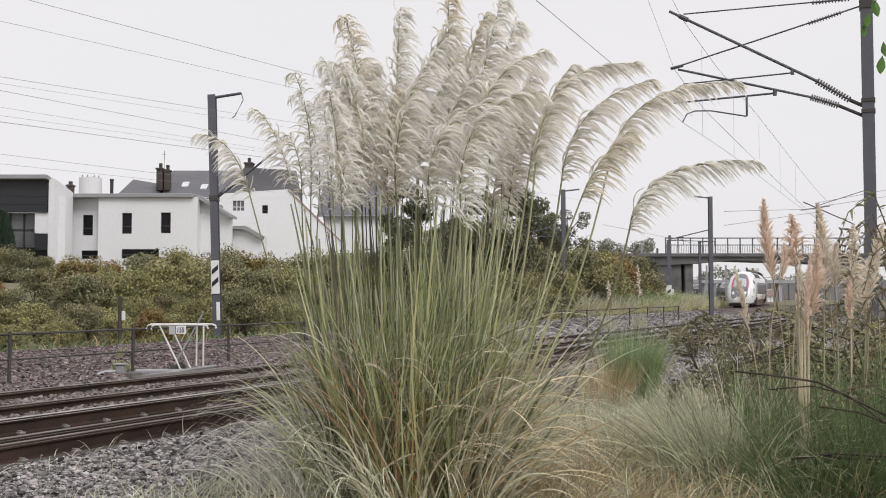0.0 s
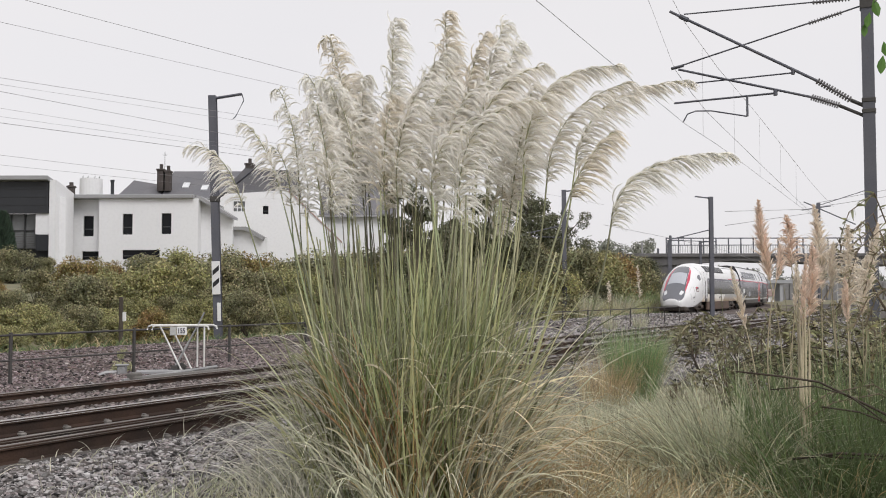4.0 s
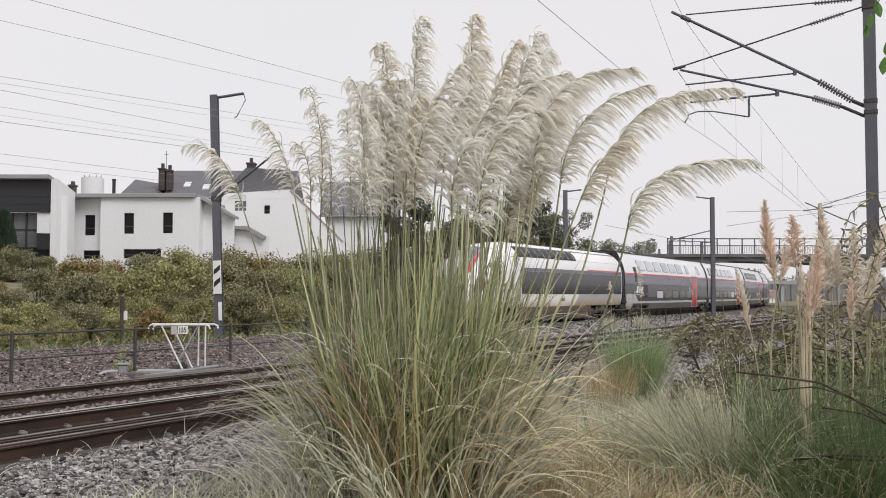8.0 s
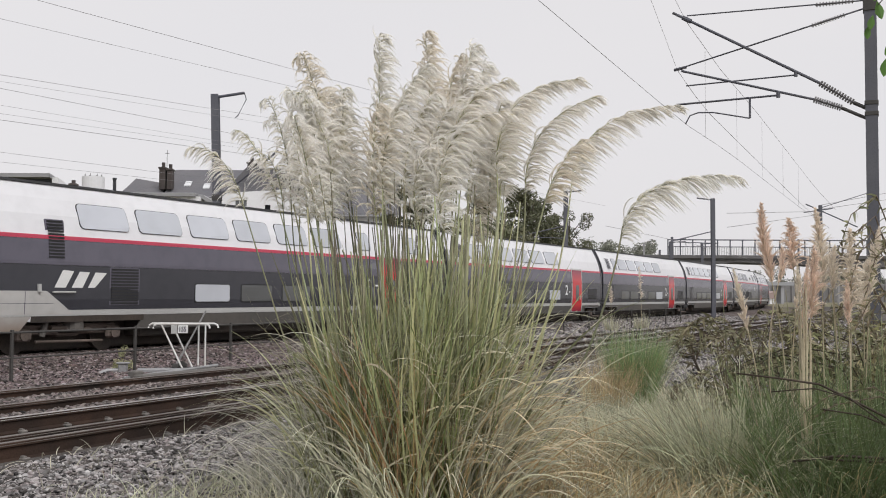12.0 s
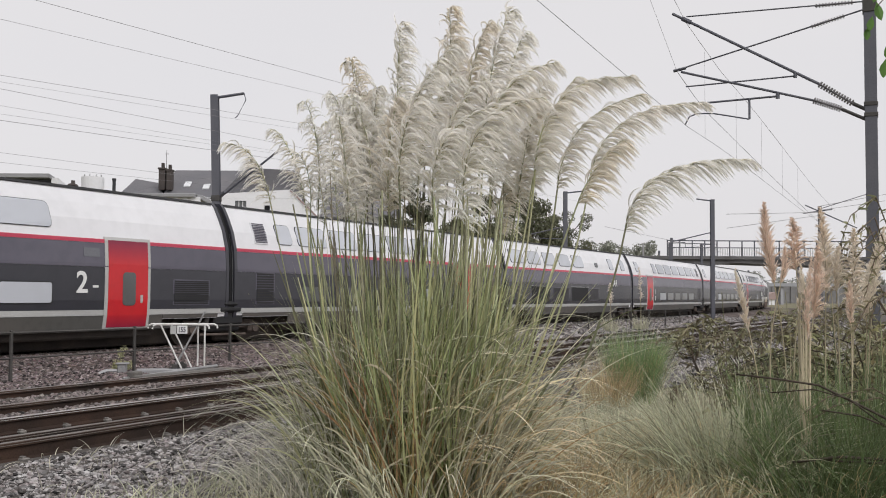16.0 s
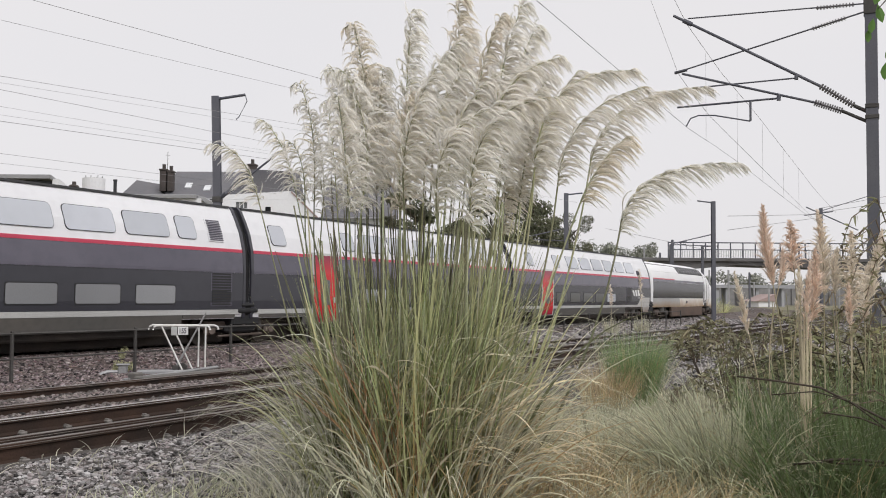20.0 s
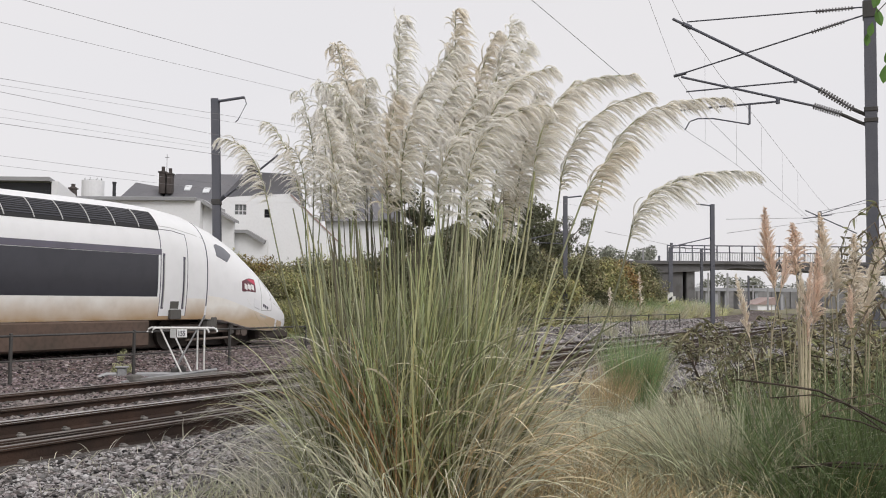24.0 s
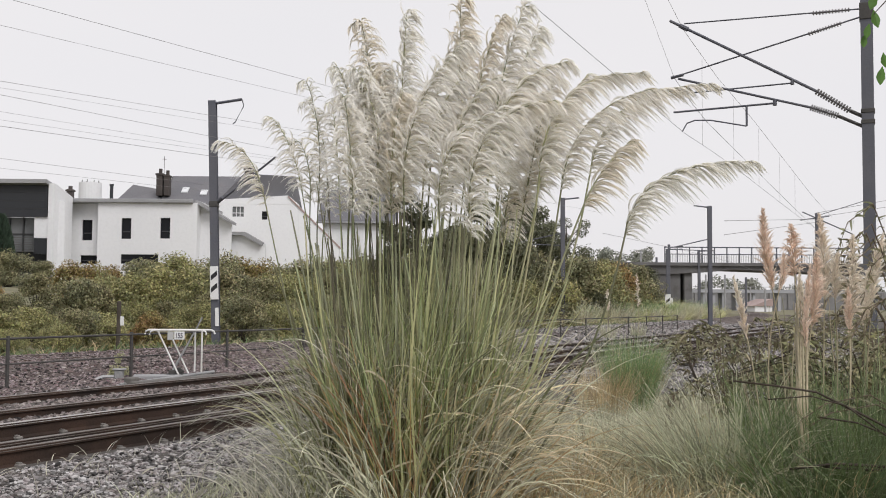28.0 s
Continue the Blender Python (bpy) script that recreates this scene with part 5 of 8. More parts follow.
def wall_with_holes(x0, x1, z0, z1, y0, y1, holes, material):
    """A wall of real thickness with rectangular openings through it."""
    g = Geo()
    xs = sorted({x0, x1, *[h[0] for h in holes], *[h[0] + h[2] for h in holes]})
    zs = sorted({z0, z1, *[h[1] for h in holes], *[h[1] + h[3] for h in holes]})
    for a, b in zip(xs, xs[1:]):
        for c, d in zip(zs, zs[1:]):
            if not any(h[0] - 1e-6 <= a and b <= h[0] + h[2] + 1e-6 and h[1] - 1e-6 <= c and d <= h[1] + h[3] + 1e-6 for h in holes):
                g.box(a, b, y0, y1, c, d)
    return g.mesh("wall", material, weld=True)


def white_house():
    """The white rendered house: a main block, a recessed left block, a low-pitched grey roof edge."""
    Y = 58.0
    k = Y / 1750

    def X(across):
        return (across - 784) * k

    def Z(down):
        return 1.33 + (521 - down) * k
    h = thing("white_house", "white rendered house with narrow dark windows and a grey roof edge", "house", pose(0, Y, 0))
    wins = [(X(214), Z(414), 0.58, 1.22), (X(283), Z(413), 0.58, 1.22), (X(214), Z(458), 2.2, 0.55)]
    part("wall", wall_with_holes(X(172), X(339), 0.6, Z(349), 0.0, 0.3, wins, RENDERW), RENDERW, h, "white rendered front")
    left = [(X(138), Z(416), 0.60, 1.22), (X(136), Z(458), 1.2, 0.5)]
    part("wall", wall_with_holes(X(105), X(172), 0.6, Z(349), 0.6, 0.9, left, RENDERW), RENDERW, h)
    part("return_wall", Geo().box(X(172), X(172) + 0.3, 0.3, 0.9, 0.6, Z(349)), RENDERW, h)
    part("gable_wall", Geo().prism([(0.0, 0.6), (8.0, 0.6), (8.0, Z(385)), (0.0, Z(349))], "x", X(339), X(339) + 0.3), RENDERW, h)
    part("side_wing", Geo().prism([(X(339) + 0.3, 0.6), (X(404), 0.6), (X(404), Z(383)), (X(352), Z(350)), (X(339) + 0.3, Z(349))], "y", 0.8, 1.1), RENDERW, h)
    part("roof", Geo().box(X(96), X(341), -0.25, 7.8, Z(350), Z(343), 0.03), FASCIA, h, "flat roof with a grey zinc edge")
    part("roof_slope", Geo().prism([(X(341) + 0.01, Z(343)), (X(350), Z(345)), (X(408), Z(381)), (X(408), Z(386)), (X(347), Z(351)), (X(341) + 0.01, Z(350))], "y", 0.2, 1.6), FASCIA, h)
    part("low_wing", Geo().prism([(X(385), 0.6), (X(462), 0.6), (X(462), Z(418)), (X(425), Z(402)), (X(385), Z(402))], "y", 1.4, 1.7), RENDERW, h)
    part("low_roof", Geo().prism([(X(370), Z(398)), (X(427), Z(398)), (X(460), Z(417)), (X(457), Z(423)), (X(424), Z(404)), (X(370), Z(404))], "y", 1.0, 2.0), FASCIA, h)
    for x, z, w, t in wins:
        window(h, x, z, w, t, 0.14)
    for x, z, w, t in left:
        window(h, x, z, w, t, 0.74)
    part("inner_dark", Geo().box(X(110), X(335), 1.2, 1.3, 0.6, Z(352)), CLAD, h)


def dark_house():
    """The modern house with black cladding, a white side wall and wide glazing."""
    Y = 55.0
    k = Y / 1750

    def X(across):
        return (across - 784) * k

    def Z(down):
        return 1.33 + (521 - down) * k
    h = thing("modern_house", "modern house with black cladding, white side wall and balcony", "house", pose(0, Y, 0))
    part("upper_cladding", Geo().box(X(-60), X(81), 0.0, 0.3, Z(376), Z(320)), CLAD, h, "anthracite board cladding")
    for i in range(4):
        z = Z(376) + i * 0.45
        part("board_joint", Geo().box(X(-60), X(81), -0.015, 0.0, z, z + 0.03), FRAMEM, h)
    part("roof", Geo().prism([(-0.4, Z(317)), (-0.4, Z(310)), (2.8, 7.48), (2.8, 7.25)], "x", X(-60), X(84)), FASCIA, h, "grey metal sloping roof edge")
    part("side_wall", Geo().prism([(0.0, 0.6), (2.7, 0.6), (2.7, 7.28), (0.0, Z(316))], "x", X(83), X(83) + 0.35), RENDERW, h)
    part("side_front", Geo().box(X(84), X(106), 0.6, 0.9, 0.6, Z(345)), RENDERW, h)
    gl = part("glazing", Geo().box(X(-60), X(58), 0.5, 0.54, Z(438), Z(376)), CURTAIN, h, "wide glazing")
    for across in (-20, 8, 33):
        part("mullion", Geo().box(X(across), X(across) + 0.08, 0.42, 0.5, Z(438), Z(376)), FRAMEM, gl)
    part("transom", Geo().box(X(-60), X(58), 0.43, 0.5, Z(407), Z(405)), FRAMEM, gl)
    part("white_panel", Geo().box(X(58), X(83), 0.1, 0.3, Z(413), Z(376)), RENDERW, h)
    part("base", Geo().box(X(-60), X(83), 0.7, 0.9, 0.6, Z(432)), CLAD, h)
    part("lower_panel", Geo().box(X(58), X(83), 0.15, 0.3, Z(442), Z(413.5)), CLAD, h)
    g = Geo()
    for i in range(7):
        g.tube([(X(-60), 0.0, Z(438) + 0.13 * i), (X(58), 0.0, Z(438) + 0.13 * i)], 0.012, 5)
    part("balcony_rail", g, DARKSTEEL, h)
    ch = part("chimney", Geo().box(-22.87, -22.53, 4.8, 5.2, 6.6, 8.0, 0.02).box(-22.93, -22.47, 4.74, 5.26, 7.86, 7.96, 0.02), BRICKY, h)
    part("chimney_pot", Geo().disc_bar((-22.7, 5.0, 8.08), (0, 0, 1), 0.12, 0.22, 10), BRICKY, ch)


def old_house():
    """The big older house behind: slate roofs, chimneys, skylights and a white gable."""
    Y = 74.0
    k = Y / 1750

    def X(across):
        return (across - 784) * k

    def Z(down):
        return 1.33 + (521 - down) * k
    h = thing("old_house", "large old white house with slate roofs and brick chimneys", "house", pose(0, Y, 0))
    part("wall", Geo().box(X(200), X(470), 0.2, 0.6, 0.6, Z(349)), RENDERW2, h)
    wn = [(X(413), Z(374), 0.85, 0.75), (X(465), Z(379), 0.42, 0.62)]
    part("gable_wall", wall_with_holes(X(385), X(530), 0.6, Z(352), -0.5, -0.1, wn, RENDERW2), RENDERW2, h, "white rendered wall")
    part("gable_top", Geo().prism([(X(385), Z(351.8)), (X(530), Z(351.8)), (X(511), Z(336)), (X(388), Z(344))], "y", -0.5, -0.1), RENDERW2, h)
    part("gable_slope", Geo().prism([(X(530.2), 0.6), (X(602), 0.6), (X(602), Z(426)), (X(530.2), Z(356))], "y", -0.5, -0.1), RENDERW2, h)
    part("verge", Geo().prism([(X(510), Z(339)), (X(604), Z(430)), (X(604), Z(427)), (X(511), Z(336))], "y", -0.56, 0.0), REDROOF, h, "red-brown roof verge")
    window(h, *wn[0], -0.4, True, CURTAIN, RENDERW)
    window(h, *wn[1], -0.4)
    part("roof", Geo().prism([(0.0, Z(350)), (0.3, Z(352)), (4.2, Z(289)), (8.4, Z(350))], "x", X(277), X(508)), SLATE, h, "grey slate roof")
    part("hip_roof", Geo().add([(X(198), 0.0, Z(351)), (X(305), 0.0, Z(351)), (X(305), 6.0, Z(351)), (X(198), 6.0, Z(351)), (X(211), 3.0, Z(309)), (X(264), 3.0, Z(318))],
                               [(0, 1, 5, 4), (1, 2, 5), (2, 3, 4, 5), (3, 0, 4), (0, 3, 2, 1)]), SLATE, h)
    part("right_roof", Geo().prism([(X(380), Z(350)), (X(512), Z(350)), (X(508), Z(300)), (X(430), Z(296))], "y", 0.0, 5.0), SLATE, h)
    for a, b, t, lo in ((267, 278, 294, 334), (281, 290, 297, 334), (426, 440, 284, 312)):
        ch = part("chimney", Geo().box(X(a), X(b), 1.0, 1.7, Z(lo), Z(t), 0.02).box(X(a) - 0.06, X(b) + 0.06, 0.94, 1.76, Z(t) - 0.12, Z(t) + 0.02, 0.02), BRICKY, h)
        part("chimney_pot", Geo().disc_bar(((X(a) + X(b)) / 2, 1.35, Z(t) + 0.2), (0, 0, 1), 0.13, 0.4, 10), BRICKY, ch)
    for a, z in ((307, 322), (343, 327), (448, 320)):
        f = (Z(z) - Z(352)) / (Z(289) - Z(352))
        y0, k1 = 0.3 + 3.9 * f, (Z(289) - Z(352)) / 3.9
        part("skylight", Geo().prism([(y0 - 0.3, Z(z) - 0.3 * k1 + 0.02), (y0 + 0.3, Z(z) + 0.3 * k1 + 0.02), (y0 + 0.28, Z(z) + 0.3 * k1 + 0.1), (y0 - 0.32, Z(z) - 0.3 * k1 + 0.1)], "x", X(a), X(a) + 0.5), LENS, h, "pale skylight")
    part("aerial", Geo().tube([(X(279), 1.3, Z(294)), (X(279), 1.3, Z(262))], 0.02, 5).tube([(X(275), 1.3, Z(268)), (X(283), 1.3, Z(268))], 0.015, 5), DARKSTEEL, h)
    t = thing("round_stack", "white drum-shaped roof stack with a ring of bars", "roof stack", pose(-25.08, Y - 4, 8.27))
    part("drum", Geo().disc_bar((0, 0, 0.55), (0, 0, 1), 0.78, 1.5, 24), RENDERW, t, smooth=False)
    g = Geo()
    for i in range(8):
        a = 0.785 * i
        g.tube([(0.6 * math.cos(a), 0.6 * math.sin(a), 1.3), (0.6 * math.cos(a), 0.6 * math.sin(a), 1.48)], 0.02, 5)
    g.disc_bar((0, 0, 1.31), (0, 0, 1), 0.62, 0.03, 16)
    part("bar_ring", g, DARKSTEEL, t)
    part("column", Geo().box(-0.6, 0.6, -0.6, 0.6, -7, -0.2), RENDERW, t)
    f = thing("flue", "black metal flue behind the flat roof", "flue", pose(-23.56, Y - 4, 7.99))
    part("pipe", Geo().disc_bar((0, 0, -2.4), (0, 0, 1), 0.12, 7.6, 12), CLAD, f)
    part("cap", Geo().disc_bar((0, 0, 1.45), (0, 0, 1), 0.15, 0.12, 12), CLAD, f)


def slate_house():
    """A house behind the tall grass: a slate roof over a white wall."""
    Y = 80.0
    k = Y / 1750

    def X(a):
        return (a - 784) * k

    def Z(down):
        return 1.33 + (521 - down) * k
    h = thing("slate_house", "white house with a slate roof behind the shrubs", "house", pose(0, Y, 0))
    part("wall", Geo().box(X(572), X(694), 0.3, 0.7, 0.6, Z(376)), RENDERW2, h, "white rendered wall")
    part("gable_wall", Geo().prism([(0.7, 0.6), (7.0, 0.6), (7.0, Z(378)), (3.7, Z(318)), (0.7, Z(374))], "x", X(690), X(694)), RENDERW2, h)
    part("roof", Geo().prism([(-0.1, Z(382)), (0.0, Z(378)), (3.7, Z(312)), (7.4, Z(378)), (7.4, Z(382)), (3.7, Z(316))], "x", X(562), X(698)), SLATE, h, "grey slate roof")
    part("gutter", Geo().box(X(560), X(698), -0.22, -0.1, Z(384), Z(381), 0.02), FASCIA, h)
    ch = part("chimney", Geo().box(X(668), X(682), 3.3, 4.1, Z(330), Z(298), 0.03), BRICKY, h)
    part("chimney_pot", Geo().disc_bar((X(675), 3.7, Z(298) + 0.15), (0, 0, 1), 0.13, 0.35, 10), BRICKY, ch)


def bridge():
    Y = 128.0
    k = Y / 1750

    def X(across):
        return (across - 784) * k

    def Z(down):
        return 1.33 + (521 - down) * k
    b = thing("road_bridge", "grey concrete road bridge with railings over the railway", "bridge", pose(0, Y, 0))
    part("deck", Geo().prism([(X(1100), Z(475)), (X(1175), Z(470)), (X(1232), Z(467)), (X(1300), Z(461)), (X(1400), Z(464)), (X(1600), Z(470)), (X(1600), Z(450)), (X(1100), Z(451))], "y", 0.0, 7.0), DARKCON, b, "shallow arched deck")
    part("edge_beam", Geo().box(X(1100), X(1600), -0.35, 0.0, Z(455), Z(449), 0.03), DARKCON, b)
    part("abutment", Geo().box(X(1100), X(1185), 0.2, 7.0, -0.5, Z(470)), DARKCON, b, "stained abutment wall")
    for p0, p1 in ((1187, 1208), (1214, 1229)):
        part("pier", Geo().box(X(p0), X(p1), 0.5, 6.0, -0.5, Z(459), 0.1), DARKCON, b, "concrete pier")
    post = Geo().box(-0.07, 0.07, -0.07, 0.07, 0, Z(421) - Z(449), 0.01).mesh("railing_post", STEEL)
    rail = part("railing", Geo().box(X(1178), X(1600), -0.25, -0.2, Z(423), Z(421)).box(X(1178), X(1600), -0.25, -0.2, Z(435), Z(433.5)), STEEL, b)
    for across in range(1178, 1600, 22):
        part("post", post, STEEL, rail, m=Matrix.Translation((X(across), -0.22, Z(449))))
    g = Geo()
    for across in range(1179, 1500, 3):
        g.box(X(across), X(across) + 0.05, -0.22, -0.18, Z(449), Z(434))
    part("railing_mesh", g, GALV, rail)
    w = thing("far_viaduct", "pale distant viaduct behind the bridge", "bridge", pose(0, 215, 0))
    q = 215 / 1750
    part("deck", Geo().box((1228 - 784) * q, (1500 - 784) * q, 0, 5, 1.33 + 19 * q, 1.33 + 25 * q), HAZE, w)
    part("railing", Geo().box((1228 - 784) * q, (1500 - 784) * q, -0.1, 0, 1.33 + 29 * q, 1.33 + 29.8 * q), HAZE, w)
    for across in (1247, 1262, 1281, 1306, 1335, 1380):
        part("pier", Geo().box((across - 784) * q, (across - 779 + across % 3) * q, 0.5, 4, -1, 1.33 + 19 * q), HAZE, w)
    q = 190 / 1750
    d = thing("far_building", "low white building with a faded red roof beyond the bridge", "building", pose((1338 - 784) * q, 190, -1))
    part("wall", Geo().box(0, 30 * q, 0, 9, 0, 1.9), RENDERW2, d)
    part("roof", Geo().prism([(-0.6, 1.88), (31 * q, 1.88), (31 * q, 3.3), (29 * q, 3.3)], "y", -0.3, 9.3), REDROOF, d)
    for across, top, y in ((1240, 432, 150), (1251, 470, 190), (1285, 470, 170), (1322, 474, 165), (1330, 492, 200), (1356, 494, 180), (1136, 428, 170), (1164, 440, 150), (1410, 420, 160), (1480, 430, 170)):
        q = y / 1750
        m = thing("distant_mast", "thin grey mast beyond the bridge", "catenary mast", pose((across - 784) * q, y, -0.4), group="distant masts")
        part("pole", Geo().box(-0.14, 0.14, -0.14, 0.14, 0, 1.73 + (521 - top) * q, 0.02), FASCIA if y > 165 else STEEL, m)
    q = 112 / 1750
    m = thing("distant_mast", "grey mast with a white plate before the bridge", "catenary mast", pose((1186 - 784) * q, 112, -0.4), group="distant masts")
    part("pole", Geo().box(-0.13, 0.13, -0.13, 0.13, 0, 1.73 + (521 - 417) * q, 0.02), STEEL, m)
    part("arm", Geo().tube([(0, 0, 1.73 + 98 * q), (1.6, 0, 1.73 + 101 * q)], 0.05, 6), STEEL, m)
    part("plate", Geo().box(-0.02, 0.40, -0.19, -0.15, 1.73 - 12 * q, 1.73 + 9 * q, 0.01), WHITE, m, "white mast plate")
    wl = thing("retaining_wall", "long grey retaining wall far behind the bridge", "wall", pose(0, 262, -1))
    q = 262 / 1750
    part("wall", Geo().box((1150 - 784) * q, (1640 - 784) * q, 0, 1, 0, 2.33 + 22 * q, 0.1), FARWALL, wl)
    for k in range(14):
        part("pilaster", Geo().box((1165 - 784 + k * 33) * q, (1169 - 784 + k * 33) * q, -0.4, 0, 0, 2.33 + 20 * q), FARWALL, wl)
    q = 300 / 1750
    rs = np.random.RandomState(19)
    n = 95
    c = np.stack([rs.uniform(1120 - 784, 1640 - 784, n) * q, 300 + rs.uniform(0, 12, n), 1.33 + rs.uniform(-4, 42, n) * q], 1)
    c = np.concatenate([c, np.stack([rs.uniform(1005 - 784, 1165 - 784, 60) * q, 300 + rs.uniform(0, 12, 60), 1.33 + rs.uniform(40, 92, 60) * q], 1)])
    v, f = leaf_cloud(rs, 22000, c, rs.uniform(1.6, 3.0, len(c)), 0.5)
    tagged(new("far_trees", fast_mesh("far_trees", v, f, LEAF_MIST)), "line of distant trees with haze in their colour behind the bridge", "trees", kind="stuff")

# ---- plants ----
def ribbons(base, start, length, droop, width, seed, seg=6, wind=(0.0, 0.0), taper=0.15):
    """Arrays of points and faces for many bending blades. base: points; start: first directions; droop: how far each one falls over."""
    rng = np.random.RandomState(seed)
    n = len(base)
    d = start / np.linalg.norm(start, axis=1, keepdims=True)
    p = base.copy()
    step = (length / seg)[:, None]
    side = np.cross(d, rng.normal(0, 1, (n, 3)))
    side /= np.linalg.norm(side, axis=1, keepdims=True) + 1e-9
    rows = []
    pull = np.stack([np.full(n, wind[0]), np.full(n, wind[1]), -np.ones(n)], 1)
    for k in range(seg + 1):
        f = k / seg
        w = (width * (1 - (1 - taper) * f ** 2))[:, None] * side / 2
        rows += [p - w, p + w]
        d = d + pull * (droop * (0.35 + 1.3 * f) / seg)[:, None]
        d /= np.linalg.norm(d, axis=1, keepdims=True)
        p = p + d * step
    verts = np.stack(rows, 1).reshape(-1, 3)
    k = 2 * (seg + 1)
    q = np.array([(2 * i, 2 * i + 1, 2 * i + 3, 2 * i + 2) for i in range(seg)])
    faces = (q[None] + (np.arange(n) * k)[:, None, None]).reshape(-1, 4)
    return verts, faces


def tuft(parent, name, n, radius, length, spread, droop, width, material, seed, center=(0, 0, 0), seg=6, wind=(0.0, 0.0), low=0.5, label="", jumble=0.0, shoots=0):
    """A tussock of blades that rise from a round foot, loose or in a number of shoots."""
    rng = np.random.RandomState(seed)
    a, r = rng.uniform(0, 6.2832, n), radius * np.sqrt(rng.rand(n))
    base = np.stack([r * np.cos(a) + center[0], r * np.sin(a) + center[1], np.full(n, center[2])], 1)
    out = r / max(radius, 1e-6)
    b = a + rng.normal(0, 0.6, n)
    lean = spread * (0.25 + 0.75 * out) * rng.uniform(0.3, 1.25, n)
    push = rng.normal(0, jumble, (n, 2))
    if shoots:
        # the blades of one shoot share a foot and, roughly, a direction
        who = rng.randint(0, shoots, n)
        base = base[:shoots][who] + np.stack([rng.normal(0, 0.045, n), rng.normal(0, 0.045, n), np.zeros(n)], 1)
        b = b[:shoots][who] + rng.normal(0, 0.45, n)
        lean = 0.6 * lean[:shoots][who] + 0.4 * lean
        push = 0.7 * push[:shoots][who] + 0.6 * push
    start = np.stack([np.cos(b) * lean, np.sin(b) * lean, np.ones(n)], 1)
    L = length * rng.uniform(low, 1.0, n)
    start[:, :2] += push
    v, f = ribbons(base, start, L, droop * rng.uniform(0.4, 1.4, n), width * rng.uniform(0.6, 1.2, n), seed + 1, seg, wind)
    return part(name, fast_mesh(name, v, f, material), material, parent, label)


def across(v, rng):
    """A unit vector square to each of the given directions."""
    w = np.cross(v, rng.normal(0, 1, v.shape))
    return w / (np.linalg.norm(w, axis=1, keepdims=True) + 1e-9)


def feather(name, line, branches, reach, hairs, material, seed, wind, fall, span, tuft_r, width, rise=1.0, pointed=False):
    """A plume: branches leave the axis of a stalk, sweep downwind and hang over, each one a tapering tuft of hairs."""
    rng = np.random.RandomState(seed)
    line = np.array([tuple(p) for p in line])
    far = np.concatenate([[0], np.cumsum(np.linalg.norm(np.diff(line, axis=0), axis=1))])
    k, g, K = len(line) - 1, branches, 8
    f = np.clip((np.arange(g) + rng.rand(g)) / g, 0, 0.998)
    i = np.clip(np.searchsorted(far, f * far[-1], "right") - 1, 0, k - 1)
    q = ((f * far[-1] - far[i]) / (far[i + 1] - far[i]))[:, None]
    p = line[i] * (1 - q) + line[i + 1] * q
    ax = line[i + 1] - line[i]
    ax /= np.linalg.norm(ax, axis=1, keepdims=True)
    e1 = np.cross(ax, np.array([0.0, 1.0, 0.0]))
    e1 /= np.linalg.norm(e1, axis=1, keepdims=True)
    e2 = np.cross(ax, e1)
    a = rng.uniform(0, 6.2832, g)
    d = ax * rise * rng.uniform(0.6, 1.5, (g, 1)) + e1 * np.cos(a)[:, None] + e2 * np.sin(a)[:, None] + np.array([wind * 0.5, 0, 0]) + rng.normal(0, 0.15, (g, 3))
    d /= np.linalg.norm(d, axis=1, keepdims=True)
    size = reach * np.interp(f, [0, 0.08, 0.35, 0.75, 1.0], [0.40, 0.80, 1.0, 0.52, 0.12] if pointed else [0.42, 0.85, 1.0, 0.70, 0.36]) * rng.uniform(0.55, 1.25, g)
    drop = fall * rng.uniform(0.55, 1.45, g) * np.interp(f, [0, 0.6, 1], [1.0, 1.1, 1.7])
    pull = np.array([wind, 0, -1.0])
    curve = [p]
    for j in range(K + 2):
        d = d + pull * (drop * (0.35 + 1.2 * j / K) / K)[:, None]
        d /= np.linalg.norm(d, axis=1, keepdims=True)
        p = p + d * (size / K)[:, None]
        curve.append(p)
    curve = np.stack(curve, 1)
    own = np.repeat(np.arange(g), hairs)
    n = len(own)
    s0, s1 = rng.uniform(span[0], span[1], n), rng.uniform(span[2], span[3], n)
    out = rng.normal(0, 1, (n, 3))
    out /= np.linalg.norm(out, axis=1, keepdims=True)
    out *= (tuft_r * rng.uniform(0.25, 1.1, n) * np.where(rng.rand(n) < 0.25, 1.9, 1.0))[:, None]
    rows, seg = [], 5
    mid = curve[own, 5] - curve[own, 1]
    side = across(mid, rng)
    wide = (width * rng.uniform(0.65, 1.25, n))[:, None]
    for j in range(seg + 1):
        t = s0 + (s1 - s0) * j / seg
        x = np.clip(t * K, 0, K + 1.9)
        c = x.astype(int)
        fr = (x - c)[:, None]
        at = curve[own, c] * (1 - fr) + curve[own, c + 1] * fr
        at = at + out * (np.sqrt(np.clip(t, 0, 1)) * (1.05 - 0.7 * t))[:, None]
        w = side * wide * 0.5 * (1 - 0.8 * (j / seg) ** 2)
        rows += [at - w, at + w]
    v = np.stack(rows, 1).reshape(-1, 3)
    kk = 2 * (seg + 1)
    quad = np.array([(2 * j, 2 * j + 1, 2 * j + 3, 2 * j + 2) for j in range(seg)])
    return fast_mesh(name, v, (quad[None] + (np.arange(n) * kk)[:, None, None]).reshape(-1, 4), material)


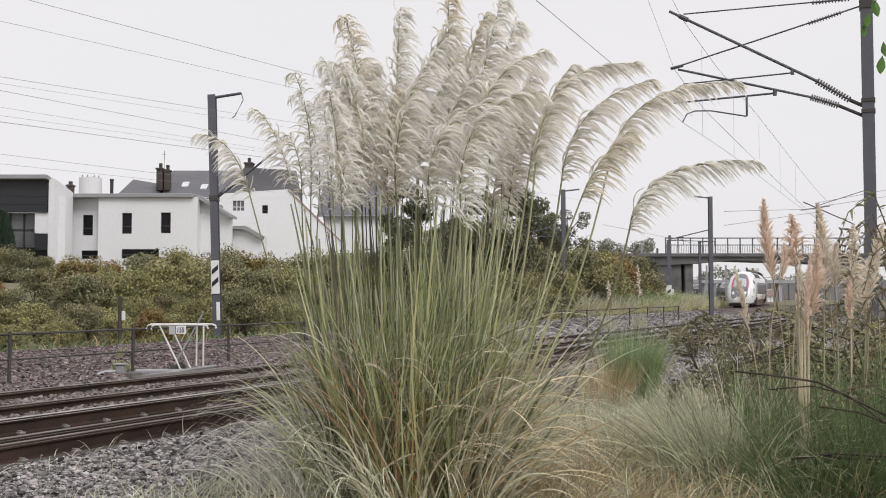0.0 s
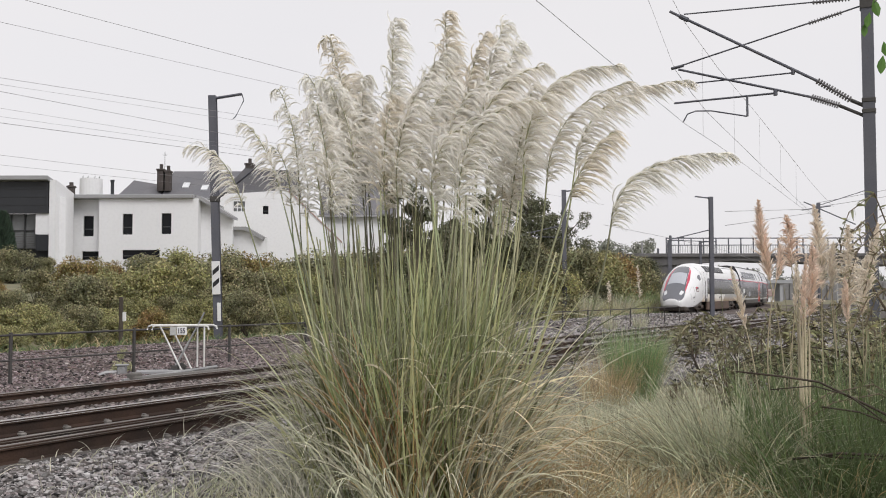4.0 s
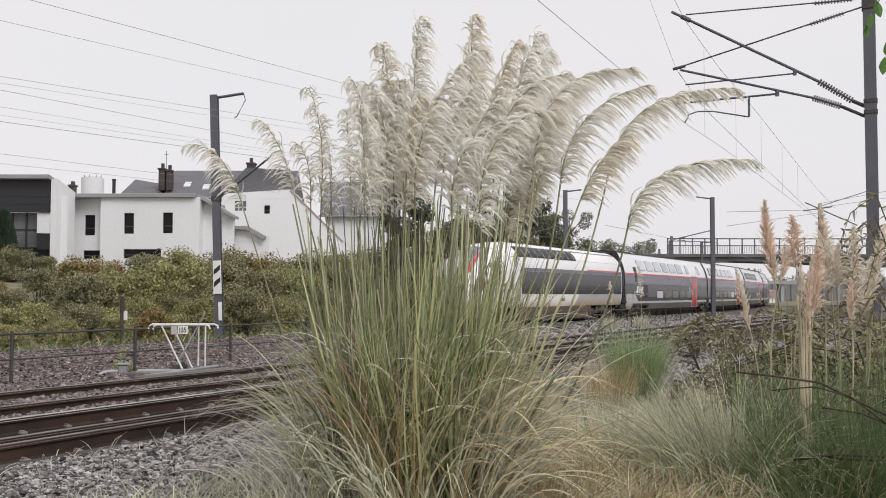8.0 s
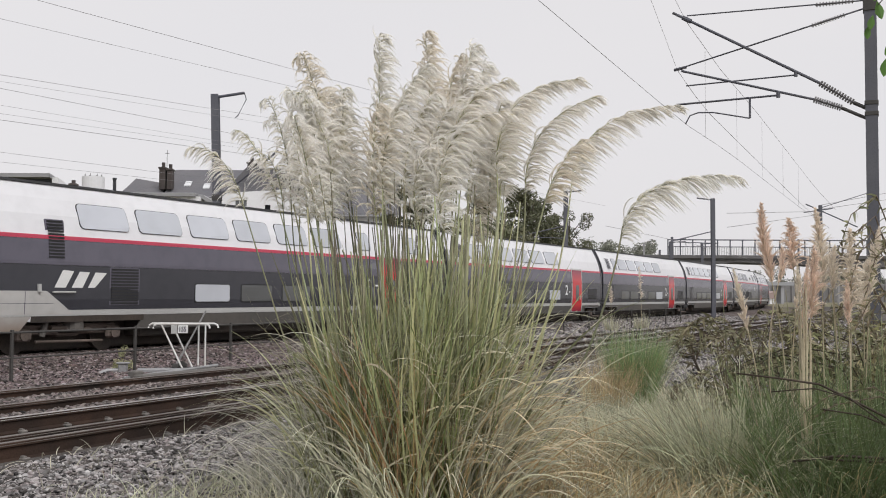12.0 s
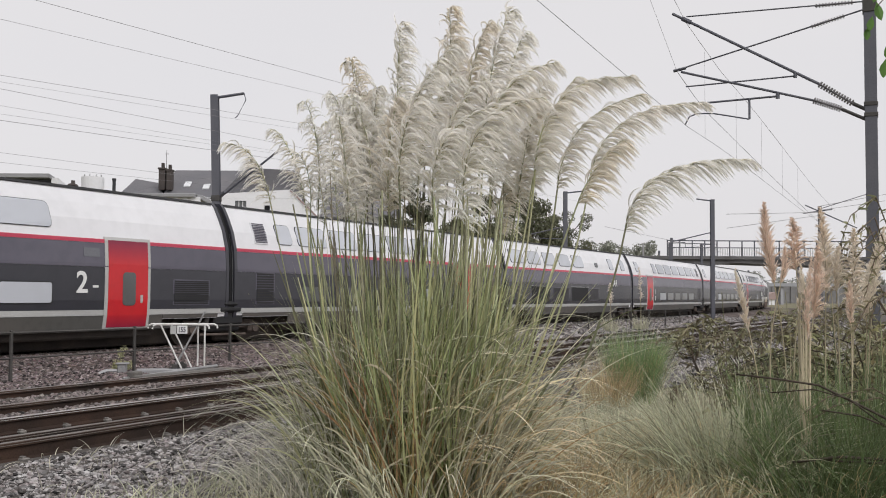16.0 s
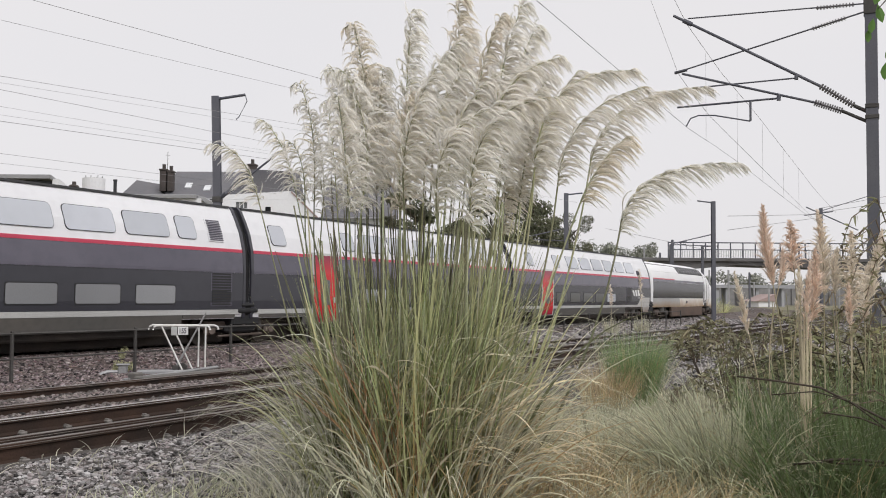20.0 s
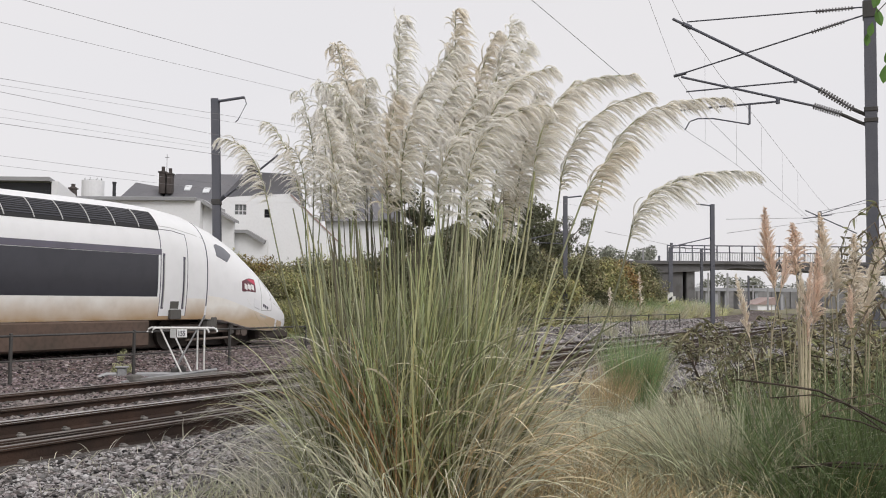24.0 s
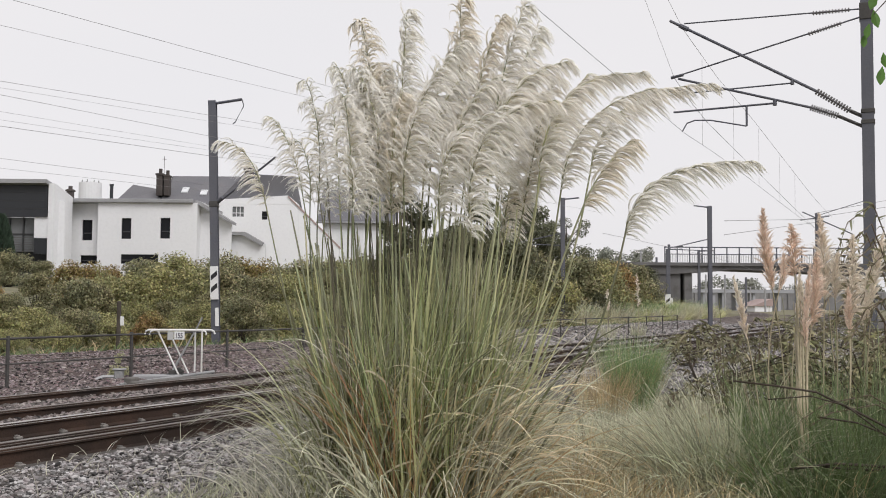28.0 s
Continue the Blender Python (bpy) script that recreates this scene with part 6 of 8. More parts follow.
def bow(foot, mid, tip, n=12):
    """A bow from foot to tip through a point half way."""
    c = mid * 2 - (foot + tip) / 2
    return [foot * (1 - f) ** 2 + c * 2 * f * (1 - f) + tip * f * f for f in (k / n for k in range(n + 1))]


STALKS = []


def stalk(grass, origin, root, foot, mid, tip, seed, material, culm, branches, reach, wind, fall, hairs=16, thick=0.012, tuft_r=0.02, rise=1.0, inner=True, curve=None, give=1.0, hook=1.0, fine=0.0034, pointed=False):
    """A culm with its plume. Their lines start at the root, about which they sway."""
    o = Vector(origin)
    r = Vector(root) - o
    foot, mid, tip = (Vector(p) - o - r for p in (foot, mid, tip))
    head = bow(foot, mid, tip)
    if hook:
        turn = (1 if tip.x > foot.x - 0.02 else -1) * hook
        head += [tip + Vector((turn * q, 0, z)) for q, z in ((0.03, 0.006), (0.055, -0.01), (0.07, -0.035))]
    lead = foot - (head[1] - head[0]).normalized() * foot.length * 0.45
    stem = [lead * 2 * f * (1 - f) + foot * f * f for f in (k / 10 for k in range(10))]
    s = part("stalk", Geo().tube(stem + head, thick, 6, 0.002), culm, grass, smooth=True, m=Matrix.Translation(r))
    part("plume", feather("plume", head, branches, reach, hairs, material, seed, wind, fall, (0.0, 0.42, 0.72, 1.12), tuft_r, fine, rise, pointed), material, s)
    if inner:
        part("inner_plume", feather("inner_plume", head, branches, reach, 3, PLUME_GREEN, seed, wind, fall, (0.0, 0.1, 0.35, 0.65), tuft_r * 0.6, 0.0055, rise), PLUME_GREEN, s, "olive-green inner hairs")
    STALKS.append((s, r, curve, seed, give))


def big_pampas():
    """The tall pampas grass in front of the camera."""
    base = Vector((-0.22, 8.2, -0.36))
    g = thing("pampas_grass", "tall pampas grass with cream plumes swaying in the wind", "pampas grass", Matrix.Translation(base))

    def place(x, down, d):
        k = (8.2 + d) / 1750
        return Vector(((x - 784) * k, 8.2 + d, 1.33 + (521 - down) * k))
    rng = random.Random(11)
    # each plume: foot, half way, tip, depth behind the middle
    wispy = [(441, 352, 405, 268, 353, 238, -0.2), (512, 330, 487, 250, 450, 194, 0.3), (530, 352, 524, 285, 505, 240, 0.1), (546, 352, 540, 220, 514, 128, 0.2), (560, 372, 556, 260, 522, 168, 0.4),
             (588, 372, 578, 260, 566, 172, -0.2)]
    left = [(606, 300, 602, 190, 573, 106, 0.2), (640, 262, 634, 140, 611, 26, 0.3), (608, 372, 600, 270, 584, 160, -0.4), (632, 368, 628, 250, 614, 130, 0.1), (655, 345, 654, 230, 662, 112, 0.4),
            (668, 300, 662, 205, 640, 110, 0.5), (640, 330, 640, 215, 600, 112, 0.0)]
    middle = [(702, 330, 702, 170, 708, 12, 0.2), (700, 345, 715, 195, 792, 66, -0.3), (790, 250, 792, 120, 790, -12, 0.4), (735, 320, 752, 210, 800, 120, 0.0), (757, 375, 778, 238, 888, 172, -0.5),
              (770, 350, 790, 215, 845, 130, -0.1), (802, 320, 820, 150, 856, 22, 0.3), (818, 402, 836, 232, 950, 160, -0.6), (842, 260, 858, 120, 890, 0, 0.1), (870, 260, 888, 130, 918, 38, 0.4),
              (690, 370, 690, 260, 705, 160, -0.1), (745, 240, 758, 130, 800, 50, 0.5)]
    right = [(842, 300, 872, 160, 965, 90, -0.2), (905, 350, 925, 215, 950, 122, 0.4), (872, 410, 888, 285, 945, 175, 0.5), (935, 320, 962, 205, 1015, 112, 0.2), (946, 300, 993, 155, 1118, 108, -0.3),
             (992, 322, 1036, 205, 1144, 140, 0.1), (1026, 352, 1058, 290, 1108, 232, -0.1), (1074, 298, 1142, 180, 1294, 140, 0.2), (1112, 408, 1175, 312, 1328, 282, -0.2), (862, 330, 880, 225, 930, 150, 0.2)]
    n = 0
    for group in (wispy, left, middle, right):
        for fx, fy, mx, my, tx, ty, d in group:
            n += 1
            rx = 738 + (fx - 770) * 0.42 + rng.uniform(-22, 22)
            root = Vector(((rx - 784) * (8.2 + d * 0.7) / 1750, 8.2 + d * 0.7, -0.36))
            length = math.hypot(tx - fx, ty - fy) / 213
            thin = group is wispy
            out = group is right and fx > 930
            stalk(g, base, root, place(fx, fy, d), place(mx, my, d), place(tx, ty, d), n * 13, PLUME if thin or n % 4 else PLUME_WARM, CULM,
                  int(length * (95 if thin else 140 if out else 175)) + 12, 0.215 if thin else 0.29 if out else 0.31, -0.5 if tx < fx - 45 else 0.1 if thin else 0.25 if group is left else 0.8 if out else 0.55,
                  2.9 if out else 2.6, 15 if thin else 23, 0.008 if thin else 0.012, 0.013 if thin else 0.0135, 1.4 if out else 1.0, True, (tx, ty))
    # foliage: stiff upright leaves in the heart, then more and more bowed ones, most of them downwind
    up = tuft(g, "upright_foliage", 330, 0.66, 2.4, 0.18, 0.38, 0.029, BLADE, 21, (0.04, 0, 0), seg=8, wind=(0.2, 0), label="upright green leaves", low=0.58, jumble=0.085, shoots=34)
    inner = tuft(g, "inner_foliage", 400, 0.70, 2.2, 0.28, 0.95, 0.023, BLADE, 22, (0.04, 0, 0), seg=11, wind=(0.2, 0), low=0.5, jumble=0.17, shoots=36)
    tuft(g, "young_foliage", 260, 0.70, 2.1, 0.26, 0.5, 0.015, BLADE_YOUNG, 34, seg=9, wind=(0.15, 0), low=0.35, label="thin fresh green leaves", jumble=0.2, shoots=30)
    tuft(g, "dead_foliage", 330, 0.66, 1.55, 0.32, 0.8, 0.014, BLADE_BROWN, 29, seg=8, low=0.35, label="brown dead leaves in the heart", jumble=0.2, shoots=20)
    tuft(g, "arching_foliage", 420, 0.60, 1.95, 0.42, 1.75, 0.016, BLADE_GREY, 23, (0.25, -0.1, 0), seg=11, wind=(0.45, 0), label="arching grey-green leaves", shoots=40)
    tuft(g, "drooping_foliage", 360, 0.85, 1.5, 0.85, 2.1, 0.015, BLADE_GREY, 24, (0.1, -0.15, 0), seg=10, wind=(0.2, 0), shoots=44)
    tuft(g, "dry_foliage", 130, 0.62, 1.7, 0.7, 1.8, 0.012, BLADE_DRY, 25, (0.25, -0.3, 0), seg=11, wind=(0.4, 0), label="dry straw-coloured leaves")
    tuft(g, "outer_foliage", 190, 0.36, 1.75, 0.34, 1.9, 0.018, BLADE, 35, (-0.60, -0.1, 0), seg=13, wind=(-0.4, 0), jumble=0.13, label="green leaves leaning outwards", shoots=20)
    tuft(g, "windward_foliage", 210, 0.34, 1.85, 0.36, 2.7, 0.009, BLADE_PALE, 30, (-0.64, -0.1, 0), seg=15, wind=(-0.75, 0), jumble=0.14, label="thin pale leaves bowed outwards", shoots=26)
    tuft(g, "fringe_foliage", 150, 0.42, 1.15, 0.6, 1.9, 0.0105, BLADE_PALE, 38, (-0.92, -0.25, 0), seg=11, wind=(-0.35, 0), jumble=0.3, shoots=40, low=0.4, label="low pale leaves lying over the stones")
    # leaves that leave the culms higher up and fall over downwind
    nr = np.random.RandomState(26)
    for name, m, high, material, words in (("fallen_foliage", 330, 1.25, BLADE_GREY, "long leaves bowed over by the wind"), ("straw_foliage", 90, 1.0, BLADE_DRY, "pale dead leaves bowed over by the wind")):
        a, r, h = nr.uniform(0, 6.2832, m), 0.60 * np.sqrt(nr.rand(m)), nr.uniform(0.2, high, m)
        b = np.where(nr.rand(m) < 0.75, nr.normal(0, 0.7, m), nr.uniform(0, 6.28, m))
        foot = np.stack([r * np.cos(a) + 0.12, r * np.sin(a) - 0.1, h], 1)
        start = np.stack([np.cos(b) * 0.7, np.sin(b) * 0.6, np.full(m, 0.8)], 1) + nr.normal(0, 0.15, (m, 3))
        v, f = ribbons(foot, start, nr.uniform(0.55, 1.35, m), nr.uniform(1.3, 2.6, m), nr.uniform(0.007, 0.0135, m), 27, 11, (0.4, 0))
        part(name, fast_mesh(name, v, f, material), material, g, words)
    m = 150
    foot = np.stack([nr.uniform(-0.85, -0.40, m), nr.uniform(-0.5, 0.3, m), nr.uniform(0.25, 1.2, m)], 1)
    start = np.stack([nr.normal(-0.42, 0.22, m), nr.normal(-0.1, 0.3, m), np.full(m, 0.9)], 1)
    v, f = ribbons(foot, start, nr.uniform(0.4, 0.95, m), nr.uniform(1.8, 3.3, m), nr.uniform(0.006, 0.0105, m), 39, 13, (-0.5, 0))
    part("hanging_foliage", fast_mesh("hanging_foliage", v, f, BLADE_PALE), BLADE_PALE, g, "thin pale leaves hooked over towards the track")
    m = 64
    a, h = nr.uniform(0, 6.2832, m), nr.uniform(0.05, 0.85, m)
    foot = np.stack([0.55 * np.cos(a) + 0.15, -0.45 - 0.2 * nr.rand(m), h], 1)
    start = np.stack([nr.normal(0.55, 0.5, m), nr.normal(-0.25, 0.2, m), np.full(m, 0.9)], 1)
    v, f = ribbons(foot, start, nr.uniform(0.7, 1.4, m), nr.uniform(1.6, 2.6, m), nr.uniform(0.016, 0.027, m), 36, 12, (0.4, 0))
    part("bleached_foliage", fast_mesh("bleached_foliage", v, f, BLADE_WHITE), BLADE_WHITE, g, "broad bleached leaves bowed over in front")
    # bare green culms
    for k in range(100):
        if k % 5 == 0:
            a, r = (rng.uniform(0, 6.28), 0.60 * math.sqrt(rng.random())) if k < 80 else (rng.uniform(-2.6, -0.5), rng.uniform(0.3, 0.6))
        h = rng.uniform(1.5, 2.5)
        p = Vector((r * math.cos(a) + rng.gauss(0, 0.035), r * math.sin(a) + rng.gauss(0, 0.035), 0))
        q = p + Vector((p.x * 0.38 + rng.gauss(0, 0.19), p.y * 0.3, h))
        if k % 2:
            x, y, t = rng.uniform(-0.62, 0.62), rng.uniform(-0.1, 0.5), rng.uniform(2.15, 2.75)
            part("culm", Geo().tube([(x, y, 0), (x * 1.1, y, 1.2), (x * 1.35 + rng.uniform(-0.12, 0.12), y, t)], rng.uniform(0.006, 0.010), 5, 0.004), CULM_DARK, g, smooth=True)
        part("culm", Geo().tube([p, p.lerp(q, 0.5) + Vector((rng.uniform(-0.09, 0.09), 0, 0)), q], rng.uniform(0.008, 0.017), 6, 0.006), CULM, g, smooth=True)
    STALKS.extend([(up, Vector(), (700, 400), 3, 0.25), (inner, Vector(), (700, 400), 5, 0.2)])


def tan_pampas():
    """The shorter tussock with tan plumes."""
    base = Vector((3.35, 8.4, -0.36))
    g = thing("pampas_grass", "smaller pampas grass with upright tan plumes", "pampas grass", Matrix.Translation(base))
    rng = random.Random(5)

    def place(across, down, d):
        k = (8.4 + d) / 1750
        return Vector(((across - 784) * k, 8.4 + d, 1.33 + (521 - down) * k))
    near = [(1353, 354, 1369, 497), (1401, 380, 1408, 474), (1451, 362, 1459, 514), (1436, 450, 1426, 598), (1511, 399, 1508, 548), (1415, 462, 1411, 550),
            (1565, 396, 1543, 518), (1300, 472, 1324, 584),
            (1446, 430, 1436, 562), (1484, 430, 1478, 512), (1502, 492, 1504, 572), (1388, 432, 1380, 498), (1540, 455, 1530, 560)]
    slim = (3, 5, 7, 10, 11)
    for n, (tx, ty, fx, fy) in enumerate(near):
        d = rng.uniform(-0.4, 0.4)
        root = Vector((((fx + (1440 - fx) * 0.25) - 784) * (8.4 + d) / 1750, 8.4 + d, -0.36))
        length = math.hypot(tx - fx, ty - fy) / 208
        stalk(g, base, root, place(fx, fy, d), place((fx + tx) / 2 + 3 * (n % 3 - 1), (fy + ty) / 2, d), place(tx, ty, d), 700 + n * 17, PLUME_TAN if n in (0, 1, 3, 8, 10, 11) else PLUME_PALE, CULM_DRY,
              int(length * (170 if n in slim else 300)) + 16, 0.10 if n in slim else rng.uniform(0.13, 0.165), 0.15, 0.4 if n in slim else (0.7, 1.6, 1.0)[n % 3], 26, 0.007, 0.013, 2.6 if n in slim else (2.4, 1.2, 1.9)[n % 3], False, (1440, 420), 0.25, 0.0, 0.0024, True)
    for k in range(34):
        p = Vector((rng.uniform(-0.75, 0.75), rng.uniform(-0.5, 0.6), 0))
        q = p + Vector((rng.uniform(-0.25, 0.25), rng.uniform(-0.15, 0.15), rng.uniform(1.0, 1.75)))
        part("culm", Geo().tube([p, q], 0.006, 5, 0.003), CULM if k % 3 else CULM_DRY, g)
    for k in range(5):
        x = -0.48 + rng.uniform(-0.06, 0.06)
        part("culm", Geo().tube([(x, -0.62, 0), (x + 0.02, -0.5, 0.9), (x + rng.uniform(0.03, 0.13), -0.3, rng.uniform(1.4, 1.9))], 0.014, 6, 0.006), CULM_DRY, g)
    tuft(g, "green_foliage", 1200, 0.75, 1.3, 0.4, 0.6, 0.012, BLADE_LUSH, 31, (0.1, 0, 0), seg=6, label="lush green leaves")
    tuft(g, "arching_foliage", 800, 0.5, 1.35, 0.9, 1.5, 0.011, BLADE_FINE, 32, (-0.85, 0.0, 0), seg=7)
    tuft(g, "low_foliage", 1100, 0.6, 1.1, 0.8, 1.0, 0.011, BLADE_LUSH, 33, (0.15, -0.6, 0), seg=6)


def far_plumes():
    """Two lone plumes between the tracks, far along the line."""
    for n, (x, y, z0, z1, lean) in enumerate(((7.56, 45.0, 0.95, 1.92, 0.05), (9.52, 48.0, 1.15, 2.75, 0.08))):
        base = Vector((x, y, -0.36))
        g = thing("pampas_grass", "lone pale pampas plume beside the far track", "pampas grass", Matrix.Translation(base))
        stalk(g, base, base, Vector((x, y, z0)), Vector((x - lean * 0.3, y, (z0 + z1) / 2)), Vector((x - lean, y, z1)), 810 + n, PLUME_PALE, CULM_DRY, 90, 0.20, 0.2, 1.4, 8, 0.018, 0.03, 1.2, False, (1440, 420), 0.25, 0.0, 0.012)
        tuft(g, "foliage", 160, 0.3, 0.9, 0.4, 0.7, 0.02, BLADE_GREY, 820 + n)


def single_tuft(x, y, r, h, n, material, label, seed, spread=0.4, droop=0.7, width=0.007, category="grass"):
    z = float(ground_z(x, y)[0]) - 0.02
    g = thing("grass_tussock", label, category, Matrix.Translation((x, y, z)), group="grass tussocks")
    tuft(g, "foliage", n, r, h, spread, droop, width, material, seed, seg=6, wind=(0.15, 0))
    tuft(g, "dry_foliage", n // 7, r, h * 0.9, spread * 1.2, droop * 1.2, width, BLADE_DRY, seed + 7, seg=6, wind=(0.15, 0), label="dry straw-coloured leaves")
    return g


def meadow():
    """Loose grass on the open ground: one object of many blades."""
    rng = np.random.RandomState(77)

    def patch(name, n, x0, x1, y0, y1, h, material, label, seed, keep=None, edge=14.6):
        x, y = rng.uniform(x0, x1, n), rng.uniform(y0, y1, n)
        off = offsets(x, y)
        ok = off > edge
        if keep:
            ok &= keep(x, y, off)
        x, y = x[ok], y[ok]
        m = len(x)
        base = np.stack([x, y, ground_z(x, y) - 0.02], 1)
        a = rng.uniform(0, 6.28, m)
        ln = rng.uniform(0.2, 0.9, m)
        start = np.stack([np.cos(a) * ln + 0.2, np.sin(a) * ln, np.ones(m)], 1)
        v, f = ribbons(base, start, h * rng.uniform(0.4, 1.0, m), 1.3 * rng.uniform(0.4, 1.5, m), np.full(m, 0.009), seed, 5, (0.2, 0))
        tagged(new(name, fast_mesh(name, v, f, material)), label, "grass", kind="stuff")
    patch("meadow_grass", 11000, 0.4, 5.2, 7.3, 13.5, 0.62, BLADE_FINE, "long grey-green grass bent by the wind", 41)
    patch("straw_grass", 3000, 0.3, 2.3, 7.3, 11.0, 0.6, BLADE_DRY, "dry straw-coloured grass", 42)
    patch("verge_grass", 2600, -3.0, 0.2, 7.0, 9.6, 0.38, BLADE_FINE, "thin grass at the edge of the ballast", 43)
    patch("ballast_straw", 420, -5.0, -0.6, 7.0, 12.5, 0.3, BLADE_PALE, "sparse dry grass stems in the ballast", 48, None, 13.2)
    patch("far_grass", 3500, 2.0, 14.0, 13.0, 30.0, 0.45, BLADE_GREY, "grass beside the railway", 44, lambda x, y, off: (x / y > 0.2))


def far_verge():
    """Weeds and straw between the far track and the shrubs, with low ivy behind."""
    rng = np.random.RandomState(78)
    for name, n, u0, u1, o0, o1, h, wide, material, label, seed in (("bank_grass", 24000, 18, 78, -12.0, -2.4, 1.9, 0.05, BLADE_BANK, "long yellow-green grass on the bank before the bridge", 47), ("verge_weeds", 7000, -32, 45, -3.6, -1.15, 0.42, 0.03, BLADE_LUSH, "dark weeds along the far track", 45), ("verge_straw", 600, -32, 45, -2.6, -1.1, 0.6, 0.03, BLADE_DRY, "dry grass along the far track", 46)):
        u, off = rng.uniform(u0, u1, n), rng.uniform(o0, o1, n)
        p = np.array([tuple(on(a, b, 0)) for a, b in zip(u, off)])
        m = len(p)
        p[:, 2] = ground_z(p[:, 0], p[:, 1]) - 0.02
        a, ln = rng.uniform(0, 6.28, m), rng.uniform(0.2, 0.9, m)
        start = np.stack([np.cos(a) * ln, np.sin(a) * ln, np.ones(m)], 1)
        v, f = ribbons(p, start, h * rng.uniform(0.3, 1.0, m), 1.3 * rng.uniform(0.4, 1.5, m), np.full(m, wide), seed, 4)
        tagged(new(name, fast_mesh(name, v, f, material)), label, "grass", kind="stuff")


def leaf_cloud(rng, n, centers, radii, size, flat=1.0):
    """Small leaves spread over a set of clumps."""
    pick = rng.randint(0, len(centers), n)
    d = rng.normal(0, 1, (n, 3))
    d /= np.linalg.norm(d, axis=1, keepdims=True)
    r = radii[pick][:, None] * (0.55 + 0.5 * rng.rand(n, 1))
    c = centers[pick] + d * r * np.array([1, 1, flat])
    nrm = d * 0.6 + rng.normal(0, 0.6, (n, 3)) + np.array([0, 0, 0.5])
    nrm /= np.linalg.norm(nrm, axis=1, keepdims=True)
    a = np.cross(nrm, rng.normal(0, 1, (n, 3)))
    a /= np.linalg.norm(a, axis=1, keepdims=True)
    b = np.cross(nrm, a)
    s = (size * rng.uniform(0.6, 1.3, n))[:, None]
    v = np.stack([c - a * s, c - b * s * 0.45 + nrm * s * 0.1, c + a * s, c + b * s * 0.45 + nrm * s * 0.1], 1).reshape(-1, 3)
    f = np.arange(4 * n).reshape(-1, 4)
    return v, f


def shrub_meshes(seed, w, h, n, size, material, clumps=26):
    rng = np.random.RandomState(seed)
    a, r, z = rng.uniform(0, 6.28, clumps), w * np.sqrt(rng.rand(clumps)) * 0.85, h * (0.12 + 0.78 * rng.rand(clumps))
    k = np.sqrt(np.clip(1 - (z / h) ** 2.2, 0.08, 1))
    c = np.stack([r * np.cos(a) * k, r * np.sin(a) * k, z], 1)
    rad = w * rng.uniform(0.16, 0.40, clumps)
    v, f = leaf_cloud(rng, n, c, rad, size, 0.75)
    crown = fast_mesh("crown", v, f, material)
    g = Geo()
    for i in range(0, clumps, 2):
        g.tube([(rng.uniform(-0.2, 0.2), rng.uniform(-0.2, 0.2), 0), tuple(c[i] * np.array([0.5, 0.5, 0.55])), tuple(c[i])], 0.035, 5, 0.008)
    return g.mesh("stems", BARK), crown


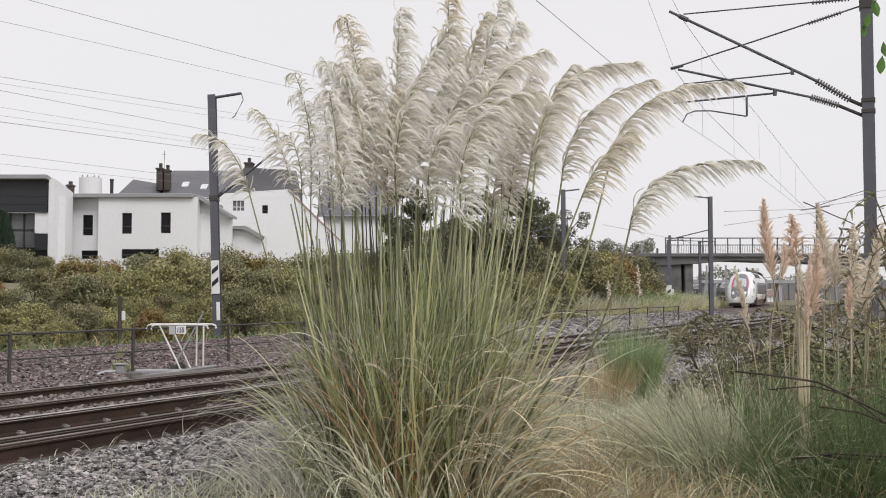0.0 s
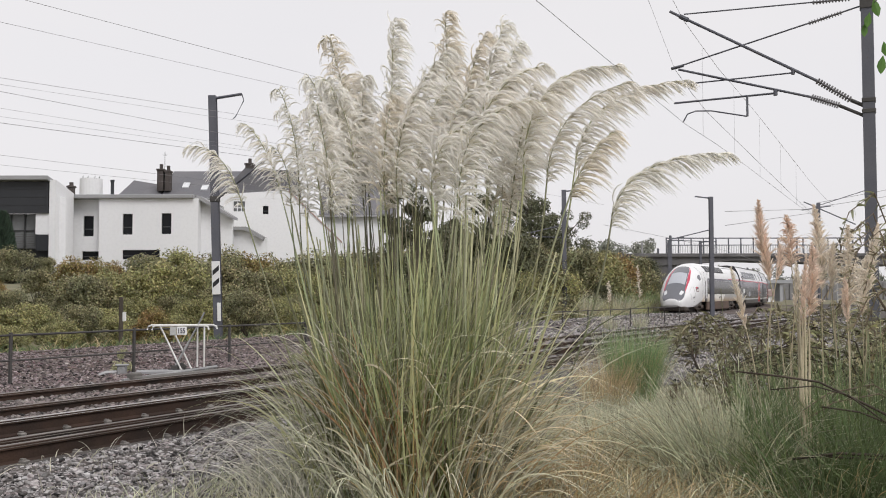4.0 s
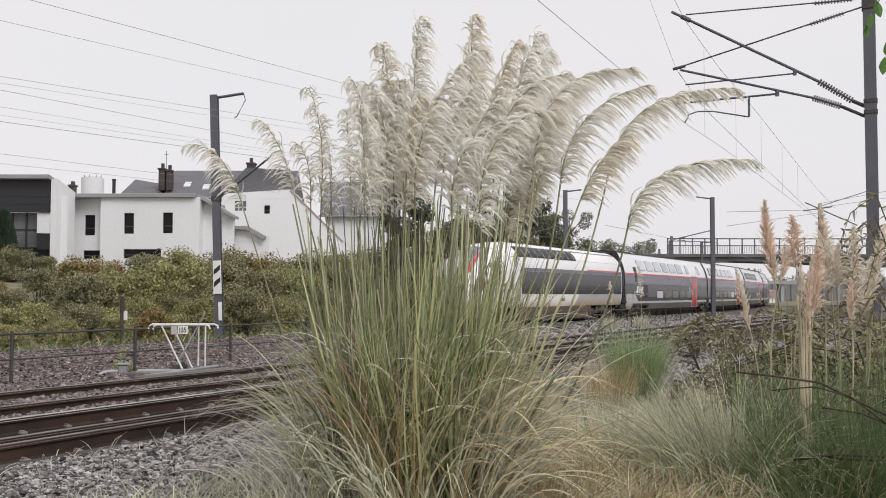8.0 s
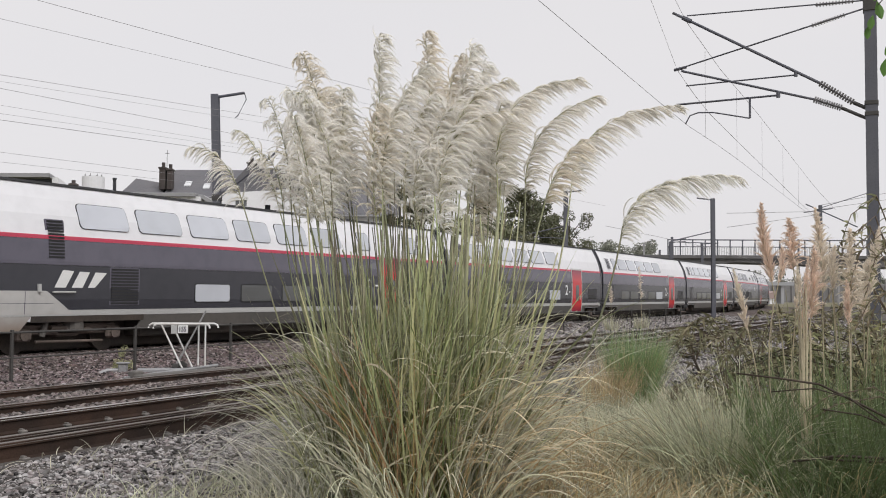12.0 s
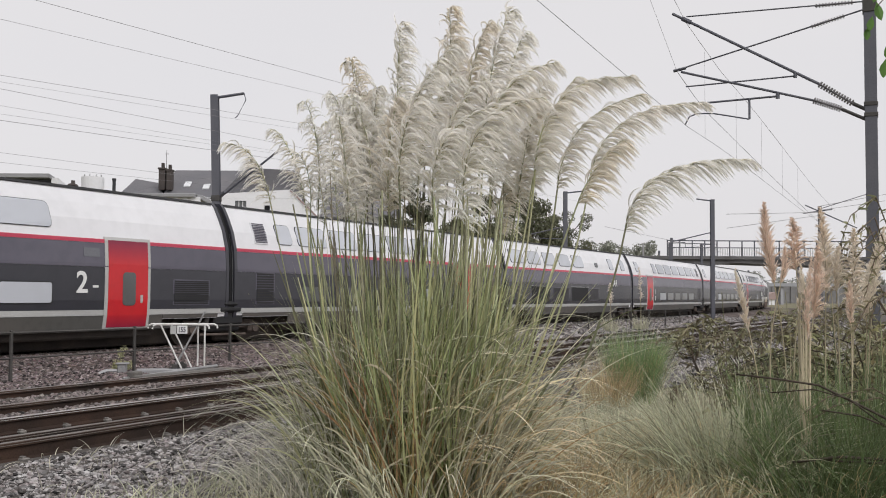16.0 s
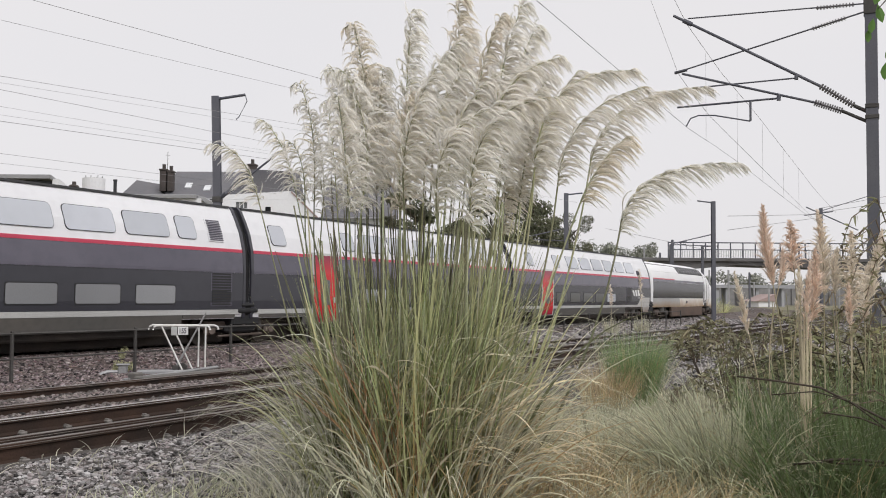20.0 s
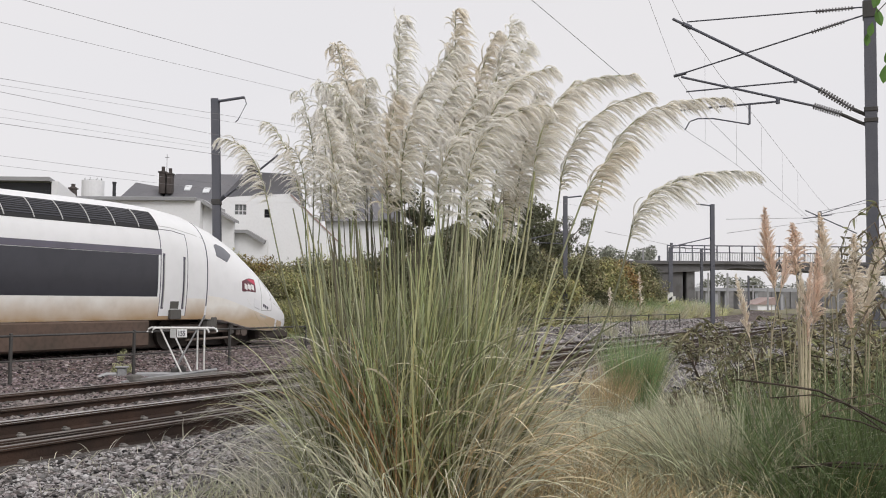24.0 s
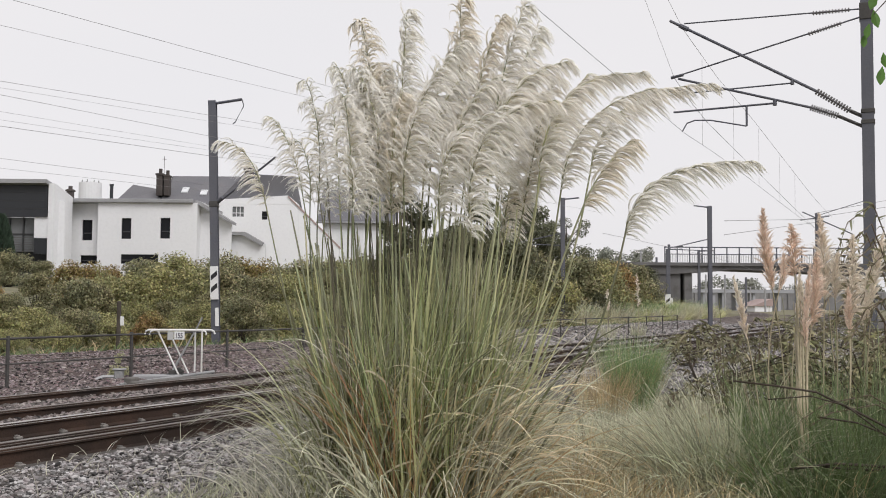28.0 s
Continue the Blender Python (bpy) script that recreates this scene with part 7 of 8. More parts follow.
def shrubs():
    kinds = [shrub_meshes(1, 2.1, 3.3, 10000, 0.082, LEAF, 44), shrub_meshes(2, 2.5, 3.0, 11000, 0.082, LEAF, 50), shrub_meshes(3, 1.8, 2.2, 8000, 0.075, LEAF_YELLOW, 40),
             shrub_meshes(4, 2.1, 2.7, 9500, 0.08, LEAF_YELLOW, 44), shrub_meshes(5, 2.6, 4.2, 9000, 0.09, LEAF_DARK, 34), shrub_meshes(6, 2.0, 2.9, 9000, 0.085, LEAF_RUSSET, 30)]
    words = ["dense green shrub on the railway bank", "broad green shrub on the railway bank", "low yellowing shrub on the railway bank", "yellow-green shrub on the railway bank", "tall dark shrub on the railway bank", "russet-tinged shrub on the railway bank"]
    first = {}

    def put(kind, x, y, s, turn):
        m = Matrix.Translation((x, y, float(ground_z(x, y)[0]) - 0.1)) @ Matrix.Rotation(turn, 4, "Z")
        if kind not in first:
            t = thing("shrub", words[kind], "shrub", m, group="shrubs on the bank")
            t.scale = (s, s, s)
            part("branchwork", kinds[kind][0], BARK, t)
            part("crown", kinds[kind][1], LEAF, t)
            first[kind] = t
        else:
            t = copy_thing(first[kind], m)
            t.scale = (s, s, s)
    rng = random.Random(3)
    high = [3.3, 3.0, 2.2, 2.7, 4.2, 2.9]
    crest = ([-0.45, -0.415, -0.385, -0.33, -0.277, -0.254, -0.22, -0.19, -0.17, -0.14, -0.05], [0.019, 0.030, 0.038, 0.038, 0.050, 0.053, 0.048, 0.044, 0.040, 0.043, 0.045])
    for u in np.arange(-26, 30, 1.9):
        for off, kind, drop in ((-4.3, rng.choice([2, 3, 2]) if u < -12 else rng.choice([0, 3, 1]), None), (-5.4, rng.choice([2, 3]) if u < -12 else rng.choice([0, 1]), None), (-7.4, rng.choice([0, 1, 0, 5, 3]), 0.012), (-10.5, rng.choice([0, 1, 5, 3]), 0.0)):
            p = on(u + rng.uniform(-0.7, 0.7), off + rng.uniform(-0.6, 0.6), 0)
            if p.x / p.y > -0.06 and off > -6:
                continue
            # the bank's crest is highest opposite the white house's windows
            top = 1.33 + (float(np.interp(p.x / p.y, *crest)) - (drop or 0) + rng.uniform(-0.006, 0.003)) * p.y
            s = (top - float(ground_z(p.x, p.y)[0])) / high[kind] * 0.97
            put(kind, p.x, p.y, rng.uniform(0.45, 0.60) if drop is None else max(0.3, min(1.1, s)), rng.uniform(0, 6.28))
    # towards the bridge the bushes get lower and more russet: bearing, distance, top, kind
    for across, y, down, kind in ((1012, 74, 432, 0), (1036, 77, 440, 3), (1048, 74, 488, 4), (1064, 80, 448, 5), (1084, 85, 446, 5), (1098, 88, 464, 3), (1110, 92, 466, 5), (1128, 96, 484, 5), (1136, 103, 448, 4),
                                  (1148, 104, 500, 5), (1162, 108, 514, 3)):
        x = (across - 784) * y / 1750
        top = 1.33 + (521 - down) * y / 1750
        put(kind, x, y, (top - float(ground_z(x, y)[0])) / high[kind] * 0.95, rng.uniform(0, 6.28))
    for u in np.arange(-33, -13, 1.25):
        p = on(u, -3.3 + rng.uniform(-0.4, 0.4), 0)
        put(rng.choice([2, 3, 0, 5]), p.x, p.y, rng.uniform(0.34, 0.5), rng.uniform(0, 6.28))
    for u in np.arange(-33, -25, 1.8):
        p = on(u, -6.0 + rng.uniform(-0.6, 0.6), 0)
        put(rng.choice([0, 1, 3]), p.x, p.y, rng.uniform(0.55, 0.7), rng.uniform(0, 6.28))
    for x, y, kind, s in ((-21.9, 50.0, 1, 0.62), (-20.4, 50.5, 0, 0.45), (0.2, 55.5, 4, 1.35), (1.7, 57.0, 4, 1.5), (3.3, 58.0, 4, 1.45), (4.9, 60.5, 0, 1.5), (-1.6, 54.0, 0, 1.2), (2.4, 53.0, 1, 1.0), (4.4, 55.5, 3, 1.1), (0.6, 50.5, 1, 0.9), (-2.8, 51.0, 4, 0.95), (6.4, 63.0, 3, 1.4)):
        put(kind, x, y, s, rng.uniform(0, 6.28))
    for u in np.arange(30, 72, 4.0):
        for off in (-7, -11):
            p = on(u + rng.uniform(-1, 1), off + rng.uniform(-1, 1), 0)
            if p.x / p.y > 0.20:
                continue
            put(rng.choice([0, 1, 3]), p.x, p.y, rng.uniform(1.1, 1.6), rng.uniform(0, 6.28))
    return first


def tree(x, y, h, w, seed, label, material=None, n=9000, size=0.12):
    rng = np.random.RandomState(seed)
    t = thing("tree", label, "tree", Matrix.Translation((x, y, float(ground_z(x, y)[0]) - 0.1)), group="trees")
    g = Geo()
    g.tube([(0, 0, 0), (0.1, 0, h * 0.3), (0.0, 0.1, h * 0.62), (0.05, 0, h * 0.92)], 0.16, 8, 0.03)
    cs = []
    for i in range(22):
        z = h * (0.30 + 0.62 * rng.rand())
        a = rng.uniform(0, 6.28)
        r = w * (0.35 + 0.65 * rng.rand()) * math.sqrt(max(0.1, 1 - ((z / h - 0.55) / 0.5) ** 2))
        e = (r * math.cos(a), r * math.sin(a), z + 0.3)
        g.tube([(0, 0, z - h * 0.16), (e[0] * 0.5, e[1] * 0.5, z - h * 0.05), e], 0.05, 5, 0.012)
        cs.append(e)
    part("trunk", g, BARK, t)
    v, f = leaf_cloud(rng, n, np.array(cs), np.full(len(cs), w * 0.28) * rng.uniform(0.7, 1.3, len(cs)), size, 0.8)
    part("crown", fast_mesh("crown", v, f, material or LEAF_DARK), LEAF_DARK, t)


def conifer():
    t = thing("cypress", "dark clipped cypress beside the modern house", "tree", Matrix.Translation((-23.7, 52.5, 0.9)))
    rng = np.random.RandomState(9)
    n = 9000
    z = rng.rand(n) ** 0.8 * 4.8
    a = rng.uniform(0, 6.28, n)
    r = 1.05 * np.sqrt(np.clip(1 - (z / 5.0) ** 1.7, 0.02, 1)) * rng.uniform(0.8, 1.05, n)
    c = np.stack([r * np.cos(a), r * np.sin(a), z], 1)
    st = np.stack([np.cos(a) * 0.4, np.sin(a) * 0.4, np.ones(n)], 1)
    v, f = ribbons(c, st, np.full(n, 0.22), np.full(n, 0.2), np.full(n, 0.05), 3, 2)
    part("foliage", fast_mesh("foliage", v, f, LEAF_CONE), LEAF_CONE, t)
    part("trunk", Geo().tube([(0, 0, 0), (0, 0, 4.0)], 0.12, 8, 0.03), BARK, t)


def brambles():
    """Dark arching brambles in front of the tan plumes, and leaves hanging at the mast."""
    for n, (x, y, s) in enumerate(((4.9, 17.0, 0.6), (6.3, 18.2, 0.9), (7.4, 17.4, 1.4), (8.8, 20.0, 1.6), (4.6, 13.0, 0.9), (5.4, 13.6, 1.2), (6.3, 25.0, 0.9), (8.0, 27.0, 1.2), (9.6, 26.0, 1.5), (3.75, 10.3, 1.25), (4.35, 10.7, 1.55), (4.9, 11.0, 1.6), (5.1, 12.2, 1.6))):
        rng = random.Random(40 + n)
        b = thing("bramble", "dark arching bramble with narrow drooping leaves", "bramble", Matrix.Translation((x, y, -0.36)), group="brambles")
        rs = np.random.RandomState(50 + n)
        cs = []
        for k in range(15):
            a = rng.uniform(0, 6.28)
            r, h = s * rng.uniform(0.5, 1.2), s * rng.uniform(0.35, 0.95)
            e = Vector((r * math.cos(a), r * math.sin(a) * 0.6, h * rng.uniform(0.3, 0.95)))
            pts = [Vector((0, 0, 0)), Vector((e.x * 0.35, e.y * 0.35, h * 0.9)), Vector((e.x * 0.75, e.y * 0.75, h)), e]
            part("stem", Geo().tube(pts, 0.010, 5, 0.004), BRAMBLE, b)
            for i in range(42 if n < 9 else 90):
                t = rng.uniform(0.5, 2.98)
                j = int(t)
                cs.append(tuple(pts[j].lerp(pts[j + 1], t - j)))
        c = np.array(cs)
        m = len(c)
        st = rs.normal(0, 1, (m, 3)) * np.array([1, 1, 0.4])
        leafy = n >= 9
        v, f = ribbons(c, st, rs.uniform(0.08, 0.20, m) * (0.55 if leafy else s), rs.uniform(0.5, 1.6, m), rs.uniform(0.02, 0.045, m) * (1.1 if leafy else 1.0), 60 + n, 3, (0.2, 0), 0.1)
        leaf = LEAF if leafy else LEAF_BROWN
        tagged(part("foliage", fast_mesh("foliage", v, f, leaf), leaf, b, "olive-green leaves" if leafy else "narrow dark leaves"), kind="stuff")
    # thick dead stems, some with withered leaves
    for n, (x, y, s, lean) in enumerate(((4.6, 17.4, 0.7, -0.8), (5.9, 19.5, 1.0, -1.1), (5.3, 15.2, 0.8, -0.9), (4.5, 12.6, 0.7, -0.8), (4.35, 9.6, 1.35, -1.0), (4.55, 10.2, 1.0, -0.9), (4.3, 8.9, 0.75, -0.9))):
        rng = random.Random(140 + n)
        b = thing("bramble", "dark dead bramble with thick bowed stems", "bramble", Matrix.Translation((x, y, -0.36)), group="brambles")
        cs = []
        for k in range(4 if y > 11 else 3):
            w, h = s * lean * rng.uniform(0.7, 1.5), s * rng.uniform(0.75, 1.15)
            q = rng.uniform(-0.3, 0.3)
            pts = [Vector((0, 0, 0)), Vector((w * 0.15, q * 0.4, h * 0.75)), Vector((w * 0.45, q * 0.7, h)), Vector((w * 0.8, q, h * 0.94)), Vector((w * 1.1, q, h * 0.72))]
            fine_line = [pts[0]] + [a.lerp(c, 0.5) + (a - c).cross(Vector((0, 1, 0))) * rng.uniform(-0.06, 0.06) for a, c in zip(pts, pts[1:])] + [pts[-1]]
            part("stem", Geo().tube(fine_line, 0.014 if y > 11 else 0.008, 5, 0.004), BRAMBLE_DEAD, b)
            for i in range(8):
                t = rng.uniform(1.2, 3.98)
                cs.append(tuple(pts[int(t)].lerp(pts[int(t) + 1], t - int(t))))
        m = len(cs)
        rs = np.random.RandomState(440 + n)
        st = rs.normal(0, 1, (m, 3)) * np.array([1, 1, 0.6]) + np.array([0, 0, -0.3])
        v, f = ribbons(np.array(cs), st, rs.uniform(0.07, 0.17, m) * (1.0 if y > 11 else 0.6), rs.uniform(0.3, 1.6, m), rs.uniform(0.025, 0.05, m) * (1.0 if y > 11 else 0.6), 460 + n, 3, (0.1, 0), 0.1)
        tagged(part("foliage", fast_mesh("foliage", v, f, LEAF_DEAD), LEAF_DEAD, b, "withered dark leaves"), kind="stuff")
    # old stems lying across the smaller pampas grass
    b = thing("bramble", "dark dead bramble lying across the green grass", "bramble", Matrix.Translation((4.1, 7.35, -0.36)), group="brambles")
    for line, r in ((((1660, 800), (1600, 752), (1530, 716), (1450, 677), (1380, 667), (1305, 659)), 0.009), (((1640, 812), (1580, 760), (1500, 700), (1440, 684), (1365, 691)), 0.006), (((1655, 815), (1600, 762), (1520, 730), (1455, 721)), 0.008),
                    (((1620, 830), (1568, 806), (1480, 802), (1400, 813)), 0.012), (((1630, 835), (1568, 812), (1490, 810), (1440, 806)), 0.009)):
        pts = [Vector(((x - 784) * 7.35 / 1750 - 4.1, 0.02 * i, 1.69 + (521 - y) * 7.35 / 1750)) for i, (x, y) in enumerate(line)]
        part("stem", Geo().tube([Vector((pts[0].x + 0.15, 0, 0))] + pts, r * 1.5, 6, r * 0.8), BRAMBLE_DEAD, b, smooth=True)
    rng = random.Random(91)
    for n, (x, y, z0, reach) in enumerate(((3.98, 8.4, 1.92, -0.62), (4.0, 8.2, 1.5, -0.6), (3.9, 7.9, 0.62, -1.2), (4.05, 14.0, 0.95, -0.9), (4.5, 14.2, 0.9, 0.7), (4.3, 13.4, 0.65, -0.8), (2.5, 11.0, 0.45, 0.6), (4.25, 9.0, 2.02, -0.55), (4.45, 9.5, 2.1, -0.75), (4.3, 9.2, 1.55, -0.9))):
        b = thing("bramble", "long dark bramble shoot leaning through the grass", "bramble", Matrix.Translation((x, y, -0.36)), group="brambles")
        cs, st = [], []
        for k in range(2 if y < 9 else 3 if y < 10 else 4):
            h = z0 + 0.36 + rng.uniform(-0.15, 0.2)
            w = reach * rng.uniform(0.7, 1.2)
            pts = [Vector((0, 0.1 * k, 0)), Vector((w * 0.12, 0.1 * k, h * 0.8)), Vector((w * 0.45, 0.1 * k - 0.1, h)), Vector((w * 0.8, 0.1 * k - 0.15, h * 0.93)), Vector((w, 0.1 * k - 0.2, h * 0.8))]
            part("stem", Geo().tube(pts, 0.009, 5, 0.004), BRAMBLE, b)
            for i in range(34):
                t = rng.uniform(0.8, 3.98)
                j = int(t)
                cs.append(tuple(pts[j].lerp(pts[j + 1], t - j)))
                st.append((rng.uniform(-0.6, 0.6) + 0.3 * w, rng.uniform(-0.6, 0.6), rng.uniform(-0.7, 0.5)))
        m = len(cs)
        rs = np.random.RandomState(300 + n)
        v, f = ribbons(np.array(cs), np.array(st), rs.uniform(0.05, 0.12, m) * y / 9, rs.uniform(0.4, 1.2, m), rs.uniform(0.014, 0.026, m) * y / 9, 310 + n, 3, (0.2, 0), 0.1)
        tagged(part("foliage", fast_mesh("foliage", v, f, LEAF_BROWN), LEAF_BROWN, b, "small brown-green leaves"), kind="stuff")
    h = thing("leafy_branch", "fresh green leaves of an overhanging branch", "branch", Matrix.Translation((2.67, 6.0, 3.22)))
    part("twig", Geo().tube([(0.35, 0.1, 0.3), (0.12, 0, 0.05), (-0.02, 0, -0.1)], 0.006, 5, 0.003), BARK, h)
    for k, (x, z, r, s) in enumerate(((-0.05, -0.16, 12, 0.10), (-0.02, -0.07, -14, 0.12), (-0.07, -0.22, 5, 0.09), (0.04, -0.42, 8, 0.12), (0.05, -0.33, -10, 0.1), (0.02, 0.05, 20, 0.12))):
        g = Geo()
        a, w = s, s * 0.24
        pts = [(0, 0, 0), (w * 0.8, 0.004, -a * 0.35), (w, 0.006, -a * 0.6), (w * 0.5, 0.004, -a * 0.85), (0, 0, -a), (-w * 0.5, 0.004, -a * 0.85), (-w, 0.006, -a * 0.6), (-w * 0.8, 0.004, -a * 0.35)]
        g.loft([[(p[0], p[1] - 0.0006, p[2]) for p in pts], [(p[0], p[1] + 0.0006, p[2]) for p in pts]])
        part("leaf", g, LEAF_NEAR, h, m=Matrix.Translation((x, 0.01 * k, z)) @ Matrix.Rotation(radians(r), 4, "Y"))


def weed(x, y, s, seed, material=None):
    z = float(ground_z(x, y)[0]) - 0.02
    w = thing("weed", "small pale weed in the ballast", "weed", Matrix.Translation((x, y, z)), group="weeds")
    rng = np.random.RandomState(seed)
    c = rng.normal(0, 0.16, (14, 3)) * s + np.array([0, 0, 0.22 * s])
    v, f = leaf_cloud(rng, 700, c, np.full(14, 0.10 * s), 0.03)
    part("leaves", fast_mesh("leaves", v, f, material or LEAF_PALE), LEAF_PALE, w)

# ---- the place, put together ----
build_ground()
BED = strip("ballast_near", 7.3, 15.6, -60, 110, 0.012, BALLAST, "grey broken-stone ballast under the near tracks")
strip("ballast_far", -2.4, 7.2, -60, 140, 0.012, BALLAST_RED, "rusty broken-stone ballast under the far track", 2.0)
strip("oily_bed", 11.56, 12.9, -44, -12, 0.013, BALLAST_DARK, "dark ballast between the points rails")
white_house()
dark_house()
old_house()
slate_house()
bridge()
CARS = build_train()
lineside_masts()
wires()
fence()
trough()
point_barrier()
point_fittings()
shrubs()
conifer()
tree(6.2, 70, 9.0, 2.6, 61, "dark leafy tree beyond the railway", n=8000)
tree(3.0, 66, 7.4, 2.6, 62, "dark leafy tree beyond the railway", n=8000)
tree(-1.6, 62, 7.9, 2.3, 64, "dark leafy tree behind the tall grass", n=8000)
tree(10.3, 82, 7.9, 2.2, 66, "sparse dark tree beyond the railway", None, 7000, 0.085)
tree(8.2, 80, 8.3, 2.8, 65, "dark leafy tree beyond the railway", None, 7000)
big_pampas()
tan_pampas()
single_tuft(3.02, 15.7, 0.29, 1.25, 1900, BLADE_BRIGHT, "upright green grass tussock beside the track", 71, 0.36, 0.5, 0.0055)
single_tuft(2.98, 15.9, 0.42, 1.55, 420, BLADE_FINE, "thin pale grass round the green tussock", 73, 0.42, 0.6, 0.005)
single_tuft(2.5, 15.3, 0.35, 0.9, 500, BLADE_DRY, "dry grass tussock beside the track", 72, 0.5, 0.8)
for n in range(20):
    p = on(16 + 2.7 * n, -2.9 - 1.0 * (n % 3), 0)
    single_tuft(p.x, p.y, 1.1, 1.5 + 0.25 * (n % 4), 520, BLADE_BRIGHT if n % 3 else BLADE_GREY, "light green grass tussock on the far bank", 80 + n, 0.55, 0.9, 0.028)
far_plumes()
brambles()
weed(-6.78, 20.9, 0.8, 5)
weed(-3.2, 22.3, 0.7, 6)
meadow()
far_verge()
single_tuft(2.35, 8.7, 0.45, 1.15, 900, BLADE_FINE, "grey-green fountain of fine grass", 91, 0.9, 1.5, 0.009)
single_tuft(3.0, 7.75, 0.5, 1.0, 900, BLADE_LUSH, "lush green grass under the tan plumes", 92, 0.8, 1.2, 0.010)
single_tuft(1.75, 9.6, 0.5, 0.85, 600, BLADE_FINE, "grey-green fountain of fine grass", 93, 0.9, 1.5, 0.009)
single_tuft(1.2, 8.8, 0.5, 0.8, 420, BLADE_DRY, "straw-coloured grass beside the pampas", 94, 0.9, 1.5, 0.009)
stones("ballast_stones", 52000, -36, -25.5, 13.3, 16.2, 0.011, 0.034, STONE, "loose grey broken stones beside the track", 1)
stones("ballast_grit", 40000, -34.5, -27, 13.3, 15.6, 0.007, 0.019, STONE, "small grit and chips among the stones", 9, 0.012, low=True)
stones("track_stones", 24000, -33, -18, 8.0, 11.4, 0.02, 0.042, STONE_DARK, "broken stones between the rails", 2)
stones("far_stones", 36000, -30, -6, -1.5, 6.6, 0.022, 0.052, STONE_RED, "rusty broken stones beside the far track", 3, low=True)
stones("line_gravel", 9000, -6, 45, -1.2, 7.4, 0.05, 0.10, STONE, "gravel along the distant far track", 8, low=True)
stones("verge_gravel", 16000, -20, 2, 11.2, 17.6, 0.028, 0.065, STONE, "pale gravel beside the distant points", 7, low=True)
stones("trough_stones", 3500, -33, -14, 6.5, 8.1, 0.02, 0.045, STONE, "stray stones over the cable trough", 6)
stones("distant_stones", 10000, -12, 34, 7.6, 17.5, 0.035, 0.085, STONE, "broken stones along the distant track", 4, low=True)
build_track("points_track", "rusty railway points with five rails on timber sleepers", (9.0, 10.45, 11.5, 12.68, 13.0), -44, 90, 0.0, (8.3, 13.35), True)
build_track("far_track", "rusty railway track under the train", (-0.75, 0.75), -44, 150, FAR_RAIL, (-1.3, 1.3), False)

single_stones(BED)


GUST_T = [0, 0.5, 1, 1.5, 2, 2.5, 3, 3.5, 4.5, 5.5, 6, 6.5, 7, 7.5, 8, 8.5, 9, 9.5, 10, 10.5, 11, 11.5, 12, 12.5, 13.5, 14.5, 15, 15.5, 16, 16.5, 17, 17.5, 18, 18.5, 19, 19.5, 20,
          20.5, 21, 21.5, 22.5, 23.5, 24, 24.5, 25, 25.5, 26, 26.5, 27, 27.5, 28]
GUST_SIDE = [0, -12, -15, -8, 2, 15, -7, -13, -4, -19, -4, 8, -5, 6, 15, 5, -8, 0, 1, 2, 0, -2, -20, -16, 0, -16, 12, 13, 12, 2, 3, 0, -3, 10, 9, 3, 4, 2, 0, -1, 3, 5, -3, -2, 3, 2, -1, 8, 10, 5, 3]
GUST_DEEP = [1, 2, 0, 12, 10, 4, 10, 8, 9, 14, 28, 16, 0, 4, 13, 6, 0, 0, 2, 0, 0, 3, 18, 14, 20, 30, 16, 14, 1, 6, 18, 7, 8, 10, 8, 4, 2, 4, 4, 6, 5, 3, 7, 11, 18, 10, 0, 7, 9, 7, 5]


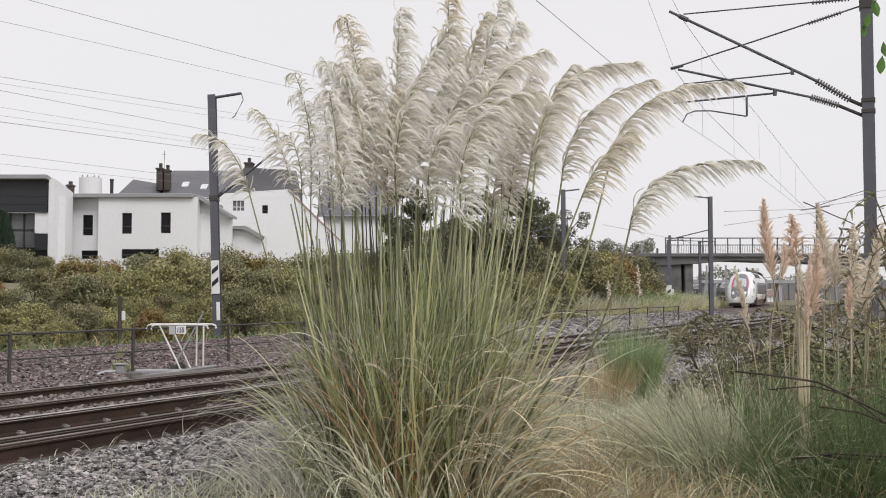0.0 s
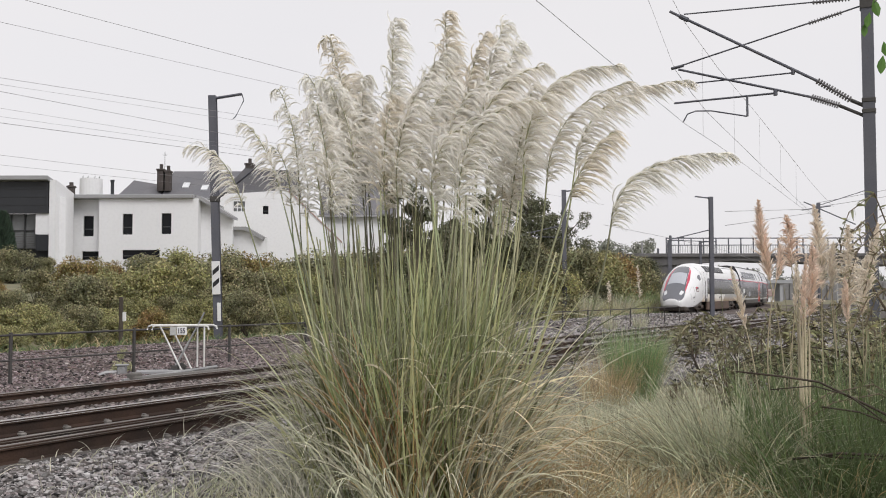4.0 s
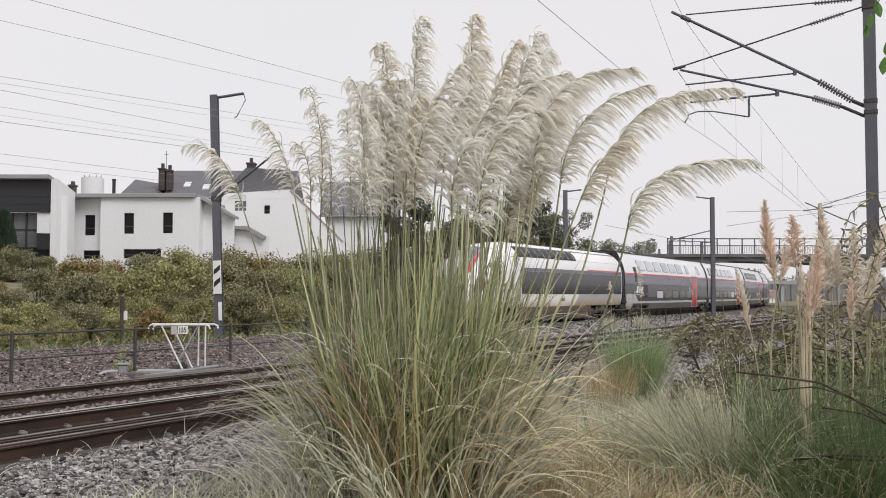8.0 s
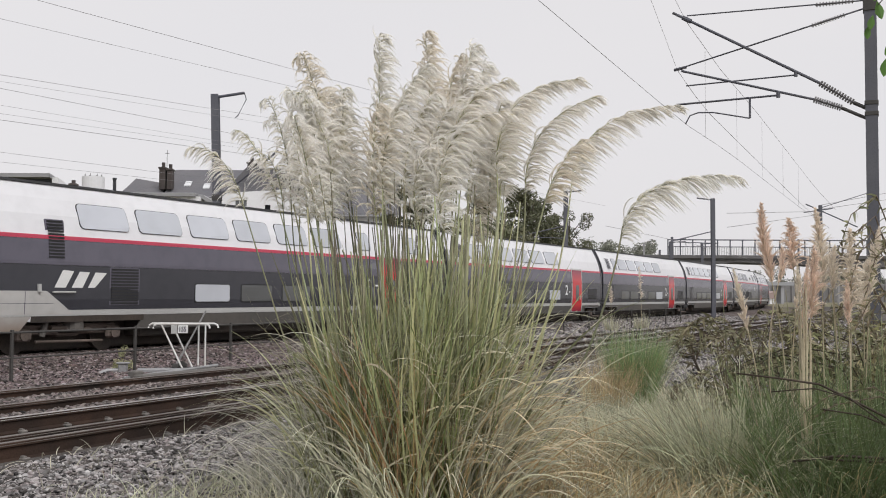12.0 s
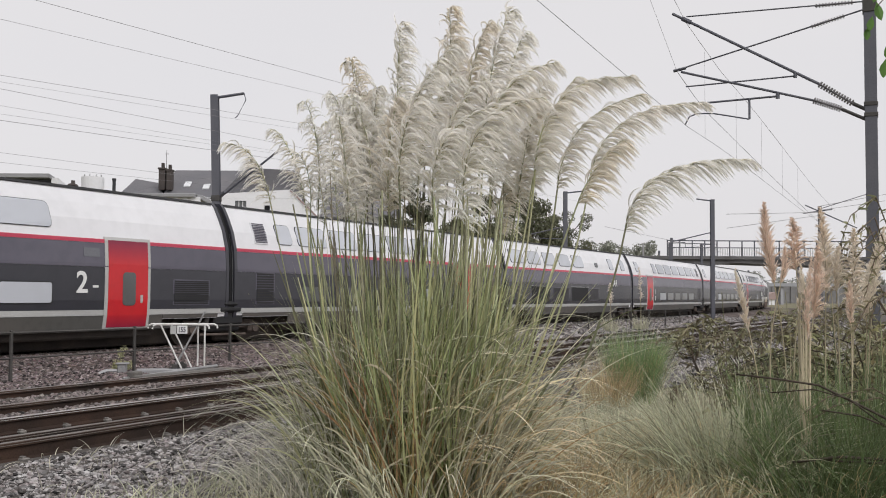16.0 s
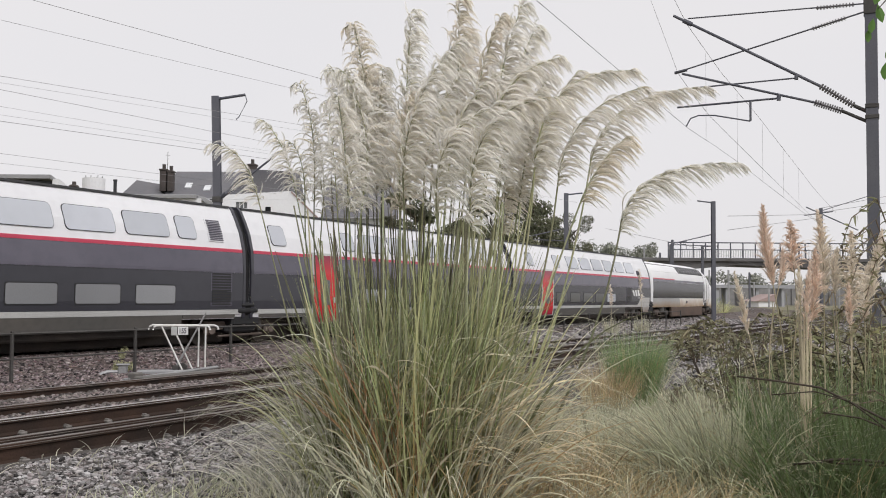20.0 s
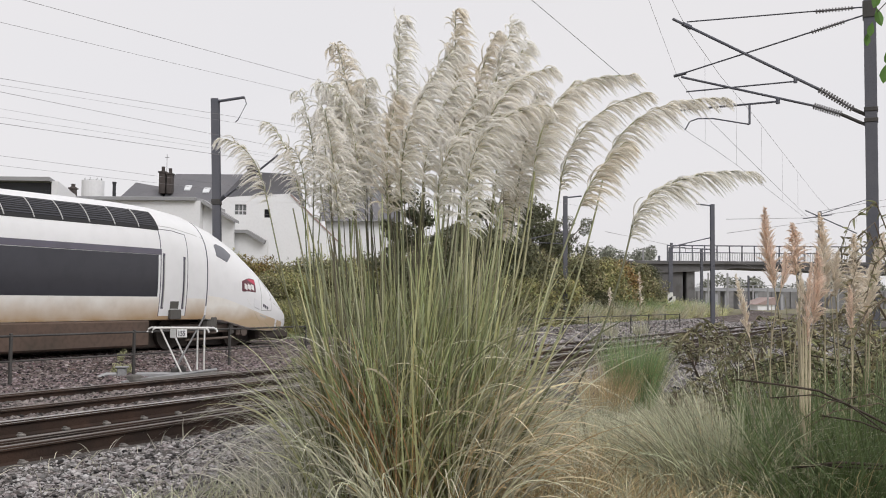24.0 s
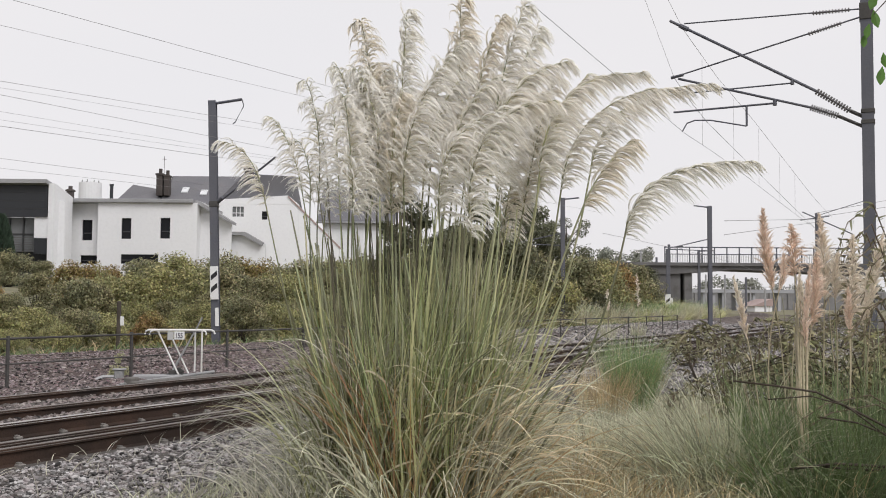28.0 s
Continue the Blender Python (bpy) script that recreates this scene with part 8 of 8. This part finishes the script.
# how far the wind bends the stalks from their rest: degrees to the right and away, for plumes at seven places across the clump
SWAY_T = [0, 1, 2, 3, 6, 7, 8, 9, 10, 11, 12, 15, 16, 17, 18, 19, 20, 21, 24, 25, 26, 27, 28]
SWAY = [
    (352,
     [0.0, -2.9, -2.2, -0.9, -4.2, -0.1, -2.2, 1.5, -2.6, -1.6, -3.0, -1.1, 1.7, -1.7, 0.8, 3.2, 0.3, 4.7, 1.9, 1.7, -0.7, 3.1, 2.0],
     [0.0, 8.0, 4.5, 3.7, 13.5, 6.0, 3.0, 9.0, 0.8, 7.8, 5.5, 16.5, 9.5, 17.0, 11.2, 9.0, 7.0, 11.5, 4.5, 10.8, 1.2, 5.0, 5.0]),
    (617,
     [0.0, -5.0, 2.5, -2.9, -1.1, -1.2, 3.3, -1.9, -1.7, 0.7, -7.3, 2.6, -0.9, -4.8, 0.7, 1.9, -0.2, -0.6, -2.4, 0.2, 1.7, 4.2, 1.9],
     [0.0, 3.0, 9.0, 6.8, 13.0, -1.2, 10.0, 1.0, 1.5, 2.0, 10.0, 15.0, 13.5, 11.8, 8.5, 5.5, 1.8, 4.5, 7.3, 9.0, 1.5, 4.0, -1.2]),
    (708,
     [0.0, -1.4, 0.7, -0.8, -0.5, -0.8, 2.2, -1.7, -0.5, 0.4, -3.5, 2.7, -0.9, 0.2, -0.6, 1.9, 1.1, 0.1, -0.5, 0.9, -0.4, 2.6, 0.4],
     [0.0, -1.2, 3.0, 4.2, 10.8, -2.0, 3.2, -0.8, 2.0, -3.7, 8.5, 4.8, 4.8, 7.8, 1.8, 1.2, -0.2, 0.2, 1.0, 6.5, -2.8, 1.5, -2.2]),
    (880,
     [0.0, -2.0, 3.4, 1.3, 1.5, 0.8, 4.6, -1.3, 0.2, 3.1, -3.3, 4.0, 0.9, 1.6, 3.2, 2.6, 1.5, 0.7, 1.4, 1.2, 0.2, 3.6, 2.6],
     [0.0, 1.5, 0.2, 7.8, 14.3, 5.8, 8.5, 1.5, 8.8, -1.8, 14.8, 9.2, 2.2, 8.8, 1.8, -1.5, -1.8, 0.5, 4.8, 6.5, -1.8, 0.8, -3.7]),
    (1116,
     [0.0, -4.0, 1.0, -1.1, -1.2, -0.3, 0.3, 0.1, -3.7, 2.1, -6.3, 0.5, 0.1, -3.7, 1.9, -1.8, 0.1, -1.1, -0.3, -0.6, -1.8, 0.9, 0.7],
     [0.0, 4.5, 2.2, 3.0, 13.8, 5.5, 3.2, 6.5, 5.5, -5.0, 13.0, 4.2, 5.8, 8.5, -2.2, 1.2, 2.5, 5.0, 3.2, 6.2, 4.8, 2.0, -0.8]),
    (1288,
     [0.0, -2.4, -0.5, -3.8, -4.2, -3.0, 0.7, -3.3, -0.2, -1.0, -5.0, -4.5, -1.4, -2.9, -3.0, 0.4, -2.6, -2.8, -0.5, -1.4, -4.0, 2.2, -2.2],
     [0.0, 7.0, 6.2, 6.8, 19.5, 13.0, 2.8, 10.5, 6.0, -1.0, 16.8, 14.3, 11.8, 9.2, 0.5, 0.8, 6.5, 8.5, 5.5, 3.2, 13.2, 2.0, 2.2]),
    (1327,
     [0.0, -0.2, 1.4, -2.4, -1.7, -4.1, -0.4, 1.4, 0.8, -0.6, -0.2, -2.2, -0.5, 0.1, 1.3, -1.0, -1.5, -0.7, 0.2, 0.2, -0.5, 1.4, -1.0],
     [0.0, 2.5, 2.8, 1.8, 19.8, 9.2, 1.2, 2.8, -1.2, 0.5, 11.8, 4.0, 0.8, 6.8, 2.5, -2.0, 5.2, 4.8, 2.8, 3.0, 6.5, 0.5, -4.5]),
]


def gust(t, at):
    """The wind's push at a time on a plume whose tip rests at a place: degrees to the right, degrees away from the camera."""
    def curve(k, row):
        return float(np.interp(t, SWAY_T, SWAY[row][k]))

    def flutter(table):
        return float(np.interp(t, GUST_T, table) - np.interp(t, SWAY_T, np.interp(SWAY_T, GUST_T, table)))
    rows = [6] if at[0] > 1310 else range(6)
    a, b = (float(np.interp(at[0], [SWAY[i][0] for i in rows], [curve(k, i) for i in rows])) for k in (1, 2))
    return a + 0.2 * flutter(GUST_SIDE), b + 0.35 * flutter(GUST_DEEP)


def motions():
    for ob, s, e, turned in CARS:
        walk(ob, [(0.5 * k, car_pose(s, e, turned, 0.5 * k)) for k in range(57)])
    for ob, r, at, seed, give in STALKS:
        rows = []
        for t in GUST_T:
            a, b = gust(t, at)
            lag = math.sin(t * 2.1 + seed) * 0.35
            rows.append((t, Matrix.Translation(r) @ Euler((radians(-b * give), radians((a + lag) * give), 0)).to_matrix().to_4x4()))
        walk(ob, rows)


motions()
